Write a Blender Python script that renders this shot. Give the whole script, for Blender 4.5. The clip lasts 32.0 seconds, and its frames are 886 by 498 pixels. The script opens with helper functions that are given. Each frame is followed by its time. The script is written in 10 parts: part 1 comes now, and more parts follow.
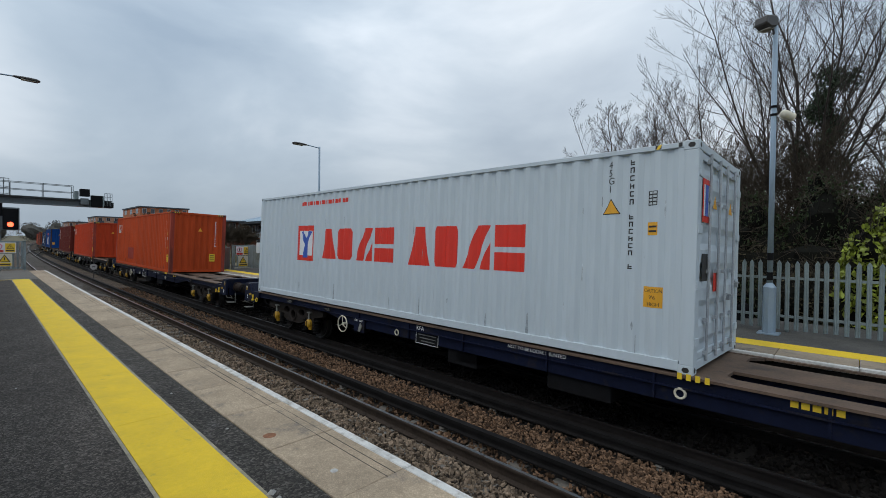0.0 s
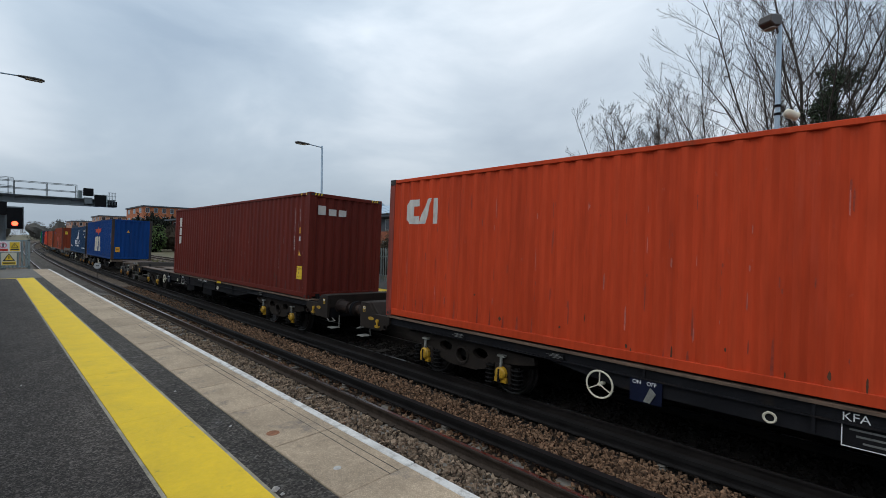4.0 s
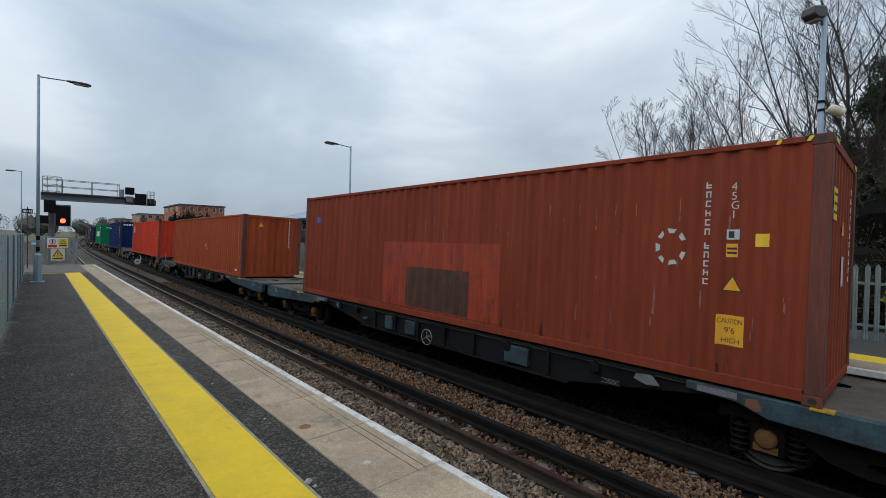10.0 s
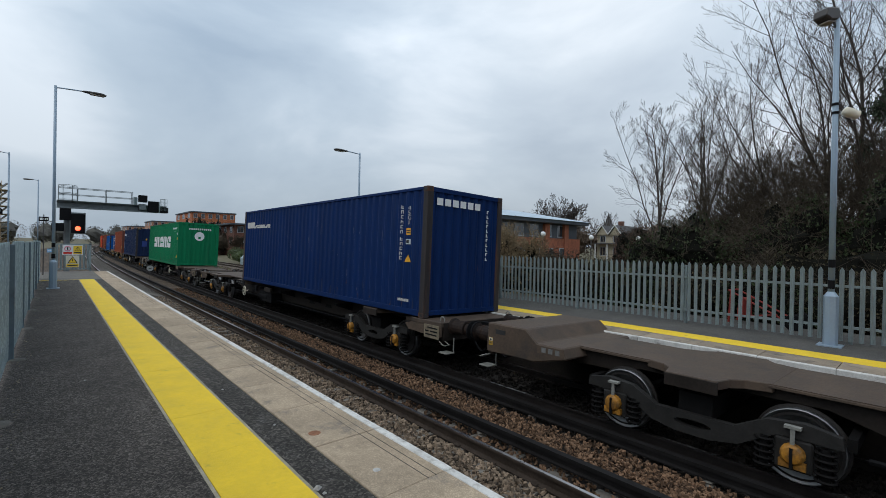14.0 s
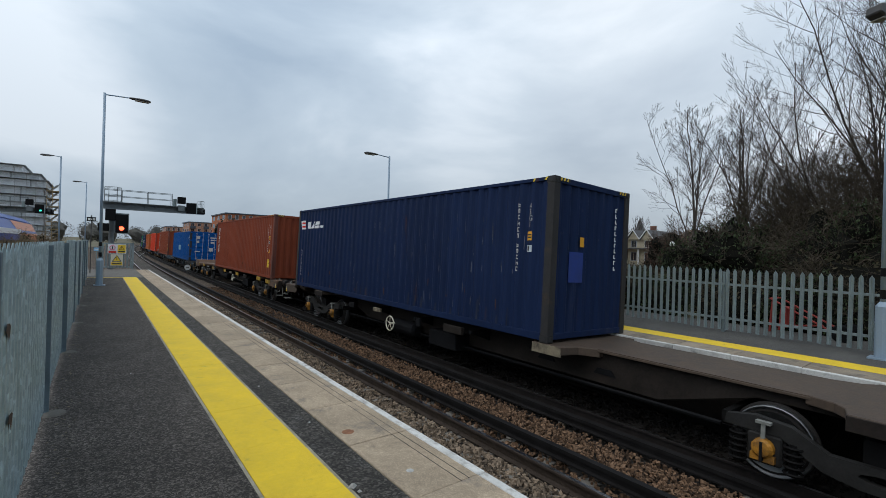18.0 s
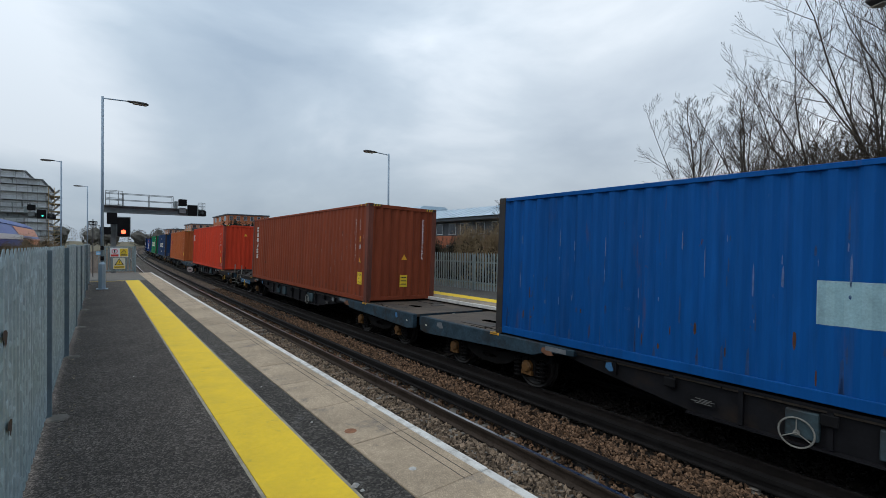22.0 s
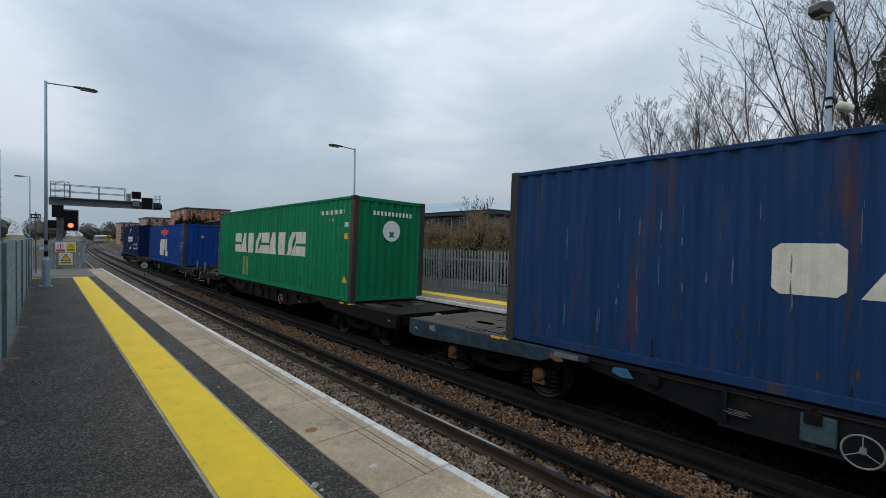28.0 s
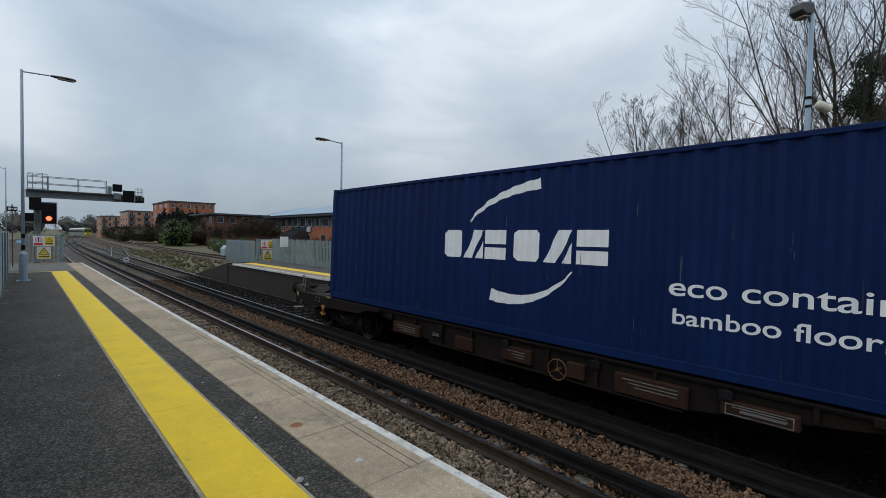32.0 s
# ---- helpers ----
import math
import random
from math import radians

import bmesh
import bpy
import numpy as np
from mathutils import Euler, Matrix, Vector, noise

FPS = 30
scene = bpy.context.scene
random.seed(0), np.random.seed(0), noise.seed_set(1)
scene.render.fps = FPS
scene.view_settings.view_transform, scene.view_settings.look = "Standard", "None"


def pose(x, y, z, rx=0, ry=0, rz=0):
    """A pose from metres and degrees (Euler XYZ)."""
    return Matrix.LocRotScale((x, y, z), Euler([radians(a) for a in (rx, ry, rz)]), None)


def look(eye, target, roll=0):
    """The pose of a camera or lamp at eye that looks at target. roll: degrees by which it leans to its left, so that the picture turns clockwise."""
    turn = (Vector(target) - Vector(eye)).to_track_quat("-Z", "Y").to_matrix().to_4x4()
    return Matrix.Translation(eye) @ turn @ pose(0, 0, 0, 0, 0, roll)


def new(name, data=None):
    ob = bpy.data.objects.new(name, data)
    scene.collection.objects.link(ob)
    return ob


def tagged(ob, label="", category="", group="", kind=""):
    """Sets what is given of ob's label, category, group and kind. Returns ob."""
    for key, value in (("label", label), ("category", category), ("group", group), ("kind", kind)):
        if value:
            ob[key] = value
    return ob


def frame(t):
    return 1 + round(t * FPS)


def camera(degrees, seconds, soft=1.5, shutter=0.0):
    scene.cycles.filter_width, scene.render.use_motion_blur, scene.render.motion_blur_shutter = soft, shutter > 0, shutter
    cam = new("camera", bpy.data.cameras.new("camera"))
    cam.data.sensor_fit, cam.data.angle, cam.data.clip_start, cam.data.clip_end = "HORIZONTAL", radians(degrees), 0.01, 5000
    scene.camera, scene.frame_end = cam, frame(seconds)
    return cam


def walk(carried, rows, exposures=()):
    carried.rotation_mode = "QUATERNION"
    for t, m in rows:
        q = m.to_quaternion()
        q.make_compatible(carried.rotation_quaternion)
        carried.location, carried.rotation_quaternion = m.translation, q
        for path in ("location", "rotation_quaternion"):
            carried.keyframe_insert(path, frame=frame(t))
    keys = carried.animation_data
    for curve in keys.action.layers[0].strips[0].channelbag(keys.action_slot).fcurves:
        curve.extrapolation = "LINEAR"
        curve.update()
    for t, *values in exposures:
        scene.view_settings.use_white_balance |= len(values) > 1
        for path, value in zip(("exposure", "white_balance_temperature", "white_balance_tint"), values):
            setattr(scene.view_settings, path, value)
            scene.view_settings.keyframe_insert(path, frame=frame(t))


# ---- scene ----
cam = camera(90.26, 32.0, 0.65)
PATH = [
    (0.0, 0.059, -0.013, 1.619, 89.19, -0.75, -46.21),
    (0.5, 0.048, -0.008, 1.622, 89.21, -0.65, -46.60),
    (1.0, 0.042, -0.008, 1.625, 89.26, -0.60, -46.65),
    (1.5, 0.034, -0.013, 1.623, 89.27, -0.58, -46.64),
    (2.0, 0.035, -0.013, 1.620, 89.17, -0.71, -46.48),
    (2.5, 0.037, -0.008, 1.620, 89.09, -0.77, -46.23),
    (3.0, 0.035, -0.011, 1.617, 89.04, -0.90, -45.96),
    (3.5, 0.050, -0.011, 1.608, 89.06, -0.87, -45.87),
    (5.5, 0.032, -0.026, 1.615, 89.56, -0.60, -46.27),
    (6.0, 0.020, -0.010, 1.613, 89.76, -0.69, -45.90),
    (6.5, 0.024, 0.001, 1.609, 89.86, -0.89, -44.71),
    (7.0, 0.027, -0.011, 1.619, 89.74, -1.09, -43.76),
    (7.5, 0.035, 0.000, 1.616, 89.67, -1.33, -43.68),
    (8.0, 0.037, -0.000, 1.619, 89.52, -1.46, -43.51),
    (8.5, 0.033, 0.001, 1.613, 89.32, -1.71, -43.33),
    (9.0, 0.029, 0.002, 1.607, 89.21, -1.74, -43.14),
    (9.5, 0.019, -0.005, 1.617, 88.99, -1.52, -42.91),
    (10.0, 0.009, -0.017, 1.621, 88.93, -1.20, -42.59),
    (10.5, 0.016, -0.015, 1.621, 88.88, -1.03, -42.28),
    (11.0, 0.021, -0.008, 1.611, 88.71, -0.98, -41.98),
    (11.5, -0.001, -0.026, 1.625, 88.36, -0.97, -41.38),
    (12.0, -0.000, -0.010, 1.625, 88.40, -0.96, -40.76),
    (12.5, 0.007, -0.006, 1.617, 88.64, -0.99, -40.23),
    (13.0, 0.019, 0.000, 1.614, 89.15, -0.96, -40.38),
    (13.5, 0.025, -0.004, 1.612, 89.52, -0.94, -40.77),
    (14.0, 0.013, -0.004, 1.615, 89.70, -1.02, -41.47),
    (14.5, -0.004, -0.009, 1.626, 89.69, -1.05, -41.58),
    (16.5, -0.007, -0.005, 1.626, 89.78, -1.35, -39.80),
    (17.0, -0.030, 0.000, 1.631, 89.84, -1.38, -39.61),
    (17.5, -0.064, -0.013, 1.642, 89.89, -1.39, -39.01),
    (18.0, -0.045, 0.027, 1.613, 90.01, -1.67, -38.03),
    (18.5, -0.045, 0.014, 1.619, 90.01, -1.66, -37.58),
    (19.0, -0.030, 0.022, 1.615, 90.02, -1.71, -37.64),
    (19.5, -0.021, 0.028, 1.612, 89.95, -1.71, -37.78),
    (20.0, -0.018, 0.032, 1.608, 89.87, -1.69, -38.10),
    (20.5, -0.014, 0.041, 1.599, 89.84, -1.78, -38.42),
    (21.0, -0.022, 0.021, 1.609, 89.75, -1.49, -38.51),
    (21.5, -0.004, 0.027, 1.610, 89.62, -0.67, -38.36),
    (22.0, -0.012, 0.026, 1.616, 89.57, -0.47, -37.79),
    (22.5, -0.006, 0.030, 1.612, 89.60, -0.40, -37.05),
    (23.0, -0.019, 0.023, 1.620, 89.56, -0.53, -36.96),
    (23.5, -0.011, 0.022, 1.616, 89.34, -0.52, -37.18),
    (24.0, 0.009, 0.012, 1.621, 89.02, -0.44, -38.83),
    (24.5, 0.017, -0.014, 1.617, 88.98, -0.49, -41.55),
    (26.5, -0.017, -0.019, 1.638, 89.05, -0.25, -43.06),
    (27.0, -0.005, -0.000, 1.631, 89.20, -0.50, -42.47),
    (27.5, 0.004, 0.007, 1.626, 89.06, -0.66, -42.14),
    (28.0, 0.019, -0.000, 1.624, 89.08, -0.72, -41.99),
    (28.5, 0.019, -0.011, 1.627, 89.07, -0.85, -42.02),
    (29.0, 0.015, -0.004, 1.627, 89.05, -1.06, -42.04),
    (29.5, -0.007, -0.008, 1.631, 89.02, -1.33, -41.98),
    (30.0, 0.004, -0.024, 1.629, 88.86, -1.36, -41.91),
    (30.5, 0.020, -0.036, 1.623, 88.65, -1.26, -42.49),
    (31.0, 0.013, -0.041, 1.627, 88.51, -1.24, -43.01),
    (31.5, 0.018, -0.034, 1.631, 88.42, -1.07, -43.49),
    (32.0, 0.021, -0.019, 1.628, 88.44, -0.94, -43.58),
]
walk(cam, [(t, pose(x, y, z, rx, ry, rz)) for t, x, y, z, rx, ry, rz in PATH], [(0.0, 0.30), (2.0, 0.33), (5.0, 0.38), (14.0, 0.38), (24.0, 0.36), (26.5, 0.30), (32.0, 0.28)])

# ---------------------------------------------------------------- light
world = bpy.data.worlds.new("world")
scene.world = world
world.use_nodes = True


def overcast_sky():
    nt = world.node_tree
    nt.nodes.clear()
    out = nt.nodes.new("ShaderNodeOutputWorld")
    bg = nt.nodes.new("ShaderNodeBackground")
    sky = nt.nodes.new("ShaderNodeTexSky")
    sky.sky_type = "NISHITA"
    sky.sun_disc = False
    sky.sun_elevation = radians(38)
    sky.sun_rotation = radians(60)
    sky.air_density, sky.dust_density = 1.0, 3.0
    co = nt.nodes.new("ShaderNodeTexCoord")
    mp = nt.nodes.new("ShaderNodeMapping")
    mp.inputs["Scale"].default_value = (1.0, 1.0, 2.4)
    n1 = nt.nodes.new("ShaderNodeTexNoise")
    n1.inputs["Scale"].default_value, n1.inputs["Detail"].default_value = 1.7, 6.0
    n1.inputs["Roughness"].default_value = 0.52
    n1.inputs["Distortion"].default_value = 0.35
    ramp = nt.nodes.new("ShaderNodeValToRGB")
    el = ramp.color_ramp.elements
    el[0].position, el[0].color = 0.30, (3.90, 5.0, 6.3, 1)
    el[1].position, el[1].color = 0.72, (8.55, 9.5, 10.5, 1)
    mid = ramp.color_ramp.elements.new(0.52)
    mid.color = (5.60, 6.75, 7.95, 1)
    sep = nt.nodes.new("ShaderNodeSeparateXYZ")
    low = nt.nodes.new("ShaderNodeMapRange")
    low.inputs["From Min"].default_value, low.inputs["From Max"].default_value = 0.0, 0.45
    low.inputs["To Min"].default_value, low.inputs["To Max"].default_value = 0.72, 1.12
    dim = nt.nodes.new("ShaderNodeVectorMath")
    dim.operation = "SCALE"
    mix = nt.nodes.new("ShaderNodeMix")
    mix.data_type = "RGBA"
    mix.inputs["Factor"].default_value = 0.93
    link = nt.links.new
    link(co.outputs["Generated"], mp.inputs["Vector"])
    link(mp.outputs["Vector"], n1.inputs["Vector"])
    total = n1.outputs["Fac"]
    for way, narrow, amount in (((0.26, 0.82, 0.48), 0.91, -0.14), ((0.62, 0.66, 0.42), 0.93, 0.05), ((-0.22, 0.86, 0.44), 0.90, 0.13), ((0.90, 0.25, 0.36), 0.90, 0.07), ((0.35, 0.93, 0.12), 0.93, -0.05)):
        dot = nt.nodes.new("ShaderNodeVectorMath")
        dot.operation = "DOT_PRODUCT"
        dot.inputs[1].default_value = Vector(way).normalized()
        link(co.outputs["Generated"], dot.inputs[0])
        bank = nt.nodes.new("ShaderNodeMapRange")
        bank.interpolation_type = "SMOOTHSTEP"
        bank.inputs["From Min"].default_value, bank.inputs["From Max"].default_value, bank.inputs["To Max"].default_value = narrow, 1.0, amount
        link(dot.outputs["Value"], bank.inputs["Value"])
        add = nt.nodes.new("ShaderNodeMath")
        link(total, add.inputs[0])
        link(bank.outputs["Result"], add.inputs[1])
        total = add.outputs["Value"]
    link(total, ramp.inputs["Fac"])
    link(co.outputs["Generated"], sep.inputs["Vector"])
    link(sep.outputs["Z"], low.inputs["Value"])
    link(ramp.outputs["Color"], dim.inputs[0])
    link(low.outputs["Result"], dim.inputs["Scale"])
    link(sky.outputs["Color"], mix.inputs["A"])
    link(dim.outputs["Vector"], mix.inputs["B"])
    link(mix.outputs["Result"], bg.inputs["Color"])
    bg.inputs["Strength"].default_value = 0.075
    link(bg.outputs["Background"], out.inputs["Surface"])


overcast_sky()
sun = new("sun", bpy.data.lights.new("sun", "SUN"))
sun.data.energy, sun.data.angle, sun.data.color = 0.8, radians(60), (1.0, 0.97, 0.92)
sun.matrix_world = look((-40, 12, 60), (0, 10, 0))
scene.view_settings.exposure = 0.38


# ---------------------------------------------------------------- materials
def mat(name, colour, rough=0.7, metal=0.0, vary=0.15, scale=6.0, bump=0.0, bump_scale=60.0, stain=None, stain_amount=0.0,
        stain_scale=2.0, spec=0.5, streak=False, island=0.0, random_tone=0.0, speckle=0.0, speckle_scale=120.0):
    m = bpy.data.materials.new(name)
    m.use_nodes = True
    nt = m.node_tree
    b = nt.nodes["Principled BSDF"]
    link = nt.links.new
    b.inputs["Roughness"].default_value, b.inputs["Metallic"].default_value = rough, metal
    b.inputs["Specular IOR Level"].default_value = spec
    co = nt.nodes.new("ShaderNodeTexCoord")
    mp = nt.nodes.new("ShaderNodeMapping")
    link(co.outputs["Object"], mp.inputs["Vector"])
    if streak:
        mp.inputs["Scale"].default_value = (1.0, 1.0, 0.12)
    info = nt.nodes.new("ShaderNodeObjectInfo")
    shift = nt.nodes.new("ShaderNodeVectorMath")
    shift.operation = "SCALE"
    shift.inputs[0].default_value = (37.0, 91.0, 13.0)
    link(info.outputs["Random"], shift.inputs["Scale"])
    link(shift.outputs["Vector"], mp.inputs["Location"])

    def noise_node(s, detail=5.0, rough_=0.6):
        n = nt.nodes.new("ShaderNodeTexNoise")
        n.inputs["Scale"].default_value, n.inputs["Detail"].default_value = s, detail
        n.inputs["Roughness"].default_value = rough_
        link(mp.outputs["Vector"], n.inputs["Vector"])
        return n

    def mixer(a, c, fac, mode="MIX"):
        x = nt.nodes.new("ShaderNodeMix")
        x.data_type, x.blend_type = "RGBA", mode
        for sock, val in (("A", a), ("B", c)):
            if isinstance(val, tuple):
                x.inputs[sock].default_value = (*val, 1)
            else:
                link(val, x.inputs[sock])
        if isinstance(fac, float):
            x.inputs["Factor"].default_value = fac
        else:
            link(fac, x.inputs["Factor"])
        return x.outputs["Result"]

    n1 = noise_node(scale)
    dark = tuple(c * (1 - vary) for c in colour)
    lite = tuple(min(1.0, c * (1 + vary)) for c in colour)
    r = nt.nodes.new("ShaderNodeMapRange")
    r.inputs["From Min"].default_value, r.inputs["From Max"].default_value = 0.3, 0.7
    link(n1.outputs["Fac"], r.inputs["Value"])
    colour_out = mixer(dark, lite, r.outputs["Result"])
    n2 = noise_node(scale * 9, 3.0)
    r2 = nt.nodes.new("ShaderNodeMapRange")
    r2.inputs["From Min"].default_value, r2.inputs["From Max"].default_value = 0.25, 0.75
    r2.inputs["To Min"].default_value, r2.inputs["To Max"].default_value = 1 - vary * 0.7, 1 + vary * 0.7
    link(n2.outputs["Fac"], r2.inputs["Value"])
    sc = nt.nodes.new("ShaderNodeVectorMath")
    sc.operation = "SCALE"
    link(colour_out, sc.inputs[0])
    link(r2.outputs["Result"], sc.inputs["Scale"])
    colour_out = sc.outputs["Vector"]
    if stain:
        n3 = noise_node(stain_scale, 8.0, 0.68)
        r3 = nt.nodes.new("ShaderNodeMapRange")
        r3.inputs["From Min"].default_value = 0.66 - stain_amount * 0.35
        r3.inputs["From Max"].default_value = 0.80 - stain_amount * 0.2
        link(n3.outputs["Fac"], r3.inputs["Value"])
        colour_out = mixer(colour_out, stain, r3.outputs["Result"])
    if speckle:
        vo = nt.nodes.new("ShaderNodeTexVoronoi")
        vo.inputs["Scale"].default_value = speckle_scale
        link(mp.outputs["Vector"], vo.inputs["Vector"])
        bw = nt.nodes.new("ShaderNodeSeparateColor")
        link(vo.outputs["Color"], bw.inputs["Color"])
        pw = nt.nodes.new("ShaderNodeMath")
        pw.operation = "POWER"
        pw.inputs[1].default_value = 2.5
        link(bw.outputs["Red"], pw.inputs[0])
        rs = nt.nodes.new("ShaderNodeMapRange")
        rs.inputs["To Min"].default_value, rs.inputs["To Max"].default_value = 1 - speckle * 0.55, 1 + speckle * 1.6
        link(pw.outputs["Value"], rs.inputs["Value"])
        ss = nt.nodes.new("ShaderNodeVectorMath")
        ss.operation = "SCALE"
        link(colour_out, ss.inputs[0])
        link(rs.outputs["Result"], ss.inputs["Scale"])
        colour_out = ss.outputs["Vector"]
    if island or random_tone:
        amount = island or random_tone
        if island:
            geo = nt.nodes.new("ShaderNodeNewGeometry")
            source = geo.outputs["Random Per Island"]
        else:
            source = info.outputs["Random"]
        r4 = nt.nodes.new("ShaderNodeMapRange")
        r4.inputs["To Min"].default_value, r4.inputs["To Max"].default_value = 1 - amount, 1 + amount
        link(source, r4.inputs["Value"])
        s4 = nt.nodes.new("ShaderNodeVectorMath")
        s4.operation = "SCALE"
        link(colour_out, s4.inputs[0])
        link(r4.outputs["Result"], s4.inputs["Scale"])
        colour_out = s4.outputs["Vector"]
    link(colour_out, b.inputs["Base Color"])
    rr = nt.nodes.new("ShaderNodeMapRange")
    rr.inputs["To Min"].default_value, rr.inputs["To Max"].default_value = max(0.03, rough - 0.12), min(1.0, rough + 0.12)
    link(n1.outputs["Fac"], rr.inputs["Value"])
    link(rr.outputs["Result"], b.inputs["Roughness"])
    if bump:
        nb = noise_node(bump_scale, 4.0)
        bp = nt.nodes.new("ShaderNodeBump")
        bp.inputs["Strength"].default_value, bp.inputs["Distance"].default_value = bump, 0.01
        link(nb.outputs["Fac"], bp.inputs["Height"])
        link(bp.outputs["Normal"], b.inputs["Normal"])
    return m


def glow(name, colour, strength):
    m = bpy.data.materials.new(name)
    m.use_nodes = True
    b = m.node_tree.nodes["Principled BSDF"]
    b.inputs["Base Color"].default_value = (*colour, 1)
    b.inputs["Emission Color"].default_value = (*colour, 1)
    b.inputs["Emission Strength"].default_value = strength
    return m


RUST = (0.10, 0.045, 0.022)
TARMAC = mat("tarmac", (0.077, 0.067, 0.059), 0.92, vary=0.28, scale=1.4, bump=0.9, bump_scale=110, speckle=0.85, speckle_scale=85, spec=0.25)
TARMAC_STRIP = mat("tarmac_strip", (0.063, 0.057, 0.050), 0.9, vary=0.35, scale=2.2, bump=0.9, bump_scale=140, stain=(0.10, 0.095, 0.09), stain_amount=0.3, stain_scale=5, speckle=0.8, speckle_scale=70, spec=0.25)
END_TARMAC = mat("worn_tarmac", (0.13, 0.12, 0.105), 0.9, vary=0.2, scale=1.5, bump=0.7, bump_scale=120)
YELLOW_LINE = mat("yellow_paint", (0.80, 0.54, 0.020), 0.75, vary=0.08, scale=3, bump=0.5, bump_scale=150, stain=(0.40, 0.31, 0.05), stain_amount=0.10, stain_scale=7)
COPING = mat("coping_concrete", (0.37, 0.29, 0.205), 0.9, vary=0.18, scale=2.0, bump=0.5, bump_scale=150, stain=(0.15, 0.135, 0.12), stain_amount=0.3, stain_scale=3.0, random_tone=0.10, speckle=0.22, speckle_scale=150, spec=0.3)
WHITE_LINE = mat("white_edge_paint", (0.60, 0.59, 0.56), 0.8, vary=0.14, scale=5, bump=0.4, bump_scale=80, stain=(0.20, 0.17, 0.13), stain_amount=0.42, stain_scale=9)
GROOVE = mat("dark_joint", (0.05, 0.045, 0.04), 0.95)
# bed between the platforms; its near-black brown includes the shade under the train
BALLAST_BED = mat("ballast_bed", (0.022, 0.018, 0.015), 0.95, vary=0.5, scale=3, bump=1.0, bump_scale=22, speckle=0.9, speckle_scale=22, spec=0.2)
WHITE_FAR = mat("stained_white_edge", (0.58, 0.57, 0.54), 0.85, vary=0.18, scale=6, bump=0.4, bump_scale=60, stain=(0.10, 0.09, 0.08), stain_amount=0.3, stain_scale=3)
BALLAST_FAR = mat("distant_ballast", (0.088, 0.066, 0.049), 0.95, vary=0.45, scale=2, bump=1.0, bump_scale=14, speckle=0.7, speckle_scale=14, spec=0.2, stain=(0.035, 0.030, 0.026), stain_amount=0.4, stain_scale=0.6)
COPING_FAR = mat("grey_coping", (0.27, 0.215, 0.155), 0.9, vary=0.2, scale=2.0, bump=0.5, bump_scale=150, stain=(0.10, 0.09, 0.08), stain_amount=0.4, stain_scale=3.0, random_tone=0.12)
# very dark mottled brick for both platform walls and the end ramp
WALL_DARK = mat("dark_brick", (0.022, 0.017, 0.014), 0.95, vary=0.4, scale=3, bump=0.6, bump_scale=30)
STONE = mat("ballast_stone", (0.175, 0.130, 0.092), 0.9, vary=0.35, scale=14, island=0.75, spec=0.25)
# near-black copy of the ballast: the shade under the wagons is in its colour
STONE_SHADED = mat("ballast_shaded", (0.014, 0.012, 0.011), 0.9, vary=0.3, scale=8, island=0.5, spec=0.15)
STONE_RUST = mat("ballast_rust", (0.135, 0.080, 0.048), 0.9, vary=0.35, scale=14, island=0.75, spec=0.25)
RAIL_SIDE = mat("rail_rust", (0.045, 0.034, 0.027), 0.85, spec=0.15, vary=0.3, scale=5, bump=0.3, bump_scale=60)
RAIL_TOP = mat("rail_polished", (0.40, 0.40, 0.41), 0.30, 1.0, vary=0.06, scale=4)
RAIL_DULL = mat("rail_dull", (0.10, 0.085, 0.075), 0.5, 0.6, vary=0.2, scale=4)
# far-line rails, a darker copy with the wagons' shade in the colour
RAIL_SHADED = mat("rail_shaded", (0.016, 0.013, 0.012), 0.7, spec=0.2, vary=0.3, scale=5, bump=0.3, bump_scale=60)
CONDUCTOR = mat("conductor_rail", (0.012, 0.011, 0.011), 0.7, spec=0.15, vary=0.3, scale=4)
# far-line sleepers, coloured dark for the shade under the wagons
SLEEPER_SHADED = mat("shaded_sleeper", (0.030, 0.026, 0.023), 0.92, vary=0.35, scale=4, bump=0.4, bump_scale=50, spec=0.2)
SLEEPER = mat("sleeper_concrete", (0.16, 0.145, 0.125), 0.92, vary=0.25, scale=4, bump=0.4, bump_scale=50, stain=(0.06, 0.05, 0.045), stain_amount=0.5)
GALV = mat("galvanised_steel", (0.245, 0.295, 0.30), 0.55, 0.35, vary=0.15, scale=4, bump=0.15, bump_scale=50, random_tone=0.08)
GALV_NEAR = mat("weathered_galvanised", (0.30, 0.385, 0.415), 0.55, 0.15, vary=0.22, scale=11, bump=0.15, bump_scale=40, random_tone=0.05, stain=(0.215, 0.29, 0.30), stain_amount=0.6, stain_scale=3.5, speckle=0.22, speckle_scale=22)
POST_BLUE = mat("lamp_post_paint", (0.27, 0.35, 0.43), 0.5, 0.2, vary=0.06, scale=3)
LAMP_DARK = mat("lamp_lantern", (0.06, 0.055, 0.052), 0.5, 0.1, vary=0.1)
LAMP_GLASS = mat("lamp_lens", (0.34, 0.30, 0.24), 0.15, vary=0.05)
BLACK = mat("black_steel", (0.008, 0.008, 0.009), 0.75, vary=0.3, scale=5, spec=0.12)
SIGNAL_GREY = mat("signal_steel", (0.16, 0.18, 0.185), 0.6, 0.3, vary=0.15, scale=3)
GLASS_DARK = mat("window_glass", (0.035, 0.04, 0.048), 0.08, vary=0.1, spec=0.8)
WHITE_PAINT = mat("white_paint", (0.74, 0.74, 0.74), 0.5, vary=0.05)
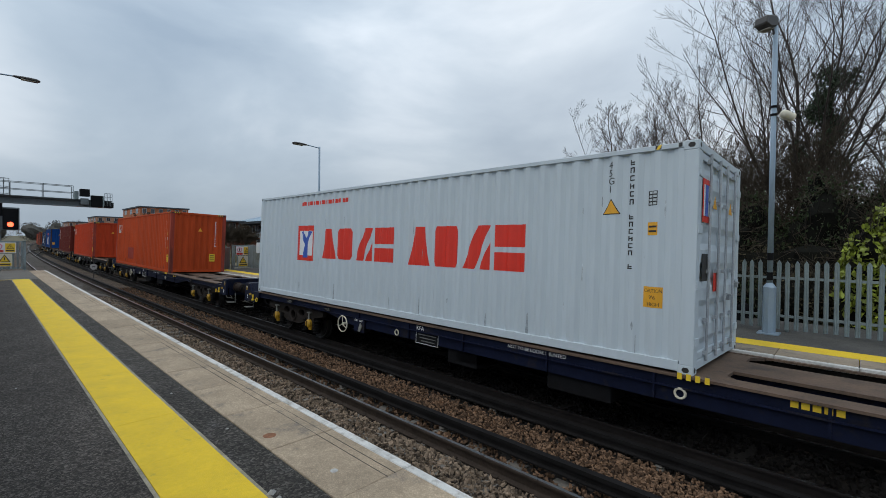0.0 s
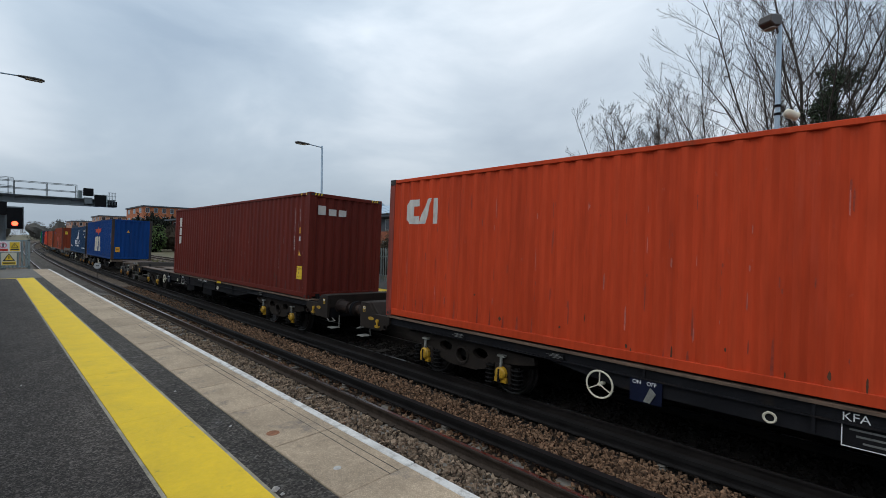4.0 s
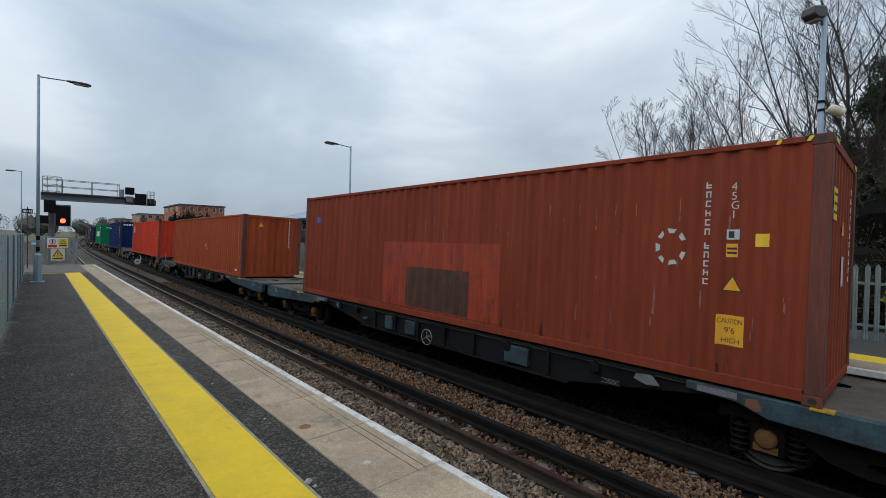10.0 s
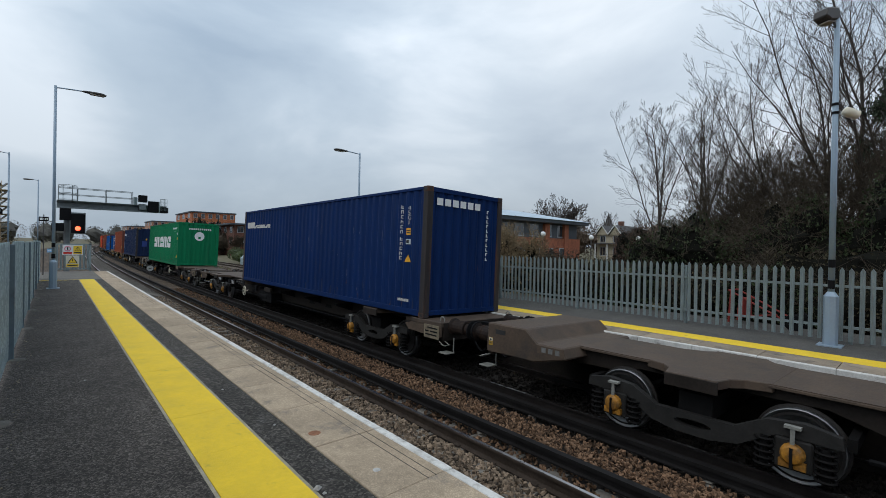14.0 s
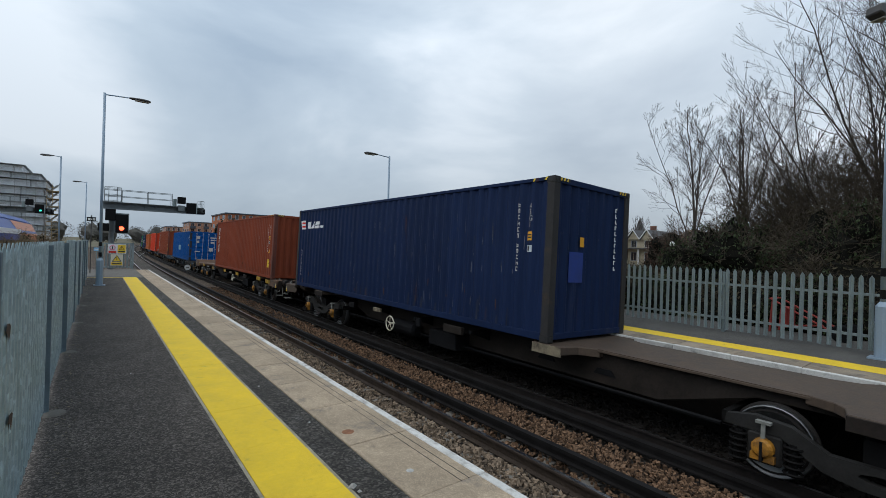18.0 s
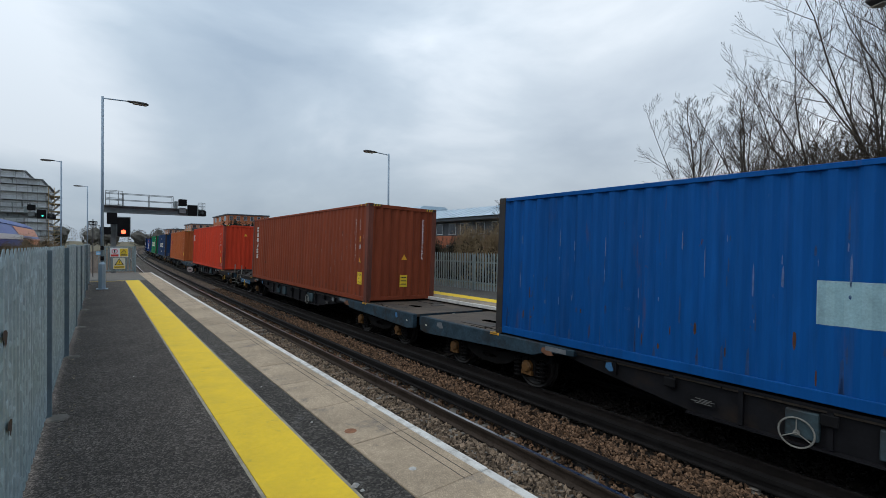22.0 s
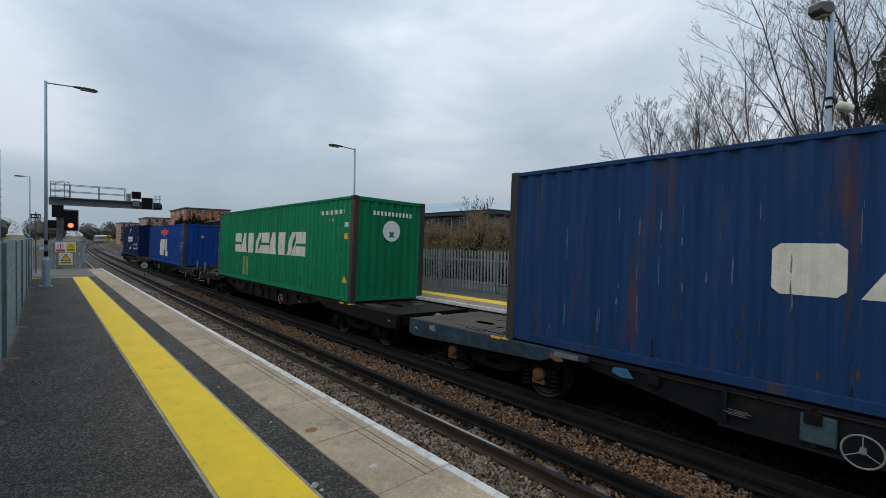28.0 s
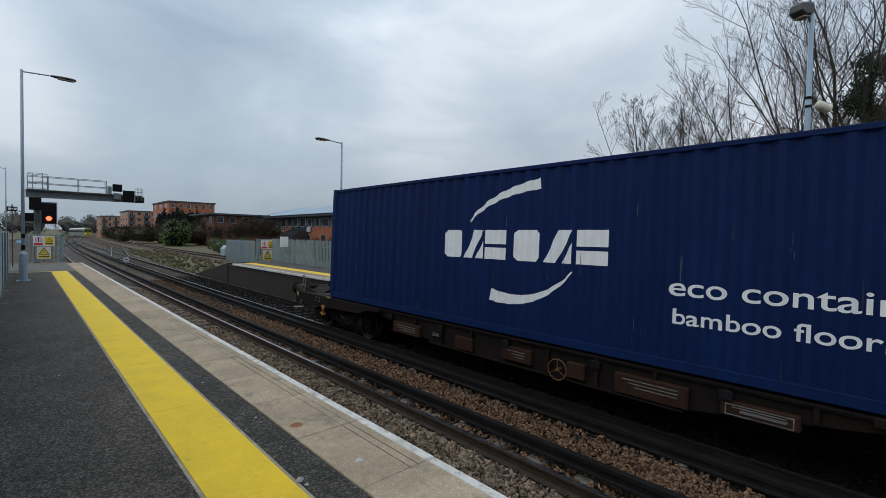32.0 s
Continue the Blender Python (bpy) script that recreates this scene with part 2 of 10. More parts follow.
CREAM = mat("cream_paint", (0.62, 0.58, 0.46), 0.6, vary=0.05)
RED_PAINT = mat("red_paint", (0.55, 0.035, 0.02), 0.5, vary=0.08)
ORANGE_LABEL = mat("orange_label", (0.75, 0.36, 0.02), 0.5, vary=0.05)
YELLOW_LABEL = mat("yellow_label", (0.78, 0.52, 0.03), 0.5, vary=0.05)
BLUE_LABEL = mat("blue_label", (0.04, 0.10, 0.42), 0.5, vary=0.05)
STICKER = mat("grey_sticker", (0.50, 0.54, 0.56), 0.5, vary=0.1)
# black without gloss, painted as the darkness inside deck openings
VOID = mat("opening_shade", (0.002, 0.002, 0.002), 1.0, vary=0.2, spec=0.0)
INK = mat("black_ink", (0.02, 0.02, 0.02), 0.6, vary=0.1)
PINK = mat("pink_paint", (0.70, 0.20, 0.28), 0.5, vary=0.05)
RED_GLOW = glow("red_signal_lens", (1.0, 0.035, 0.015), 9.0)
GREEN_GLOW = glow("green_signal_lens", (0.05, 0.75, 0.55), 1.1)


# ---------------------------------------------------------------- mesh helpers
class Mesh:
    """Collects the faces of one part."""

    def __init__(self):
        self.v, self.f = [], []

    def add(self, verts, faces):
        k = len(self.v)
        self.v += [tuple(p) for p in verts]
        self.f += [tuple(i + k for i in f) for f in faces]
        return self

    def box(self, x0, x1, y0, y1, z0, z1):
        v = [(x, y, z) for z in (z0, z1) for y in (y0, y1) for x in (x0, x1)]
        return self.add(v, [(0, 2, 3, 1), (4, 5, 7, 6), (0, 1, 5, 4), (2, 6, 7, 3), (0, 4, 6, 2), (1, 3, 7, 5)])

    def prism(self, outline, axis, a, b):
        """An outline in the two other axes, in their order, drawn out along the axis."""
        def place(p, t):
            q = list(p)
            q.insert(axis, t)
            return tuple(q)
        n = len(outline)
        area = sum(outline[i][0] * outline[(i + 1) % n][1] - outline[(i + 1) % n][0] * outline[i][1] for i in range(n))
        o = list(outline) if (area > 0) != (axis == 1) else list(outline)[::-1]
        v = [place(p, a) for p in o] + [place(p, b) for p in o]
        f = [tuple(range(n))[::-1], tuple(range(n, 2 * n))] + [(i, (i + 1) % n, n + (i + 1) % n, n + i) for i in range(n)]
        return self.add(v, f)

    def tube(self, p, q, r, n=8, r2=None):
        p, q = Vector(p), Vector(q)
        r2 = r if r2 is None else r2
        w = (q - p).normalized()
        u = w.orthogonal().normalized()
        s = w.cross(u)
        ring = [(math.cos(2 * math.pi * i / n), math.sin(2 * math.pi * i / n)) for i in range(n)]
        v = [p + (u * c + s * d) * r for c, d in ring] + [q + (u * c + s * d) * r2 for c, d in ring]
        f = [(i, (i + 1) % n, n + (i + 1) % n, n + i) for i in range(n)] + [tuple(range(n))[::-1], tuple(range(n, 2 * n))]
        return self.add(v, f)

    def turned(self, profile, origin, axis, n=16):
        """A profile of (radius, along) turned round an axis through origin."""
        o, w = Vector(origin), Vector(axis).normalized()
        u = w.orthogonal().normalized()
        s = w.cross(u)
        v, f = [], []
        for r, a in profile:
            v += [o + w * a + (u * math.cos(2 * math.pi * i / n) + s * math.sin(2 * math.pi * i / n)) * r for i in range(n)]
        for k in range(len(profile) - 1):
            f += [(k * n + i, k * n + (i + 1) % n, (k + 1) * n + (i + 1) % n, (k + 1) * n + i) for i in range(n)]
        f += [tuple(range(n))[::-1], tuple(range((len(profile) - 1) * n, len(profile) * n))]
        return self.add(v, f)

    def ring(self, centre, axis, radius, r, n=16, m=6):
        c, w = Vector(centre), Vector(axis).normalized()
        u = w.orthogonal().normalized()
        s = w.cross(u)
        v, f = [], []
        for i in range(n):
            a = 2 * math.pi * i / n
            d = u * math.cos(a) + s * math.sin(a)
            for k in range(m):
                b = 2 * math.pi * k / m
                v.append(c + d * (radius + r * math.cos(b)) + w * r * math.sin(b))
        for i in range(n):
            for k in range(m):
                f.append((i * m + k, ((i + 1) % n) * m + k, ((i + 1) % n) * m + (k + 1) % m, i * m + (k + 1) % m))
        return self.add(v, f)

    def data(self, name, bevel=0.0, smooth=False):
        me = bpy.data.meshes.new(name)
        me.from_pydata(self.v, [], self.f)
        if bevel:
            bm = bmesh.new()
            bm.from_mesh(me)
            edges = [e for e in bm.edges if len(e.link_faces) == 2 and e.calc_face_angle(0) > 0.6]
            bmesh.ops.bevel(bm, geom=edges, offset=bevel, segments=1, affect="EDGES", clamp_overlap=True)
            bm.to_mesh(me)
            bm.free()
        if smooth:
            for p in me.polygons:
                p.use_smooth = True
        me.update()
        return me


def thing(name, label, category, group="", kind="", at=None):
    ob = tagged(new(name), label, category, group, kind)
    if at is not None:
        ob.matrix_basis = at
    return ob


def part(name, mesh, material, parent=None, label="", bevel=0.0, smooth=False, at=None):
    """One mesh object; mesh is a Mesh or shared mesh data. The material sits on the object, so that alike parts share a mesh."""
    me = mesh.data(name, bevel, smooth) if isinstance(mesh, Mesh) else mesh
    if not me.materials:
        me.materials.append(None)
    ob = new(name, me)
    ob.material_slots[0].link = "OBJECT"
    ob.material_slots[0].material = material
    if parent is not None:
        ob.parent = parent
    if at is not None:
        ob.matrix_basis = at
    if label:
        ob["label"] = label
    return ob


def structure(name, mesh, material, label="", category="", bevel=0.0, smooth=False):
    return tagged(part(name, mesh, material, bevel=bevel, smooth=smooth), label, category, kind="structure")


def solid_plate(outline, holes, axis_x0, axis_x1):
    """A plate in the y-z plane with round holes through it, between two x."""
    bm = bmesh.new()
    loops = [outline] + [[(cy + ry * math.cos(2 * math.pi * i / 14), cz + rz * math.sin(2 * math.pi * i / 14)) for i in range(14)] for cy, cz, ry, rz in holes]
    edges = []
    for lp in loops:
        vs = [bm.verts.new((axis_x0, y, z)) for y, z in lp]
        edges += [bm.edges.new((vs[i], vs[(i + 1) % len(vs)])) for i in range(len(vs))]
    bmesh.ops.triangle_fill(bm, use_beauty=True, use_dissolve=False, edges=edges)
    got = bmesh.ops.extrude_face_region(bm, geom=bm.faces[:])
    bmesh.ops.translate(bm, vec=(axis_x1 - axis_x0, 0, 0), verts=[g for g in got["geom"] if isinstance(g, bmesh.types.BMVert)])
    bmesh.ops.recalc_face_normals(bm, faces=bm.faces[:])
    bm.verts.index_update()
    m = Mesh().add([tuple(v.co) for v in bm.verts], [tuple(v.index for v in f.verts) for f in bm.faces])
    bm.free()
    return m


EDGE_X = 2.22        # near platform edge
FAR_EDGE_X = 8.20    # far platform edge
NEAR_TRACK = (3.55, -0.98)
FAR_TRACK = (7.195, -1.035)
CANT = 1.9
SPEED = 12.436


def bend(y):
    """How far the running lines swing to the right beyond the platforms, at y along them."""
    q = min(max(0.0, y - 15.0), 260.0)
    return 1.9e-4 * q * q + max(0.0, y - 275.0) * 0.0988


# ---------------------------------------------------------------- ground and track
def smooth_step(a, b, t):
    t = min(1.0, max(0.0, (t - a) / (b - a)))
    return t * t * (3 - 2 * t)


def build_ground():
    xs = [-2500, -900, -400, -200, -110, -70, -48, -36, -28, -22, -17, -13, -10, -7, -4, -2, 0.5, 2.1, 4, 6, 8.2, 9.2, 10.2, 11.5, 13, 16, 20, 25, 31, 38, 46, 56, 70, 95, 140, 240, 500, 1000, 2500]
    ys = [-2500, -600, -150, -60, -25, -10, 0, 8, 16, 23, 29, 34, 38, 44, 52, 62, 75, 95, 120, 160, 210, 280, 380, 520, 800, 1400, 2500]
    m = Mesh()
    for y in ys:
        bank = 8.9 + 24 * smooth_step(33, 60, y) + 16 * smooth_step(60, 200, y)
        for x in xs:
            z = -1.40
            z += 1.30 * smooth_step(bank, bank + 1.8 + 0.05 * max(0, y), x)
            z += 0.9 * smooth_step(-30, -60, x)
            far = math.hypot(x, y)
            z += 6.0 * smooth_step(350, 1500, far)
            m.v.append((x, y, z))
    n = len(xs)
    for k in range(len(ys) - 1):
        for i in range(n - 1):
            m.f.append((k * n + i, k * n + i + 1, (k + 1) * n + i + 1, (k + 1) * n + i))
    grass = mat("rough_grass", (0.105, 0.092, 0.045), 0.95, vary=0.4, scale=0.5, bump=0.8, bump_scale=9, stain=(0.13, 0.105, 0.075), stain_amount=0.45, stain_scale=0.25)
    structure("ground", m, grass, "rough grass and gravel around the railway", "ground", smooth=True)


build_ground()


def build_ballast():
    m = Mesh()
    cols = [(-7.5, -1.32), (-6, -1.24), (2.19, -1.24), (2.20, -1.17), (3.5, -1.155), (4.6, -1.16), (5.3, -1.16), (6.0, -1.2), (8.18, -1.25), (8.9, -1.26)]
    for y in (-25, 0, 10, 20, 30.2):
        for x, z in cols[3:9]:
            m.v.append((x, y, z))
    n = 6
    for k in range(4):
        for i in range(n - 1):
            m.f.append((k * n + i, k * n + i + 1, (k + 1) * n + i + 1, (k + 1) * n + i))
    structure("ballast_bed", m, BALLAST_BED, "crushed stone track bed between the platforms, darkened for shade", "ballast")
    for name, rows, wide, label in (
            ("yard_ballast", (30.2, 45, 60, 85, 120, 170, 230, 300, 700), [(-9, -1.36), (-7, -1.22), (2, -1.22), (5, -1.17), (8.9, -1.24), (9.7, -1.42)], "brown grey track bed beyond the platforms"),
            ("yard_ballast", (84, 100, 120, 170, 230, 300, 700), [(9.3, -1.43), (9.8, -1.25), (13.0, -1.25), (14.4, -1.43)], "brown grey track bed of the side line"),
            ("yard_ballast", (40, 60, 85, 120, 170, 230, 300, 700), [(14.6, -1.43), (15.2, -1.26), (18.2, -1.26), (19.2, -1.43)], "brown grey track bed along the bank")):
        m = Mesh()
        for y in rows:
            for x, z in wide:
                m.v.append((x + bend(y), y, z))
        n = len(wide)
        for k in range(len(rows) - 1):
            for i in range(n - 1):
                m.f.append((k * n + i, k * n + i + 1, (k + 1) * n + i + 1, (k + 1) * n + i))
        structure(name, m, BALLAST_FAR, label, "ballast")


build_ballast()


def rail_outline(x, z):
    """Flat-bottom rail seen along the track, with its head top at z."""
    return [(x - 0.07, z - 0.159), (x + 0.07, z - 0.159), (x + 0.07, z - 0.148), (x + 0.009, z - 0.13), (x + 0.009, z - 0.045), (x + 0.035, z - 0.034),
            (x + 0.035, z - 0.005), (x + 0.028, z), (x - 0.028, z), (x - 0.035, z - 0.005), (x - 0.035, z - 0.034), (x - 0.009, z - 0.045), (x - 0.009, z - 0.13), (x - 0.07, z - 0.148)]


def swept(outline, y0, y1, shift=0.0, start=40.0):
    """An outline across the track drawn along its bend."""
    ys = [y0] + [y for y in (15, 22, 30, 38, 46, 55, 65, 76, 88, 102, 118, 136, 158, 184, 215, 250, 290, 340, 420) if y0 < y < y1] + [y1]
    n = len(outline)
    m = Mesh()
    for y in ys:
        d = bend(y) + shift * max(0.0, y - start)
        m.v += [(x + d, y, z) for x, z in outline]
    for k in range(len(ys) - 1):
        m.f += [(k * n + i, k * n + (i + 1) % n, (k + 1) * n + (i + 1) % n, (k + 1) * n + i) for i in range(n)]
    m.f += [tuple(range(n)), tuple(range((len(ys) - 1) * n, len(ys) * n))[::-1]]
    m.f = [f[::-1] for f in m.f]
    return m


def build_track(name, cx, cz, y0, y1, cant, conductor, shiny, label):
    track = thing(name, label, "railway track", kind="structure")
    s = math.sin(radians(cant))
    for side in (-1, 1):
        rx, rz = cx + side * 0.7525, cz - side * 0.7525 * s
        r = part("rail", swept(rail_outline(rx, rz), y0, y1), RAIL_SHADED if cant else RAIL_SIDE, track, "rusty running rail")
        part("rail_head", swept([(rx - 0.020, rz - 0.002), (rx + 0.024, rz - 0.002), (rx + 0.024, rz + 0.002), (rx - 0.020, rz + 0.002)], y0, y1), RAIL_TOP if shiny else RAIL_DULL, r, "polished running surface")
    if conductor:
        x, z = cx + conductor, cz + 0.08
        part("conductor_rail", swept([(x - 0.06, z - 0.15), (x + 0.06, z - 0.15), (x + 0.06, z - 0.13), (x + 0.02, z - 0.12), (x + 0.02, z - 0.06), (x + 0.045, z - 0.05),
                                            (x + 0.045, z), (x - 0.045, z), (x - 0.045, z - 0.05), (x - 0.02, z - 0.06), (x - 0.02, z - 0.12), (x - 0.06, z - 0.13)], y0, y1), CONDUCTOR, track, "dark electric conductor rail")
        ins = Mesh().turned([(0.06, 0), (0.075, 0.02), (0.05, 0.04), (0.07, 0.06), (0.045, 0.09)], (0, 0, 0), (0, 0, 1), 8).data("insulator")
        y = max(y0, -4) + 0.6
        while y < min(y1, 60):
            part("insulator", ins, SLEEPER, track, at=pose(x + bend(y), y, z - 0.24))
            y += 2.6
    me = Mesh().prism([(-1.25, -0.2), (1.25, -0.2), (1.25, -0.02), (1.20, 0.0), (-1.20, 0.0), (-1.25, -0.02)], 1, -0.125, 0.125).data("sleeper")
    clip = Mesh().box(-0.1, -0.04, -0.05, 0.05, 0, 0.03).box(0.04, 0.1, -0.05, 0.05, 0, 0.03).data("rail_clip")
    far = Mesh()
    y, k = max(y0, -6), 0
    while y < min(y1, 260):
        at = pose(cx + bend(y), y, cz - 0.165, 0, cant, 0)
        if y < 60:
            sl = part("sleeper", me, SLEEPER_SHADED if cant else SLEEPER, track, at=at)
            if y < 22:
                for side in (-1, 1):
                    part("rail_clip", clip, RAIL_SIDE, sl, at=pose(side * 0.7525, 0, 0))
        else:
            far.box(cx + bend(y) - 1.25, cx + bend(y) + 1.25, y - 0.125, y + 0.125, cz - 0.3, cz - 0.165)
        y += 0.65
        k += 1
    if far.v:
        tagged(part("far_sleepers", far, SLEEPER, track), kind="stuff")
    return track


build_track("near_track", *NEAR_TRACK, -25, 700, 0, 1.17, True, "near running track with shiny rails and conductor rail")
build_track("far_track", *FAR_TRACK, -25, 700, CANT, -1.27, True, "far running track under the freight wagons")


def crossover(x0, x1, y0, y1, label):
    """Rails that swing from one track to the next, on long timbers."""
    c = thing("crossover", label, "railway track", kind="structure")
    lean = (x1 - x0) / (y1 - y0)
    for side in (-1, 1):
        rx, rz = x0 + side * 0.7525, -0.99
        r = part("rail", swept(rail_outline(rx, rz), y0, y1, lean, y0), RAIL_SIDE, c, "curving running rail")
        part("rail_head", swept([(rx - 0.020, rz - 0.002), (rx + 0.024, rz - 0.002), (rx + 0.024, rz + 0.002), (rx - 0.020, rz + 0.002)], y0, y1, lean, y0), RAIL_TOP, r, "polished running surface")
    timber = Mesh().box(-1.35, 1.35, -0.13, 0.13, -0.16, 0.0).data("timber")
    y = y0
    while y < y1:
        part("timber", timber, SLEEPER, c, at=pose(x0 + lean * (y - y0) + bend(y), y, -1.142))
        y += 1.3


crossover(3.55, 7.195, 86, 146, "crossover between the two running lines")
crossover(7.195, 11.2, 58, 100, "turnout from the far line into the yard")


def scatter_stones(name, zones, count, material, size, label, seed):
    rng = random.Random(seed)
    base = [(-1, -0.8, -0.7), (0.9, -1, -0.7), (1, 0.9, -0.7), (-0.8, 1, -0.7), (-0.7, -0.6, 0.8), (0.6, -0.7, 0.7), (0.75, 0.5, 0.8), (-0.55, 0.75, 0.65)]
    faces = [(3, 2, 1, 0), (4, 5, 6), (4, 6, 7), (0, 1, 5, 4), (1, 2, 6, 5), (2, 3, 7, 6), (3, 0, 4, 7)]
    m = Mesh()
    for _ in range(count):
        x0, x1, y0, y1, z = zones[rng.randrange(len(zones))]
        x = rng.uniform(x0, x1)
        y = y0 + (y1 - y0) * rng.random() ** 1.7
        s = size * rng.uniform(0.6, 1.35)
        e = Euler((rng.uniform(0, 6), rng.uniform(0, 6), rng.uniform(0, 6))).to_matrix()
        sx, sy, sz = s * rng.uniform(0.8, 1.3), s * rng.uniform(0.7, 1.0), s * rng.uniform(0.5, 0.8)
        k = len(m.v)
        for bx, by, bz in base:
            j = rng.uniform(0.55, 1.1)
            p = e @ Vector((bx * sx * j, by * sy * j, bz * sz * j))
            m.v.append((x + p.x, y + p.y, z + p.z + rng.uniform(-0.004, 0.004)))
        m.f += [tuple(i + k for i in f) for f in faces]
    return tagged(part(name, m, material), label, "ballast", kind="stuff")


scatter_stones("ballast_stones", [(2.9, 4.2, -1.5, 26, -1.150), (3.0, 4.2, -1.5, 14, -1.142)], 21000, STONE, 0.029, "loose grey brown crushed stone ballast beside the rail", 3)
scatter_stones("ballast_stones", [(4.42, 5.85, -1.5, 30, -1.134), (4.85, 5.7, -1.5, 16, -1.126)], 19000, STONE_RUST, 0.026, "rusty brown crushed stone ballast between the tracks", 4)
scatter_stones("ballast_stones", [(5.9, 8.15, -3, 32, -1.20)], 11000, STONE_SHADED, 0.034, "ballast under the freight wagons, coloured near black for their shade", 5)


# ---------------------------------------------------------------- near platform
def build_near_platform():
    p = thing("platform_near", "station platform with tarmac, yellow line and concrete edge slabs", "platform", kind="structure")
    part("platform_body", Mesh().box(-3.5, EDGE_X - 0.06, -14, 29.9, -1.6, -0.065), WALL_DARK, p, "very dark brick platform wall")
    part("tarmac", Mesh().box(-3.5, 0.82, -14, 23.28, -0.065, 0.0), TARMAC, p, "dark gritty tarmac surface")
    part("end_tarmac", Mesh().box(-3.5, 1.585, 23.40, 29.9, -0.065, -0.002), END_TARMAC, p, "pale worn surface at the platform end")
    part("tarmac_strip", Mesh().box(1.30, 1.585, -14, 23.28, -0.065, -0.003), TARMAC_STRIP, p, "dark patched tarmac strip")
    y, rng = -14.0, random.Random(7)
    while y < 23.2:
        y2 = min(23.4, y + 0.93)
        part("yellow_panel", Mesh().box(0.825, 1.295, y + 0.001, y2 - 0.001, -0.06, 0.005 + rng.uniform(0, 0.001)), YELLOW_LINE, p)
        y = y2
    part("line_border", Mesh().box(0.80, 0.823, -14, 23.28, -0.06, 0.002).box(1.297, 1.32, -14, 23.28, -0.06, 0.002), mat("line_edge", (0.30, 0.27, 0.20), 0.9, vary=0.3, scale=6), p)
    part("cross_line", Mesh().box(-3.4, 0.82, 23.285, 23.395, -0.06, 0.004), YELLOW_LINE, p, "yellow line across the platform end")
    slab = Mesh().box(1.59, EDGE_X - 0.082, 0.004, 0.926, -0.075, 0.004).data("coping_slab", 0.004)
    y = 3.27 - 0.93 * 18
    while y < 29.2:
        part("coping_slab", slab, COPING, p, at=pose(0, y, rng.uniform(-0.002, 0.002), 0, 0, rng.uniform(-0.06, 0.06)))
        y += 0.93
    nose = Mesh().box(EDGE_X - 0.078, EDGE_X, 0.003, 0.927, -0.09, 0.003).data("edge_block", 0.008)
    y = 3.27 - 0.93 * 18
    while y < 29.0:
        part("edge_block", nose, WHITE_LINE, p, "white painted platform edge", at=pose(0, y, rng.uniform(-0.002, 0.002)))
        y += 0.93
    part("groove", Mesh().box(EDGE_X - 0.235, EDGE_X - 0.231, -14, 29, 0.002, 0.0055).box(EDGE_X - 0.165, EDGE_X - 0.161, -14, 29, 0.002, 0.0055), GROOVE, p, "fine dark scored line")
    part("rust_stain", Mesh().turned([(0.055, 0), (0.05, 0.0012)], (1.70, 3.52, 0.0045), (0, 0, 1), 9), mat("rust_mark", (0.23, 0.10, 0.05), 0.9, vary=0.4, scale=30), p, "small rust stain")
    part("pale_mark", Mesh().turned([(0.03, 0), (0.02, 0.001)], (1.77, 2.66, 0.0045), (0, 0, 1), 7), mat("pale_mark", (0.42, 0.41, 0.39), 0.9, vary=0.2, scale=30), p, "pale splash mark")


build_near_platform()


def pale_mesh(h, w=0.035, d=0.024):
    """One pressed-steel palisade pale, its face to -x, with a triple-pointed head."""
    o = [(0.0, -w), (-d, -w * 0.45), (-d * 0.55, 0), (-d, w * 0.45), (0.0, w), (0.004, w), (-d * 0.55 + 0.005, 0), (0.004, -w)]
    tops = [h - 0.05, h - 0.02, h + 0.015, h - 0.02, h - 0.05, h - 0.05, h + 0.015, h - 0.05]
    n = len(o)
    v = [(x, y, 0.06) for x, y in o] + [(x, y, t) for (x, y), t in zip(o, tops)]
    return Mesh().add(v, [tuple(range(n)), tuple(range(2 * n - 1, n - 1, -1))] + [(i, n + i, n + (i + 1) % n, (i + 1) % n) for i in range(n)])


def palisade(name, x, y0, y1, h, pitch, material, label, phase=0.0, base=0.0, lean=0.0, flip=False):
    f = thing(name, label, "palisade fence", kind="structure", at=pose(x, y0 + y1, base, 0, 0, 180) if flip else pose(x, 0, base))
    pale = pale_mesh(h).data("pale")
    rng = random.Random(len(name))
    y = y0
    while y < y1:
        part("pale", pale, material, f, at=pose(lean * (y - y0), y, rng.uniform(-0.008, 0.008), rng.uniform(-0.4, 0.4), 0, 0))
        y += pitch
    a, b = lean * (y1 - y0), 0.02
    for z in (0.28, h - 0.35):
        part("fence_rail", Mesh().add([(b, y0, z), (b + 0.045, y0, z), (b + 0.045, y0, z + 0.045), (b, y0, z + 0.045), (a + b, y1, z), (a + b + 0.045, y1, z), (a + b + 0.045, y1, z + 0.045), (a + b, y1, z + 0.045)],
                                      [(0, 1, 2, 3), (7, 6, 5, 4), (0, 4, 5, 1), (1, 5, 6, 2), (2, 6, 7, 3), (3, 7, 4, 0)]), material, f)
    post = Mesh().box(0.02, 0.12, -0.025, 0.025, -0.2, h - 0.06).data("fence_post")
    y = y0 + phase
    while y < y1:
        part("fence_post", post, material, f, at=pose(0.045 + lean * (y - y0), y, 0))
        y += 2.75
    return f


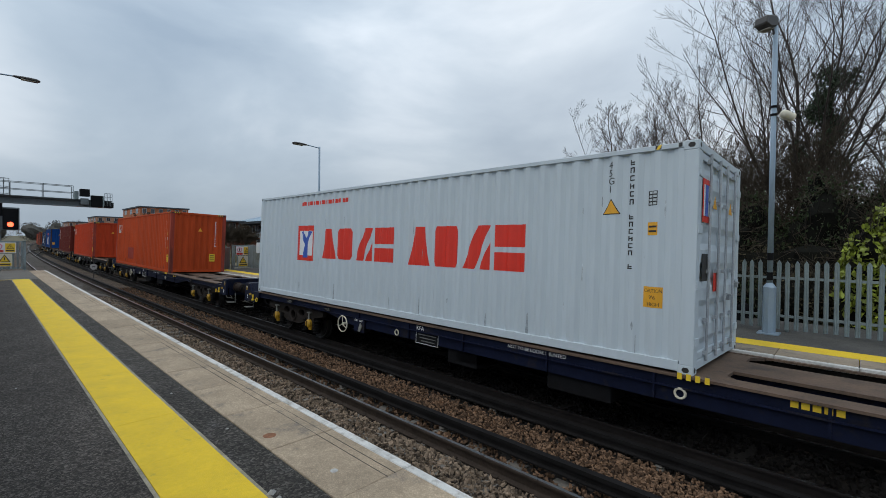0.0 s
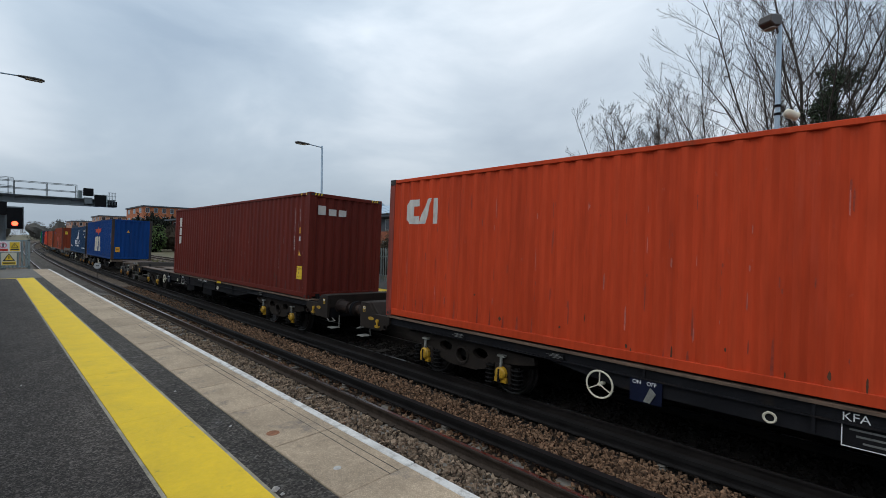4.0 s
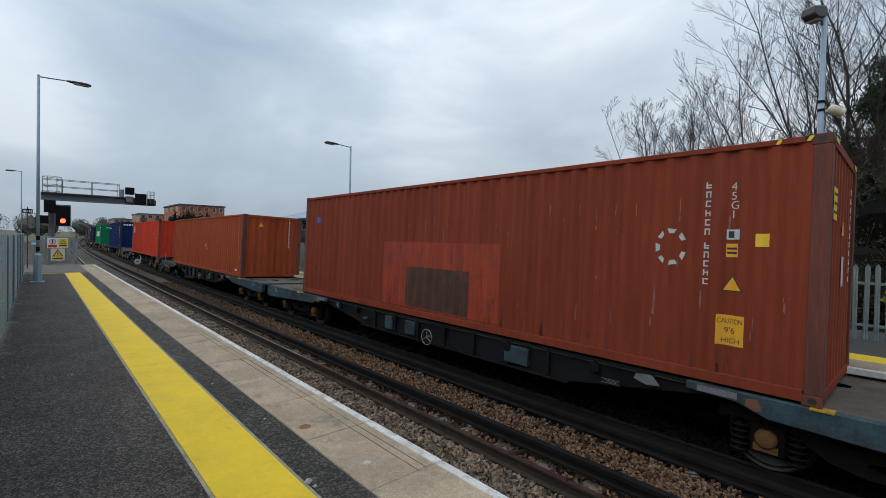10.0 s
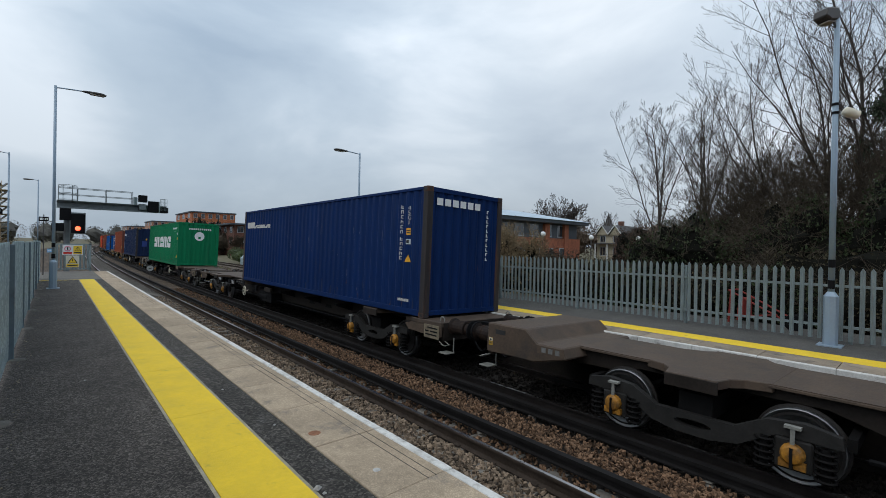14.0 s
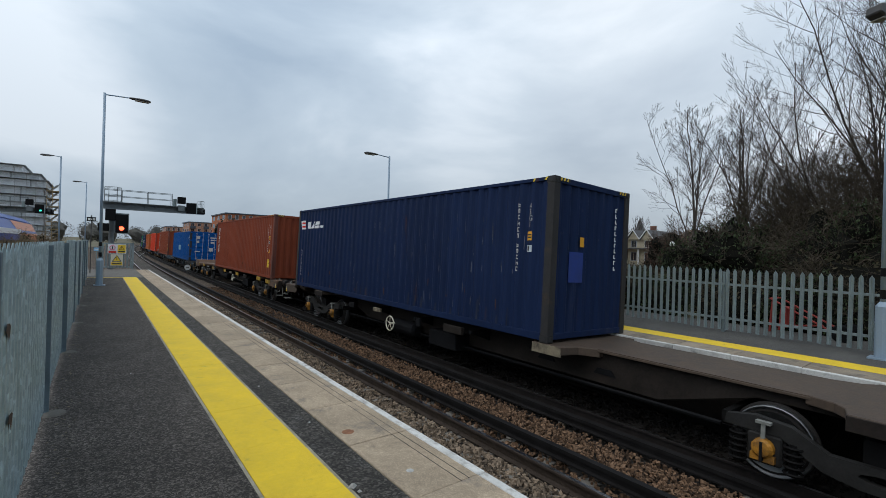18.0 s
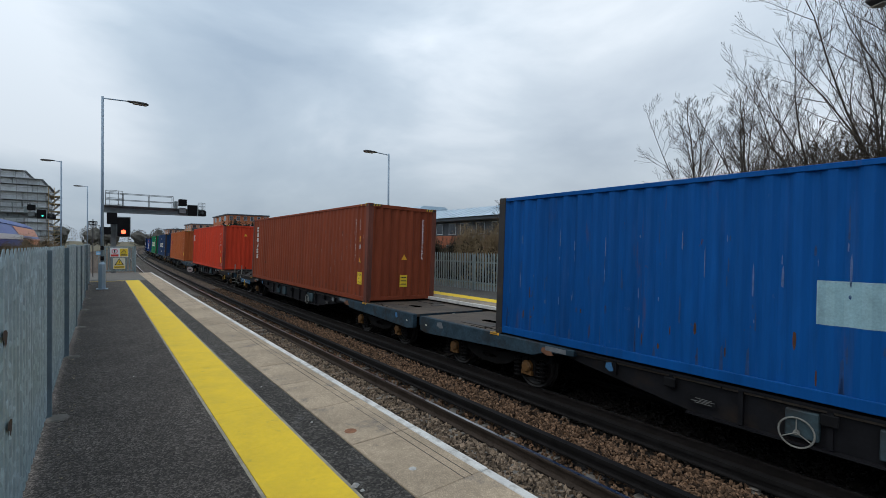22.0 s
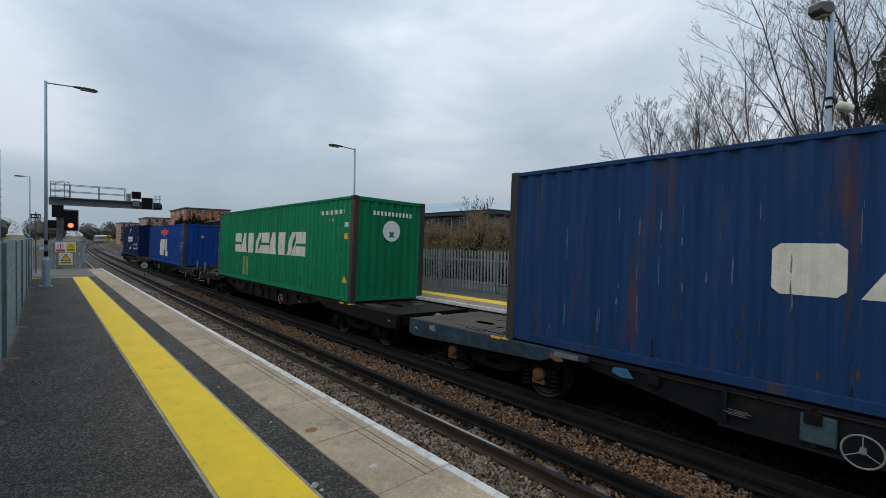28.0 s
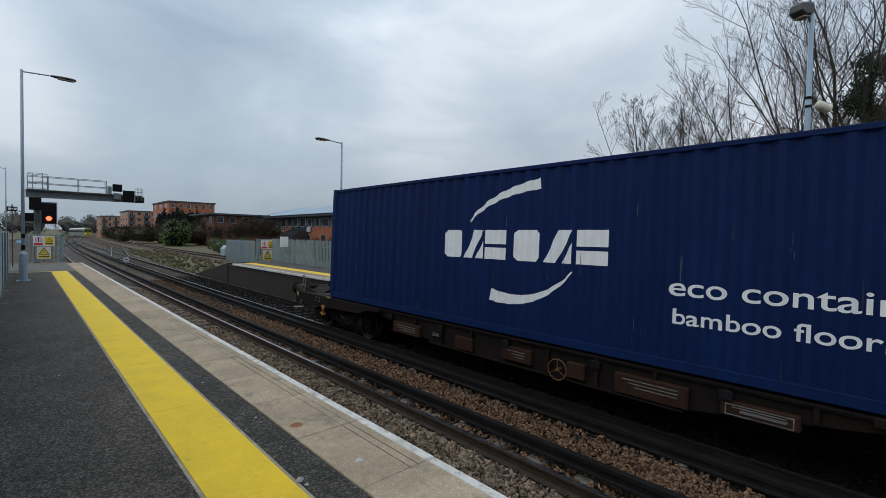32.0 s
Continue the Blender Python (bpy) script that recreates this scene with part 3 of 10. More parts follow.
def sheet_fence():
    """Solid profiled steel panels between posts along the back of the platform."""
    f = thing("fence_near", "weathered galvanised corrugated steel fence along the platform", "metal fence", kind="structure", at=pose(-0.40, 0, 0))
    width, h, pitch = 2.69, 1.525, 0.1345
    m = Mesh()
    n = int(width / pitch)
    pts = []
    for k in range(n):
        y = k * pitch
        pts += [(0.0, y), (0.0, y + pitch * 0.34), (0.006, y + pitch * 0.48), (0.006, y + pitch * 0.86)]
    pts.append((0.0, n * pitch))
    top = [h + (0.05 if x > 0 else 0.0) for x, y in pts]
    q = len(pts)
    for off in (0.0, -0.003):
        m.v += [(x + off, y, 0.05) for x, y in pts] + [(x + off, y, z) for (x, y), z in zip(pts, top)]
    for i in range(q - 1):
        m.f += [(i, i + 1, q + i + 1, q + i), (2 * q + i + 1, 2 * q + i, 3 * q + i, 3 * q + i + 1), (q + i, q + i + 1, 3 * q + i + 1, 3 * q + i)]
    panel = m.data("fence_panel")
    post = Mesh().box(-0.05, 0.036, -0.022, 0.022, -0.2, h + 0.02).data("fence_post", 0.004)
    pad = Mesh().turned([(0.10, -0.01), (0.085, 0.015), (0.03, 0.03)], (0, 0, 0), (0, 0, 1), 9).data("footing")
    rng = random.Random(5)
    for k in range(-1, 8):
        y = 2.65 + 2.75 * k
        part("fence_panel", panel, GALV_NEAR, f, at=pose(rng.uniform(-0.01, 0.01), y + 0.03, rng.uniform(-0.012, 0.012), 0, 0, rng.uniform(-0.25, 0.25)))
        part("fence_post", post, POST_DARK, f, "steel fence post with its shaded face put into the colour", at=pose(0, y, 0))
        part("footing", pad, END_TARMAC, f, "rough concrete post footing", at=pose(0.07, y - 0.03, 0.0))
    for y, z in ((3.03, 1.145), (3.18, 0.66)):
        part("rust_hole", Mesh().add([(0.020, y + 0.07, z + 0.02), (0.020, y + 0.02, z + 0.04), (0.020, y - 0.05, z + 0.045), (0.020, y - 0.08, z + 0.01), (0.020, y - 0.02, z - 0.01), (0.020, y + 0.01, z - 0.05), (0.020, y + 0.05, z - 0.03)], [tuple(range(7))]), RUST_HOLE, f, "small rusted hole")


# post face turned from the sky: its shade is painted into this colour
POST_DARK = mat("shaded_fence_post", (0.10, 0.14, 0.165), 0.65, vary=0.2, scale=5)
RUST_HOLE = mat("rust_hole", (0.045, 0.022, 0.012), 0.9, vary=0.4, scale=20)
sheet_fence()
palisade("fence_far", 10.60, -2.6, 25.6, 1.36, 0.140, GALV, "galvanised steel palisade fence behind the far platform", 0.9)
palisade("fence_ramp", 9.70, 25.9, 30.8, 1.38, 0.105, GALV, "galvanised steel palisade fence beside the platform ramp", 0.4, base=-0.16)


def build_far_platform():
    p = thing("platform_far", "opposite station platform with yellow line and white edge", "platform", kind="structure")
    x0 = FAR_EDGE_X
    part("platform_wall", Mesh().box(x0 + 0.10, 12.2, -14, 26.0, -1.7, -0.09), WALL_DARK, p, "blotchy dark brick platform wall")
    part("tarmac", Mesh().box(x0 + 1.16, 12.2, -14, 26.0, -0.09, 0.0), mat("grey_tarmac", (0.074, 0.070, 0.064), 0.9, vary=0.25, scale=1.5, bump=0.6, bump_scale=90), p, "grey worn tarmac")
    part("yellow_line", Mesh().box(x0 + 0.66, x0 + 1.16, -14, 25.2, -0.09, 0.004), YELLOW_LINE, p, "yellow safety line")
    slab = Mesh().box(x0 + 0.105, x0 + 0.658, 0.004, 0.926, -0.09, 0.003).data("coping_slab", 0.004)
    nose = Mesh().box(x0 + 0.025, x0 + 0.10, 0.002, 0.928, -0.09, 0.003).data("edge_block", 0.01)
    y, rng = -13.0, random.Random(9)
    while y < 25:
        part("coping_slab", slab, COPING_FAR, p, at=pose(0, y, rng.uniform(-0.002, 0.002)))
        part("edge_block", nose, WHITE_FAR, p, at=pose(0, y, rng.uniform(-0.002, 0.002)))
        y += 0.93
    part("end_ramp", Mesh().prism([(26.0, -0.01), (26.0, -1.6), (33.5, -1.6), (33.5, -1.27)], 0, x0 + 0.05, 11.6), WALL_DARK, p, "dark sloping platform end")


build_far_platform()


# ---------------------------------------------------------------- lamps, signs and signals
def lamp_post(x, y, base, top, arm, length, material=None, wide=False, camera_box=False, label="", base_h=0.95):
    t = thing("platform_lamp", label, "street lamp", "platform lamps", at=pose(x, y, base))
    h = top - base
    m = material or POST_BLUE
    part("base_plate", Mesh().box(-0.17, 0.17, -0.17, 0.17, 0, 0.02), m, t)
    part("post_base", Mesh().turned([(0.105, 0.02), (0.105, base_h - 0.08), (0.05, base_h)], (0, 0, 0), (0, 0, 1), 8), m, t, "wide octagonal foot of the post")
    part("post", Mesh().tube((0, 0, base_h), (0, 0, h), 0.048, 12, 0.040), m, t, smooth=True)
    for za, zb in ((0.05, 0.20), (0.42, 0.56)):
        part("black_band", Mesh().tube((0, 0, base_h + za), (0, 0, base_h + zb), 0.051, 12), BLACK, t, "black band round the post")
    if arm:
        part("arm", Mesh().tube((0, 0, h - 0.06), (arm * (length - 0.62), 0, h - 0.02), 0.022, 8), m, t)
        x1 = arm * (length - 0.66)
        lant = Mesh().turned([(0.02, 0), (0.055, 0.04), (0.085, 0.2), (0.105, 0.4), (0.10, 0.58), (0.05, 0.66)], (x1, 0, h - 0.02), (arm, 0, -0.04), 12)
        lant.v = [(a, b * 1.25, h - 0.02 + (c - h + 0.02) * 0.55) for a, b, c in lant.v]
        ln = part("lantern", lant, LAMP_DARK, t, "dark lamp head", smooth=True)
        part("lens", Mesh().box(min(x1 + arm * 0.2, x1 + arm * 0.6), max(x1 + arm * 0.2, x1 + arm * 0.6), -0.085, 0.085, h - 0.085, h - 0.04), LAMP_GLASS, ln)
    return t


near_lamp = lamp_post(0.02, 19.5, 0, 6.72, 1, 1.34, label="pale blue steel lamp post with a single dark lantern")
far_mid = lamp_post(10.24, 17.3, 0, 5.74, -1, 1.25, label="tall grey lamp post behind the train")
lamp_post(-1.95, 35.8, -1.2, 6.62, -1, 0.95, label="distant grey lamp post with a flat lantern")
lamp_post(-0.97, 50.2, -1.2, 6.62, -1, 0.95, label="far off grey lamp post with a flat lantern")
lamp_post(-2.86, 19.7, -1.2, 6.75, -1, 1.0, label="grey lamp post behind the fence")
far_near = lamp_post(10.24, 1.27, 0, 5.72, 0, 1.2, label="blue grey lamp post with floodlight and white camera housing")


def dress_far_lamp():
    t = far_near
    fl = Mesh().prism([(-0.25, 0.0), (-0.22, 0.15), (0.05, 0.19), (0.10, 0.11), (0.08, -0.02), (-0.13, -0.05)], 1, -0.12, 0.12)
    part("floodlight", fl, LAMP_DARK, t, "dark brown floodlight", bevel=0.02, at=pose(-0.02, 0.10, 5.72, 0, 0, -25))
    part("floodlight_lens", Mesh().box(-0.18, 0.05, -0.095, 0.095, -0.062, -0.05), LAMP_GLASS, t, at=pose(-0.02, 0.10, 5.72, 0, -8, -25))
    part("bracket", Mesh().tube((0, 0, 5.5), (-0.08, 0.06, 5.75), 0.02), LAMP_DARK, t)
    part("camera_housing", Mesh().turned([(0.02, 0), (0.075, 0.03), (0.085, 0.12), (0.07, 0.22), (0.09, 0.24)], (0.10, -0.10, 4.12), (0.55, -0.45, -0.25), 12), CREAM, t, "cream weatherproof loudspeaker", smooth=True)
    for z in (4.05, 4.2):
        part("strap", Mesh().tube((0, 0, z), (0, 0, z + 0.045), 0.056, 12), BLACK, t)
    part("cable", Mesh().tube((0.05, -0.03, 1.0), (0.05, -0.03, 5.4), 0.012, 6), BLACK, t)


dress_far_lamp()


def sign_board(parent, y, x0, x1, z0, z1, colour, name="sign_panel", label=""):
    return part(name, Mesh().box(x0, x1, y - 0.012, y, z0, z1), colour, parent, label)


def warning_triangle(parent, x, y, z, s, name="warning_triangle"):
    part(name, Mesh().prism([(x - s, z - s * 0.85), (x + s, z - s * 0.85), (x, z + s * 0.9)], 1, y - 0.004, y), INK, parent)
    part("triangle_face", Mesh().prism([(x - s * 0.72, z - s * 0.70), (x + s * 0.72, z - s * 0.70), (x, z + s * 0.62)], 1, y - 0.007, y - 0.004), YELLOW_LABEL, parent)
    part("mark", Mesh().box(x - s * 0.08, x + s * 0.08, y - 0.010, y - 0.007, z - s * 0.4, z + s * 0.3), INK, parent)


def end_gate(x0, x1, y, z0, z1, name, label, with_frame=True):
    g = thing(name, label, "gate", kind="structure")
    part("gate_frame", Mesh().box(x0, x0 + 0.09, y, y + 0.08, z0 - 0.1, z1).box(x1 - 0.09, x1, y, y + 0.08, z0 - 0.1, z1).box(x0, x1, y, y + 0.05, z1 - 0.09, z1 - 0.03).box(x0, x1, y, y + 0.05, z0 + 0.1, z0 + 0.16), GALV, g)
    n = max(3, round((x1 - x0 - 0.2) / 0.145))
    pale = pale_mesh(z1 - z0 - 0.04).data("gate_pale")
    for k in range(n):
        part("gate_pale", pale, GALV, g, at=pose(x0 + 0.14 + (x1 - x0 - 0.28) * k / (n - 1), y, z0, 0, 0, 90))
    c = x0 + (x1 - x0) * 0.50
    w = 0.40
    yb = y - 0.03
    top = sign_board(g, yb, c - w, c + w, z1 - 0.60, z1 - 0.10, WHITE_PAINT, label="white board with prohibition and warning signs")
    part("prohibition_ring", Mesh().ring((c - w * 0.50, yb - 0.016, z1 - 0.29), (0, 1, 0), 0.115, 0.020, 18), PINK, top)
    part("walking_bar", Mesh().box(c - w * 0.56, c - w * 0.44, yb - 0.018, yb - 0.012, z1 - 0.37, z1 - 0.21), INK, top)
    part("text_bar", Mesh().box(c - w * 0.92, c - w * 0.08, yb - 0.016, yb - 0.012, z1 - 0.57, z1 - 0.46), RED_PAINT, top)
    part("warning_panel", Mesh().box(c + w * 0.06, c + w * 0.94, yb - 0.015, yb - 0.012, z1 - 0.57, z1 - 0.14), YELLOW_LABEL, top, "yellow warning panel")
    warning_triangle(top, c + w * 0.50, yb - 0.015, z1 - 0.29, 0.13)
    part("text_bar", Mesh().box(c + w * 0.14, c + w * 0.86, yb - 0.018, yb - 0.015, z1 - 0.52, z1 - 0.46), INK, top)
    low = sign_board(g, yb, c - 0.27, c + 0.27, z1 - 1.25, z1 - 0.64, CREAM, label="cream electric warning sign")
    warning_triangle(low, c, yb - 0.012, z1 - 0.86, 0.21)
    part("text_bar", Mesh().box(c - 0.24, c + 0.24, yb - 0.016, yb - 0.012, z1 - 1.22, z1 - 1.07), YELLOW_LABEL, low)
    part("text_bar", Mesh().box(c - 0.20, c + 0.20, yb - 0.019, yb - 0.016, z1 - 1.17, z1 - 1.12), INK, low)
    return g


end_gate(0.02, 1.52, 29.7, 0, 1.46, "gate_near", "grey steel gate with warning signs at the platform end")
end_gate(9.75, 10.95, 25.7, 0, 1.36, "gate_far", "grey steel gate with warning signs on the far platform")
blue_sign = thing("blue_notice", "small pale blue notice on the gate post", "sign", at=pose(-0.22, 29.6, 0))
part("notice_panel", Mesh().box(0, 0.24, -0.02, 0, 0.98, 1.16), mat("blue_notice", (0.25, 0.50, 0.72), 0.5, vary=0.05), blue_sign)
part("notice_post", Mesh().box(0.10, 0.14, 0, 0.03, -0.05, 1.2), GALV, blue_sign)
part("text_bar", Mesh().box(0.03, 0.21, -0.024, -0.02, 1.05, 1.09), WHITE_PAINT, blue_sign)

speed = thing("platform_number_sign", "small black sign with pale bars on a thin post", "sign", at=pose(-0.32, 27, 0))
part("sign_post", Mesh().tube((0, 0, 0), (0, 0, 2.75), 0.02), LAMP_DARK, speed)
part("sign_panel", Mesh().box(-0.17, 0.17, -0.03, -0.022, 2.45, 2.65), BLACK, speed)
part("text_bar", Mesh().box(-0.13, -0.04, -0.034, -0.03, 2.50, 2.60).box(-0.02, 0.02, -0.034, -0.03, 2.53, 2.57).box(0.05, 0.08, -0.034, -0.03, 2.50, 2.60).box(0.10, 0.14, -0.034, -0.03, 2.50, 2.60), WHITE_PAINT, speed)


def signal_gantry(x, y, boom, name="signal_gantry", mirrored=1, light=None, label=""):
    g = thing(name, label, "railway signal", at=pose(x, y, -1.25))
    s = mirrored
    b = lambda m, x0, x1, *r: m.box(min(s * x0, s * x1), max(s * x0, s * x1), *r)
    part("mast", Mesh().tube((s * 0.62, 0.2, 0), (s * 0.62, 0.2, 5.4), 0.20, 12), SIGNAL_GREY, g)
    girder = Mesh()
    for z0, z1 in ((5.34, 5.44), (5.80, 5.88)):
        b(girder, 0, boom, -0.25, 0.25, z0, z1)
    b(girder, 0, boom, -0.02, 0.02, 5.44, 5.80)
    k = 0.4
    while k < boom:
        b(girder, k, k + 0.05, -0.22, 0.22, 5.44, 5.80)
        k += 0.8
    part("boom", girder, SIGNAL_GREY, g, "grey steel cantilever boom")
    b2 = Mesh()
    b(b2, 0, boom, -0.45, 0.45, 5.88, 5.92)
    part("walkway", b2, SIGNAL_GREY, g)
    rails = Mesh()
    for yy in (-0.43, 0.43):
        for z in (6.4, 6.92):
            rails.tube((s * 0.1, yy, z), (s * boom * 0.66, yy, z), 0.022, 6)
        for q in (0.1, 1.25, boom * 0.42, boom * 0.66):
            rails.tube((s * q, yy, 5.9), (s * q, yy, 6.92), 0.022, 6)
    part("handrail", rails, SIGNAL_GREY, g)
    cage = Mesh()
    for z in (6.0, 6.5, 7.1):
        cage.ring((s * 0.65, -0.1, z), (0, 0, 1), 0.55, 0.018, 14, 5)
    for q in range(6):
        a = q * math.pi / 3
        cage.tube((s * 0.65 + 0.55 * math.cos(a), -0.1 + 0.55 * math.sin(a), 5.9), (s * 0.65 + 0.55 * math.cos(a), -0.1 + 0.55 * math.sin(a), 7.1), 0.015, 5)
    part("ladder_cage", cage, SIGNAL_GREY, g)
    head = part("signal_head", b(Mesh(), boom - 1.35, boom - 0.62, -0.55, -0.35, 5.35, 6.25), BLACK, g, "black signal head", bevel=0.02)
    part("signal_hood", b(Mesh(), boom - 2.05, boom - 1.45, -0.7, -0.2, 6.15, 6.72), BLACK, g, "black signal back box", bevel=0.02)
    part("junction_box", b(Mesh(), boom - 2.0, boom - 1.5, -0.5, 0.1, 5.5, 6.0), SIGNAL_GREY, g, bevel=0.02)
    part("side_cheek", b(Mesh(), boom - 0.62, boom - 0.56, -0.62, -0.30, 5.35, 6.27), GALV, head, "pale grey side cheek")
    part("head_frame", b(Mesh(), boom - 1.37, boom - 0.60, -0.349, -0.30, 5.33, 6.29), SIGNAL_GREY, head, "grey frame")
    part("bracket", b(Mesh(), boom - 2.35, boom - 2.10, -0.3, 0.2, 5.92, 6.55), GALV, g, "pale grey cable bracket", bevel=0.02)
    basket = Mesh()
    for q in range(6):
        basket.tube((s * (boom - 0.5 + 0.1 * q), -0.5, 5.5), (s * (boom - 0.5 + 0.1 * q), -0.5, 6.5), 0.014, 5)
    for z in (5.9, 6.2, 6.5):
        basket.tube((s * (boom - 0.5), -0.5, z), (s * boom, -0.5, z), 0.016, 5)
    part("end_cage", basket, SIGNAL_GREY, g)
    part("end_box", b(Mesh(), boom - 0.55, boom + 0.1, -0.5, 0.2, 5.35, 5.80), BLACK, g, bevel=0.02)
    if light:
        part("signal_lens", Mesh().turned([(0.09, 0), (0.08, 0.02)], (s * (boom - 0.9), -0.551, 5.62), (0, -1, 0), 14), light, head)
    return g


gan = signal_gantry(0.17, 45, 7.2, label="grey signal cantilever over the tracks with walkway rails")
low_head = part("low_signal_head", Mesh().box(0.86, 1.68, -0.6, -0.35, 3.42, 4.92), BLACK, gan, "black signal head with red light lit", bevel=0.03)
part("back_plate", Mesh().box(0.80, 1.74, -0.35, -0.25, 3.36, 5.02), SIGNAL_GREY, low_head, "grey steel frame behind the signal head", bevel=0.02)
part("side_cheek", Mesh().box(1.682, 1.73, -0.72, -0.34, 3.42, 4.95), SIGNAL_GREY, low_head, "pale grey side cheek")
part("signal_lens", Mesh().turned([(0.17, 0), (0.13, 0.04)], (1.26, -0.602, 3.78), (0, -1, 0), 16), RED_GLOW, low_head, "glowing red signal lamp")
part("signal_visor", Mesh().prism([(1.05, 3.86), (1.12, 3.98), (1.26, 4.03), (1.40, 3.98), (1.47, 3.86), (1.44, 3.86), (1.26, 3.99), (1.08, 3.86)], 1, -0.8, -0.6), BLACK, low_head)
part("relay_box", Mesh().box(0.18, 0.86, -0.5, 0.1, 4.4, 5.3), BLACK, gan, bevel=0.02)
part("relay_box", Mesh().box(-0.28, 0.45, -0.5, 0.0, 3.55, 4.15), BLACK, gan, bevel=0.02)
left_gan = signal_gantry(-9.5, 62, 5.6, "signal_gantry", 1, GREEN_GLOW, "far signal cantilever with a green light lit")

disc = thing("trackside_disc", "round pale track marker on a short post", "sign", at=pose(5.15, 37, -1.2))
part("disc_face", Mesh().turned([(0.20, 0), (0.20, 0.02)], (0, -0.03, 0.92), (0, 1, 0), 18), mat("pale_disc", (0.45, 0.45, 0.44), 0.6, vary=0.1), disc)
part("disc_post", Mesh().tube((0, 0, 0), (0, 0, 1.3), 0.018), LAMP_DARK, disc)
part("text_bar", Mesh().box(-0.08, 0.08, -0.036, -0.03, 0.89, 0.95), LAMP_DARK, disc)

cab_box = thing("white_cabinet", "small white equipment box on a post", "cabinet", at=pose(10.2, 23.1, 0))
part("box_post", Mesh().tube((0, 0.05, 0), (0, 0.05, 1.5), 0.03), GALV, cab_box)
part("box_body", Mesh().box(-0.20, 0.20, -0.1, 0.02, 0.95, 1.5), WHITE_PAINT, cab_box, bevel=0.01)


def platform_litter():
    """Grit and leaf crumbs along the foot of the fence, and a few loose chips."""
    rng = random.Random(21)
    m = Mesh()
    for _ in range(420):
        x, y = -0.33 + abs(rng.gauss(0, 0.10)), rng.uniform(1.5, 22)
        s = rng.uniform(0.006, 0.018)
        a = rng.uniform(0, 3.14)
        c, d = math.cos(a) * s, math.sin(a) * s
        k = len(m.v)
        m.v += [(x - c, y - d, 0.001), (x + d * 0.6, y - c * 0.6, 0.001), (x + c, y + d, 0.001), (x - d * 0.6, y + c * 0.6, 0.001), (x, y, s * 0.5)]
        m.f += [(k, k + 1, k + 4), (k + 1, k + 2, k + 4), (k + 2, k + 3, k + 4), (k + 3, k, k + 4)]
    tagged(part("leaf_litter", m, mat("leaf_litter", (0.15, 0.125, 0.085), 0.9, vary=0.4, scale=20, island=0.6)), "brown leaf crumbs and grit along the fence foot", "litter", kind="stuff")
    chip = mat("pale_chip", (0.36, 0.35, 0.33), 0.9, vary=0.2, scale=30)
    for x, y, s in ((1.335, 2.70, 0.026), (1.345, 2.62, 0.014), (1.42, 5.2, 0.012), (0.3, 6.5, 0.010), (1.50, 3.9, 0.012)):
        t = thing("stone_chip", "small pale stone chip lying on the platform", "stone", "loose chips", at=pose(x, y, 0.004, 0, 0, rng.uniform(0, 90)))
        part("chip", Mesh().add([(-s, -s * 0.7, 0), (s * 0.9, -s, 0), (s, s * 0.8, 0), (-s * 0.7, s, 0), (-s * 0.4, -s * 0.3, s * 0.8), (s * 0.5, -s * 0.4, s * 0.6), (s * 0.3, s * 0.4, s * 0.7)], [(0, 1, 5, 4), (1, 2, 6, 5), (2, 3, 6), (3, 0, 4), (4, 5, 6), (3, 4, 6)]), chip, t)


platform_litter()


# ---------------------------------------------------------------- freight train
L40, W40 = 12.192, 2.438
DECKS = {"slotted": 1.03, "low": 1.045, "flat": 0.945}


TONES = {}


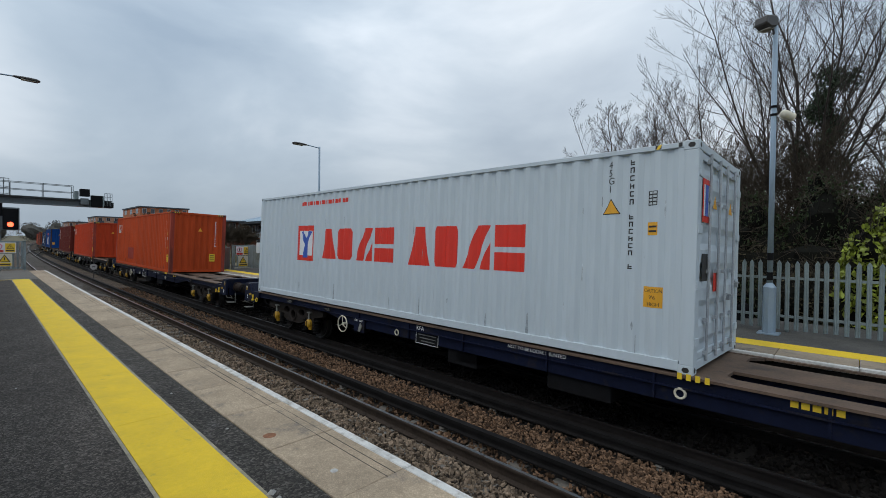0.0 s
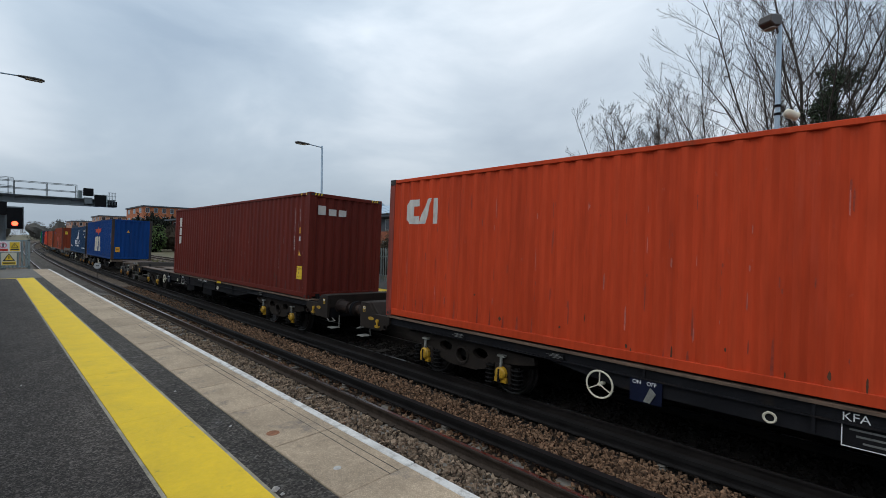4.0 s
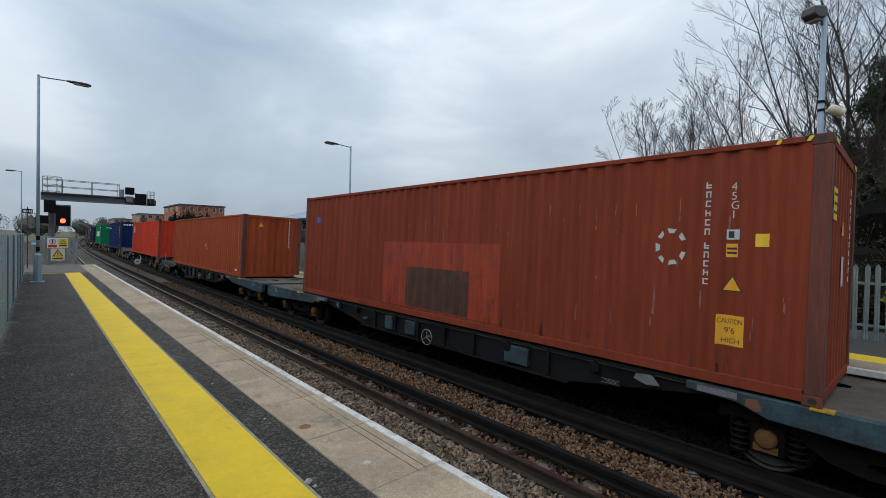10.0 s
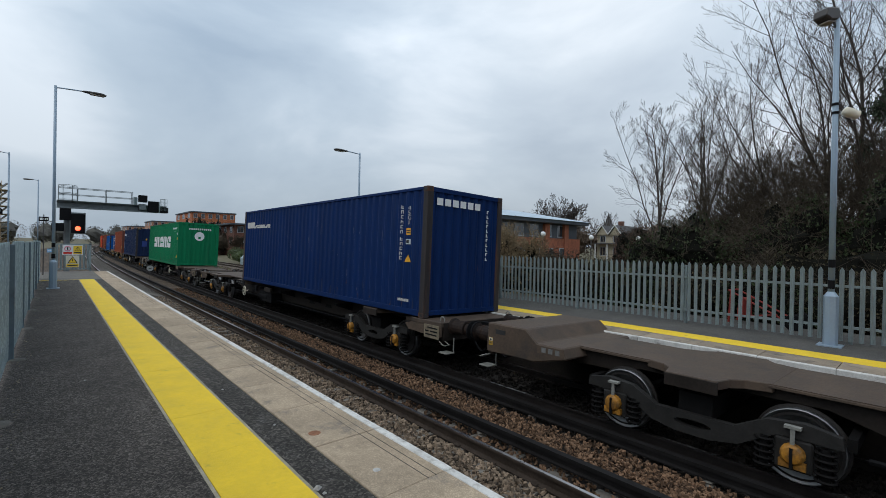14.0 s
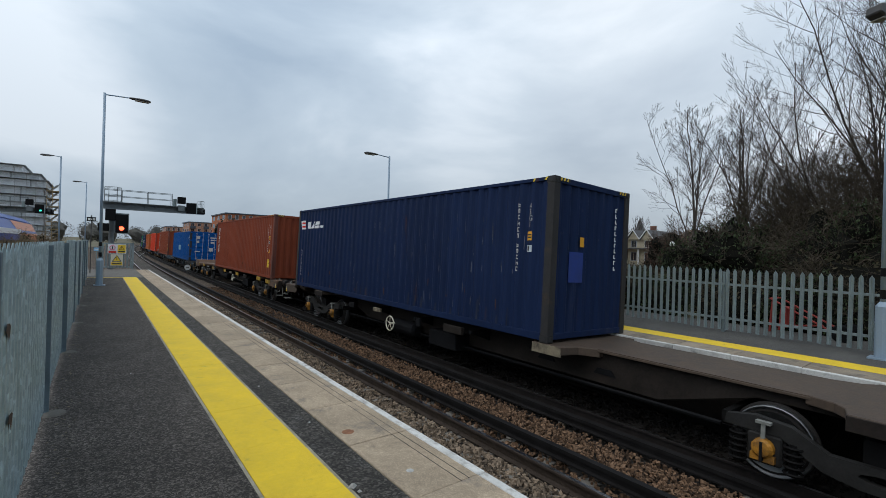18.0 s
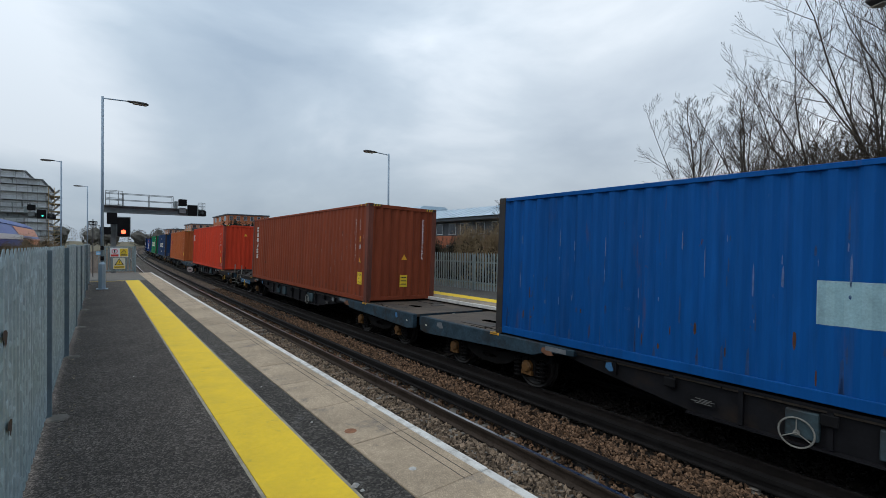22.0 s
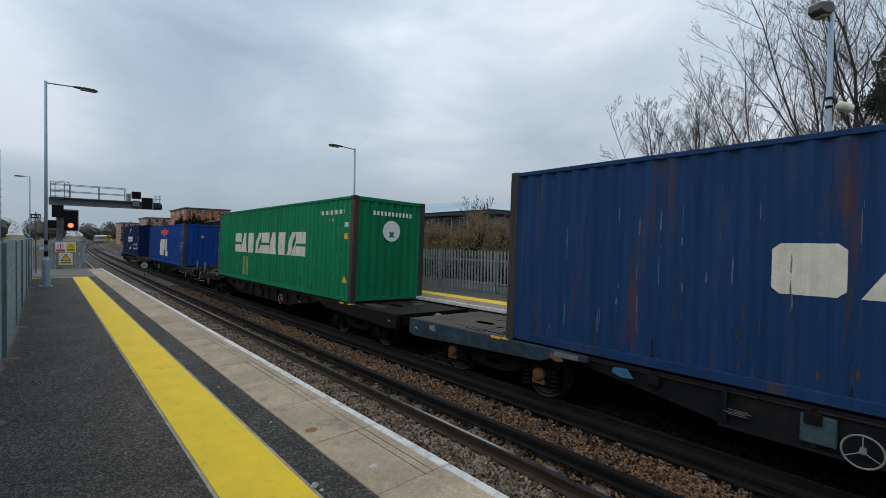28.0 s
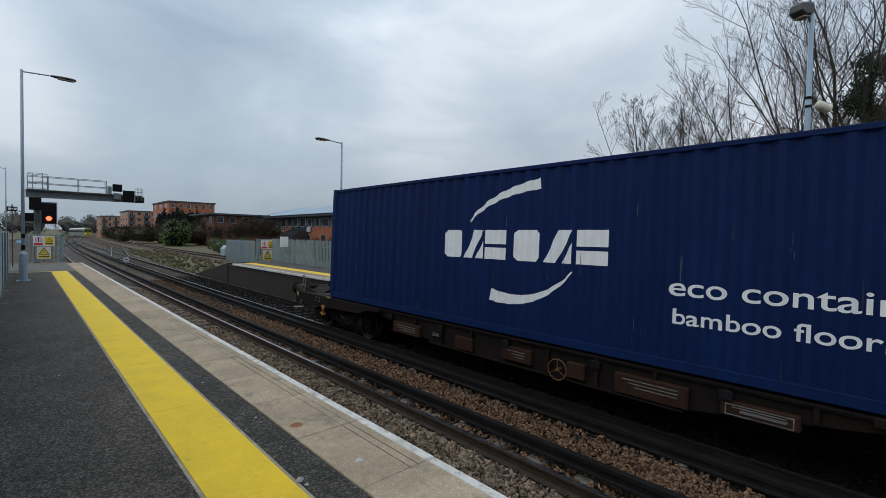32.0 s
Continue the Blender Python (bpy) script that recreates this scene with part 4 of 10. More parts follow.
def paint(name, colour, rust=0.25, rough=0.6, fade=0.17):
    """Weathered container paint: chalky fading, rain streaks, scuffs, rust specks and shallow dents."""
    TONES[name.replace("_container_paint", "")] = colour
    m = mat(name, colour, rough, vary=fade, scale=1.6, bump=0.45, bump_scale=3.4, stain=RUST, stain_amount=rust, stain_scale=2.6, streak=True, spec=0.10)
    nt = m.node_tree
    b = nt.nodes["Principled BSDF"]
    link = nt.links.new
    out = b.inputs["Base Color"].links[0].from_socket
    co = nt.nodes.new("ShaderNodeTexCoord")
    info = nt.nodes.new("ShaderNodeObjectInfo")
    wear = max(0.15, min(1.0, 0.55 + rust * 2.0))

    def layer(base, scale, stretch, low, high, tint, amount, detail=6.0):
        mp = nt.nodes.new("ShaderNodeMapping")
        mp.inputs["Scale"].default_value = stretch
        link(co.outputs["Object"], mp.inputs["Vector"])
        shift = nt.nodes.new("ShaderNodeVectorMath")
        shift.operation = "SCALE"
        shift.inputs[0].default_value = (17.0, 53.0, 29.0)
        link(info.outputs["Random"], shift.inputs["Scale"])
        link(shift.outputs["Vector"], mp.inputs["Location"])
        n = nt.nodes.new("ShaderNodeTexNoise")
        n.inputs["Scale"].default_value, n.inputs["Detail"].default_value, n.inputs["Roughness"].default_value = scale, detail, 0.65
        link(mp.outputs["Vector"], n.inputs["Vector"])
        r = nt.nodes.new("ShaderNodeMapRange")
        r.inputs["From Min"].default_value, r.inputs["From Max"].default_value, r.inputs["To Max"].default_value = low, high, amount
        link(n.outputs["Fac"], r.inputs["Value"])
        x = nt.nodes.new("ShaderNodeMix")
        x.data_type = "RGBA"
        link(base, x.inputs["A"])
        x.inputs["B"].default_value = (*tint, 1)
        link(r.outputs["Result"], x.inputs["Factor"])
        return x.outputs["Result"]

    dark = tuple(0.45 * c + 0.004 for c in colour)
    chalk = tuple(min(1.0, 0.82 * c + 0.055) for c in colour)
    out = layer(out, 6.0, (1, 1, 0.06), 0.56, 0.74, dark, 0.55 * wear)
    out = layer(out, 3.5, (1, 1, 0.10), 0.58, 0.76, chalk, 0.40 * wear)
    out = layer(out, 11.0, (1, 1, 0.55), 0.66, 0.72, chalk, 0.55 * wear, 9.0)
    out = layer(out, 8.0, (1, 1, 0.45), 0.685, 0.73, RUST, 0.85 * wear, 10.0)
    link(out, b.inputs["Base Color"])
    return m


PAINTS = {
    "white": paint("white_container_paint", (0.52, 0.58, 0.62), -0.25, fade=0.03),
    "orange": paint("orange_container_paint", (0.46, 0.066, 0.018), 0.0),
    "red_orange": paint("red_orange_container_paint", (0.47, 0.052, 0.017), 0.05),
    "bright_red": paint("bright_red_container_paint", (0.56, 0.052, 0.022), -0.05),
    "dark_red": paint("dark_red_container_paint", (0.115, 0.020, 0.014), 0.0),
    "brown": paint("brown_container_paint", (0.215, 0.050, 0.024), 0.0),
    "rust_red": paint("rust_red_container_paint", (0.215, 0.043, 0.021), 0.05),
    "rust_orange": paint("rust_orange_container_paint", (0.32, 0.064, 0.024), 0.12),
    "tan_orange": paint("tan_orange_container_paint", (0.40, 0.105, 0.034), 0.05),
    "mid_blue": paint("mid_blue_container_paint", (0.007, 0.050, 0.225), 0.1),
    "worn_blue": paint("worn_blue_container_paint", (0.012, 0.040, 0.110), 0.25),
    "teal_blue": paint("teal_blue_container_paint", (0.012, 0.042, 0.098), 0.22),
    "navy": paint("navy_container_paint", (0.004, 0.021, 0.090), -0.05),
    "clean_navy": paint("clean_navy_container_paint", (0.0037, 0.0150, 0.068), -0.2),
    "navy_dull": paint("navy_dull_container_paint", (0.010, 0.021, 0.062), 0.05),
    "royal_blue": paint("royal_blue_container_paint", (0.006, 0.046, 0.185), 0.1),
    "sky_blue": paint("sky_blue_container_paint", (0.003, 0.070, 0.26), 0.12),
    "green": paint("green_container_paint", (0.006, 0.17, 0.072), 0.0),
    "rusty_post": mat("rusty_post_paint", (0.030, 0.024, 0.024), 0.85, vary=0.4, scale=4, bump=0.3, bump_scale=30, stain=(0.13, 0.047, 0.020), stain_amount=0.48, stain_scale=2.6, streak=True),
    "red_post": mat("grimy_red_post_paint", (0.30, 0.036, 0.018), 0.75, vary=0.35, scale=4, bump=0.3, bump_scale=30, stain=(0.055, 0.020, 0.014), stain_amount=0.6, stain_scale=2.4, streak=True),
    "brown_post": mat("grimy_brown_post_paint", (0.13, 0.034, 0.020), 0.75, vary=0.35, scale=4, bump=0.3, bump_scale=30, stain=(0.045, 0.020, 0.015), stain_amount=0.5, stain_scale=2.4, streak=True),
    "dark_post": mat("dark_post_paint", (0.022, 0.020, 0.020), 0.8, vary=0.4, scale=4, bump=0.3, bump_scale=30, stain=(0.06, 0.035, 0.02), stain_amount=0.3, stain_scale=3),
}


def corrugation(y0, y1, count, depth, face_sign, z0, z1, face, crest=0.26):
    """A pressed sheet in the y direction; crests lie at x = face, troughs depth behind."""
    step = (y1 - y0) / count
    pts = []
    for k in range(count):
        a = y0 + k * step
        pts += [(a, 0), (a + step * crest, 0), (a + step * 0.5, 1), (a + step * (0.5 + crest), 1)]
    pts.append((y1, 0))
    n = len(pts)
    v = []
    for thick in (0.0, 0.004):
        for y, t in pts:
            x = face - face_sign * (t * depth + thick)
            v += [(x, y, z0), (x, y, z1)]
    f = []
    for i in range(n - 1):
        a = 2 * i
        f.append((a, a + 1, a + 3, a + 2) if face_sign < 0 else (a, a + 2, a + 3, a + 1))
        q = 2 * n + a
        f.append((q, q + 2, q + 3, q + 1) if face_sign < 0 else (q, q + 1, q + 3, q + 2))
    return Mesh().add(v, f)


def container_meshes(H40):
    d = {}
    hx = W40 / 2
    d["side_near"] = corrugation(0.16, L40 - 0.16, 42, 0.036, -1, 0.155, H40 - 0.075, -hx + 0.012).data("side_panel")
    d["side_far"] = corrugation(0.16, L40 - 0.16, 42, 0.036, 1, 0.155, H40 - 0.075, hx - 0.012).data("side_panel")
    end = corrugation(-hx + 0.14, hx - 0.14, 8, 0.042, -1, 0.16, H40 - 0.10, 0.0)
    end.v = [(y, 0.014 + x, z) for x, y, z in end.v]
    end.f = [f[::-1] for f in end.f]
    d["end_wall"] = end.data("end_wall")
    roof = Mesh()
    for k in range(40):
        y = 0.2 + k * (L40 - 0.4) / 40
        roof.box(-hx + 0.06, hx - 0.06, y, y + 0.14, H40 - 0.045, H40 - 0.012)
    roof.box(-hx + 0.05, hx - 0.05, 0.1, L40 - 0.1, H40 - 0.07, H40 - 0.04)
    d["roof"] = roof.data("roof")
    d["top_rail"] = Mesh().box(-0.03, 0.03, 0.17, L40 - 0.17, H40 - 0.078, H40 - 0.012).data("top_rail", 0.006)
    d["bottom_rail"] = Mesh().box(-0.025, 0.025, 0.17, L40 - 0.17, 0.030, 0.158).data("bottom_rail", 0.006)
    d["end_rail_top"] = Mesh().box(-hx + 0.16, hx - 0.16, 0.0, 0.06, H40 - 0.115, H40 - 0.012).data("end_rail", 0.006)
    d["end_rail_low"] = Mesh().box(-hx + 0.16, hx - 0.16, 0.0, 0.06, 0.055, 0.162).data("end_rail", 0.006)
    d["post"] = Mesh().prism([(0, 0), (0.16, 0), (0.16, 0.06), (0.07, 0.06), (0.07, 0.1595), (0, 0.1595)], 2, 0.118, H40 - 0.118).data("corner_post", 0.006)
    cast = Mesh().box(0, 0.162, 0, 0.178, 0, 0.118).data("corner_casting", 0.008)
    d["cast"] = cast
    # casting holes as thin black plates; the shade inside them is painted
    hole = Mesh()
    hole.prism([(0.055, 0.03), (0.085, 0.03), (0.1, 0.05), (0.1, 0.07), (0.085, 0.09), (0.055, 0.09), (0.04, 0.07), (0.04, 0.05)], 1, -0.0035, 0.004)
    hole.prism([(0.06, 0.03), (0.105, 0.03), (0.125, 0.05), (0.125, 0.07), (0.105, 0.09), (0.06, 0.09), (0.045, 0.07), (0.045, 0.05)], 0, -0.0035, 0.004)
    d["cast_hole"] = hole.data("casting_hole")
    d["floor"] = Mesh().box(-hx + 0.05, hx - 0.05, 0.12, L40 - 0.12, 0.045, 0.15).data("floor")
    leaf = Mesh().box(0.012, hx - 0.155, 0.045, 0.06, 0.17, H40 - 0.125)
    leaf.box(0.012, 0.075, 0.012, 0.045, 0.17, H40 - 0.125).box(hx - 0.215, hx - 0.155, 0.012, 0.045, 0.17, H40 - 0.125)
    leaf.box(0.075, hx - 0.215, 0.012, 0.045, 0.17, 0.26).box(0.075, hx - 0.215, 0.012, 0.045, H40 - 0.215, H40 - 0.125)
    dz = (H40 - 0.475) / 5
    for k in range(5):
        z = 0.26 + k * dz
        leaf.prism([(0.045, z + dz * 0.16), (0.014, z + dz * 0.34), (0.014, z + dz * 0.66), (0.045, z + dz * 0.84)], 0, 0.075, hx - 0.215)
    d["leaf"] = leaf.data("door_leaf", 0.004)
    rod = Mesh()
    for x in (0.22, 0.72):
        rod.tube((x, -0.022, 0.12), (x, -0.022, H40 - 0.10), 0.017, 8)
        for z in (0.2, 0.62, 1.25, H40 - 0.72, H40 - 0.23):
            rod.box(x - 0.05, x + 0.05, -0.03, 0.02, z, z + 0.05)
    d["rod"] = rod.data("lock_rod")
    hd = Mesh()
    for x in (0.22, 0.72):
        zz = 0.95 if x < 0.5 else 1.12
        hd.tube((x, -0.045, zz), (x + 0.30, -0.05, zz - 0.03), 0.014, 6)
        hd.box(x + 0.16, x + 0.24, -0.055, 0.02, zz - 0.10, zz - 0.03)
    d["handle"] = hd.data("door_handle")
    hg = Mesh()
    for z in (0.35, 1.05, 1.75, 2.45):
        hg.box(hx - 0.19, hx - 0.02, -0.012, 0.02, z, z + 0.10)
    d["hinge"] = hg.data("hinge")
    return d


CMS = {True: container_meshes(2.896), False: container_meshes(2.591)}


def mirror_x(me):
    """The same mesh on the other side of the container."""
    v = [(-p.co.x, p.co.y, p.co.z) for p in me.vertices]
    f = [tuple(reversed(p.vertices)) for p in me.polygons]
    return Mesh().add(v, f).data(me.name)


for CM in CMS.values():
    CM["leaf_l"], CM["rod_l"], CM["hinge_l"] = mirror_x(CM["leaf"]), mirror_x(CM["rod"]), mirror_x(CM["hinge"])
STEEL = mat("door_steel", (0.36, 0.38, 0.40), 0.5, 0.3, vary=0.2)


def build_container(colour, label, near_end="wall", post=None, high=True):
    hx = W40 / 2
    CM, H40 = CMS[high], 2.896 if high else 2.591
    p = PAINTS[colour]
    q = PAINTS[post or {"bright_red": "red_post", "red_orange": "red_post", "orange": "red_post", "brown": "brown_post", "rust_red": "brown_post", "rust_orange": "brown_post"}.get(colour, colour)]
    c = thing("container", label, "shipping container", "containers on the train")
    part("side_panel", CM["side_near"], p, c, "corrugated steel side")
    part("side_panel", CM["side_far"], p, c, "corrugated steel side")
    part("roof", CM["roof"], p, c)
    part("floor", CM["floor"], BLACK, c)
    for s in (-1, 1):
        part("top_rail", CM["top_rail"], p, c, at=pose(s * (hx - 0.03), 0, 0))
        part("bottom_rail", CM["bottom_rail"], p, c, at=pose(s * (hx - 0.028), 0, 0))
    for k, (x, y, rz) in enumerate(((-hx, 0, 0), (hx, 0, 90), (hx, L40, 180), (-hx, L40, -90))):
        post_at = {0: pose(x, y, 0), 1: pose(x, y, 0, 0, 0, 90), 2: pose(x, y, 0, 0, 0, 180), 3: pose(x, y, 0, 0, 0, -90)}[k]
        part("corner_post", CM["post"], q, c, "worn dark corner post" if post else "", at=post_at)
        for z in (0, H40 - 0.118):
            cs = part("corner_casting", CM["cast"], PAINTS["dark_post"] if z and colour in ("bright_red", "red_orange") else q, c, at=Matrix.Translation((0, 0, z)) @ post_at)
            if x < 0 or y == 0:
                part("casting_hole", CM["cast_hole"], INK, cs)
    for end in (0, 1):
        m = pose(0, 0, 0) if end == 0 else pose(0, L40, 0, 0, 0, 180)
        part("end_rail", CM["end_rail_top"], p, c, at=m)
        part("end_rail", CM["end_rail_low"], p, c, at=m)
        if (near_end == "doors") == (end == 0):
            for leaf, rod, hinge, s in (("leaf", "rod", "hinge", 1), ("leaf_l", "rod_l", "hinge_l", -1)):
                dr = part("door", CM[leaf], p, c, "ribbed steel door", at=m)
                part("lock_rod", CM[rod], STEEL if near_end == "doors" else p, dr, "galvanised locking rods" if near_end == "doors" else "")
                part("hinge", CM[hinge], p, dr)
                if s > 0:
                    part("door_handle", CM["handle"], STEEL, dr)
        else:
            part("end_wall", CM["end_wall"], p, c, "corrugated steel end", at=m)
    return c


# decals follow the pressed sheet; u runs from the far end to the near end, as one reads it
STEP = (L40 - 0.32) / 42
BREAKS = [0.16 + k * STEP + o * STEP for k in range(42) for o in (0, 0.26, 0.5, 0.76)] + [L40 - 0.16]


def sheet_depth(y):
    """How far the pressed side lies behind its crests at y."""
    if y <= 0.16 or y >= L40 - 0.16:
        return 0.0
    f = ((y - 0.16) / STEP) % 1.0
    if f < 0.26:
        return 0.0
    if f < 0.5:
        return 0.036 * (f - 0.26) / 0.24
    if f < 0.76:
        return 0.036
    return 0.036 * (1 - (f - 0.76) / 0.24)


def cut(poly, y, keep_above):
    out = []
    for i in range(len(poly)):
        p, q = poly[i], poly[(i + 1) % len(poly)]
        ip, iq = (p[0] >= y) == keep_above, (q[0] >= y) == keep_above
        if ip:
            out.append(p)
        if ip != iq and abs(q[0] - p[0]) > 1e-9:
            t = (y - p[0]) / (q[0] - p[0])
            out.append((y, p[1] + t * (q[1] - p[1])))
    return out


def side_decal(c, outlines, material, name="logo_shape", label="", lift=0.003):
    m = Mesh()
    face = -W40 / 2 + 0.012
    for o in outlines:
        poly = [(L40 - u, z) for u, z in o]
        area = sum(poly[i][0] * poly[(i + 1) % len(poly)][1] - poly[(i + 1) % len(poly)][0] * poly[i][1] for i in range(len(poly)))
        if area > 0:
            poly = poly[::-1]
        lo, hi = min(p[0] for p in poly), max(p[0] for p in poly)
        marks = [lo - 1] + [b for b in BREAKS if lo < b < hi] + [hi + 1]
        for a, b in zip(marks, marks[1:]):
            strip = cut(cut(poly, a, True), b, False)
            if len(strip) > 2:
                m.add([(face + sheet_depth(y) - lift, y, z) for y, z in strip], [tuple(range(len(strip)))])
    return part(name, m, material, c, label)


def end_decal(c, outlines, material, name="label", label="", y=0.014, x_off=0.0):
    m = Mesh()
    for o in outlines:
        m.prism([(x + x_off, z) for x, z in o], 1, y - 0.0045, y - 0.001)
    return part(name, m, material, c, label)


def rect(u0, u1, z0, z1, skew=0.0):
    return [(u0, z0), (u1, z0), (u1 + skew, z1), (u0 + skew, z1)]


def tri(u, z, s):
    return [(u - s, z - s * 0.85), (u + s, z - s * 0.85), (u, z + s * 0.85)]


def block_row(u0, u1, z0, z1, n, gap=0.18, notch=0.0, skew=0.0):
    """n plain blocks in a row, each with a slot in it: the plain form of a painted mark."""
    out = []
    w = (u1 - u0) / n
    st = (z1 - z0) * 0.26
    for k in range(n):
        a, b = u0 + k * w, u0 + (k + 1 - gap) * w
        if notch:
            out += [rect(a, a + (b - a) * notch, z0, z1, skew), rect(a + (b - a) * notch, b, z1 - st, z1, skew * 0.5), rect(a + (b - a) * notch, b, z0, z0 + st, 0)]
        else:
            out.append(rect(a, b, z0, z1, skew))
    return out


def bar_column(u, z_top, z_bot, n, w=0.075, gap=0.35):
    """A column of short bars: an unreadable line of stacked characters."""
    s = (z_top - z_bot) / n
    w *= 0.80
    out = []
    for k in range(n):
        z1, z0 = z_top - k * s, z_top - (k + 1 - gap) * s
        t = (z1 - z0) * 0.22
        out += [rect(u - w, u - w * 0.45, z0, z1), rect(u - w * 0.45, u + w, z1 - t, z1) if k % 3 else rect(u - w * 0.45, u + w, (z0 + z1 - t) / 2, (z0 + z1 + t) / 2), rect(u + w * 0.45, u + w, z0, z1 - t) if k % 2 else rect(u - w * 0.45, u + w, z0, z0 + t)]
    return out


GLYPHS = {}


def text_mesh(body, size, bold=0.0):
    if (body, size) in GLYPHS:
        return GLYPHS[body, size].copy()
    cu = bpy.data.curves.new("text", "FONT")
    cu.body, cu.size, cu.extrude, cu.offset = body, size, 0.002, bold
    ob = bpy.data.objects.new("text", cu)
    scene.collection.objects.link(ob)
    dg = bpy.context.evaluated_depsgraph_get()
    me = bpy.data.meshes.new_from_object(ob.evaluated_get(dg))
    bpy.data.objects.remove(ob)
    bpy.data.curves.remove(cu)
    me.materials.clear()
    GLYPHS[body, size] = me.copy()
    return me


def side_text(c, body, u, z, size, material, stretch=1.0, stacked=False, width=None, bold=0.0):
    """Words on the near side, read from the platform, pressed onto the sheet."""
    me = text_mesh("\n".join(body) if stacked else body, size, bold)
    if width:
        span = max(v.co.x for v in me.vertices) - min(v.co.x for v in me.vertices)
        stretch = width / span
    bm = bmesh.new()
    bm.from_mesh(me)
    bmesh.ops.delete(bm, geom=[f for f in bm.faces if f.normal.z < 0.5], context="FACES")
    bmesh.ops.scale(bm, vec=(stretch, 1, 1), verts=bm.verts[:])
    y1 = L40 - u
    lo = y1 - max(v.co.x for v in bm.verts)
    for b in BREAKS:
        if lo < b < y1:
            bmesh.ops.bisect_plane(bm, geom=bm.verts[:] + bm.edges[:] + bm.faces[:], plane_co=(y1 - b, 0, 0), plane_no=(1, 0, 0))
    for v in bm.verts:
        y = y1 - v.co.x
        v.co = (-W40 / 2 + 0.012 + sheet_depth(y) - 0.004, y, z + v.co.y)
    bm.to_mesh(me)
    bm.free()
    return part("lettering", me, material, c)


def step_blocks(u0, u1, z0, z1, n, gap=0.16, skew=0.0, first=0):
    """n plain blocks of differing outline in a row, for a painted trade mark."""
    forms = (
        [[(0, 0), (1, 0), (0.72, 1), (0.28, 1)]],
        [[(0, 0), (1, 0), (1, 0.40), (0, 0.40)], [(0, 0.52), (1, 0.52), (1, 1), (0, 1)]],
        [[(0, 0), (0.46, 0), (1, 1), (0.54, 1)], [(0.64, 0), (1, 0), (1, 0.62)]],
        [[(0, 0.12), (0.12, 0), (0.88, 0), (1, 0.12), (1, 0.88), (0.88, 1), (0.12, 1), (0, 0.88)]],
    )
    out = []
    w = (u1 - u0) / n
    for k in range(n):
        a, b = u0 + k * w, u0 + (k + 1 - gap) * w
        for f in forms[(k * 3 + n + first) % 4]:
            out.append([(a + (b - a) * x + skew * y, z0 + (z1 - z0) * y) for x, y in f])
    return out


# ---- wagons
WAGON_DECK = {
    "slotted": mat("worn_deck", (0.115, 0.074, 0.050), 0.8, vary=0.3, scale=2.5, bump=0.3, bump_scale=25, stain=(0.03, 0.025, 0.022), stain_amount=0.4, stain_scale=1.2),
    "low": mat("brown_deck", (0.068, 0.045, 0.030), 0.75, vary=0.3, scale=2.5, bump=0.3, bump_scale=25, stain=(0.03, 0.025, 0.022), stain_amount=0.3, stain_scale=1.2),
    "flat": mat("grey_brown_deck", (0.074, 0.056, 0.042), 0.8, vary=0.35, scale=2.5, bump=0.3, bump_scale=25, stain=(0.025, 0.022, 0.02), stain_amount=0.5, stain_scale=1.4),
}
PALE_STEEL = mat("pale_worn_steel", (0.20, 0.20, 0.18), 0.65, vary=0.25, scale=9)
SIDE_NAVY = mat("navy_sole_bar", (0.006, 0.009, 0.026), 0.55, spec=0.15, vary=0.25, scale=3, stain=(0.03, 0.025, 0.02), stain_amount=0.3)
SIDE_BLACK = mat("black_sole_bar", (0.010, 0.010, 0.012), 0.6, spec=0.15, vary=0.3, scale=3, stain=(0.025, 0.018, 0.014), stain_amount=0.3)
SIDE_BROWN = mat("brown_sole_bar", (0.024, 0.019, 0.016), 0.65, spec=0.15, vary=0.3, scale=3, stain=(0.03, 0.022, 0.018), stain_amount=0.4)
SIDE_TEAL = mat("teal_sole_bar", (0.040, 0.066, 0.078), 0.65, spec=0.15, vary=0.35, scale=3, stain=(0.028, 0.019, 0.015), stain_amount=0.55, stain_scale=1.3)
SIDE_RUST = mat("rusty_sole_bar", (0.011, 0.0075, 0.0065), 0.75, spec=0.12, vary=0.35, scale=3, stain=(0.030, 0.013, 0.008), stain_amount=0.3, stain_scale=1.3)
SIDE_SOOT = mat("sooty_sole_bar", (0.010, 0.009, 0.0085), 0.7, spec=0.15, vary=0.4, scale=3, stain=(0.035, 0.024, 0.017), stain_amount=0.5, stain_scale=1.6)
SIDE_GRIME = mat("grimy_sole_bar", (0.026, 0.048, 0.066), 0.7, spec=0.15, vary=0.4, scale=3, stain=(0.028, 0.021, 0.016), stain_amount=0.5, stain_scale=1.6)
# near black: the shade beneath the wagon is put into this bogie colour
BOGIE = mat("bogie_shaded_steel", (0.007, 0.0065, 0.0065), 0.75, spec=0.12, vary=0.3, scale=5, bump=0.3, bump_scale=40)
BOGIE_BROWN = mat("bogie_brown", (0.022, 0.017, 0.014), 0.7, spec=0.2, vary=0.3, scale=5, bump=0.3, bump_scale=40)
AXLE_ORANGE = mat("axle_box_orange", (0.36, 0.155, 0.012), 0.6, vary=0.3, scale=8, stain=(0.03, 0.022, 0.015), stain_amount=0.6, stain_scale=7)
BOGIE_GREY = mat("bogie_grey", (0.021, 0.020, 0.019), 0.7, spec=0.2, vary=0.3, scale=5, bump=0.3, bump_scale=40)
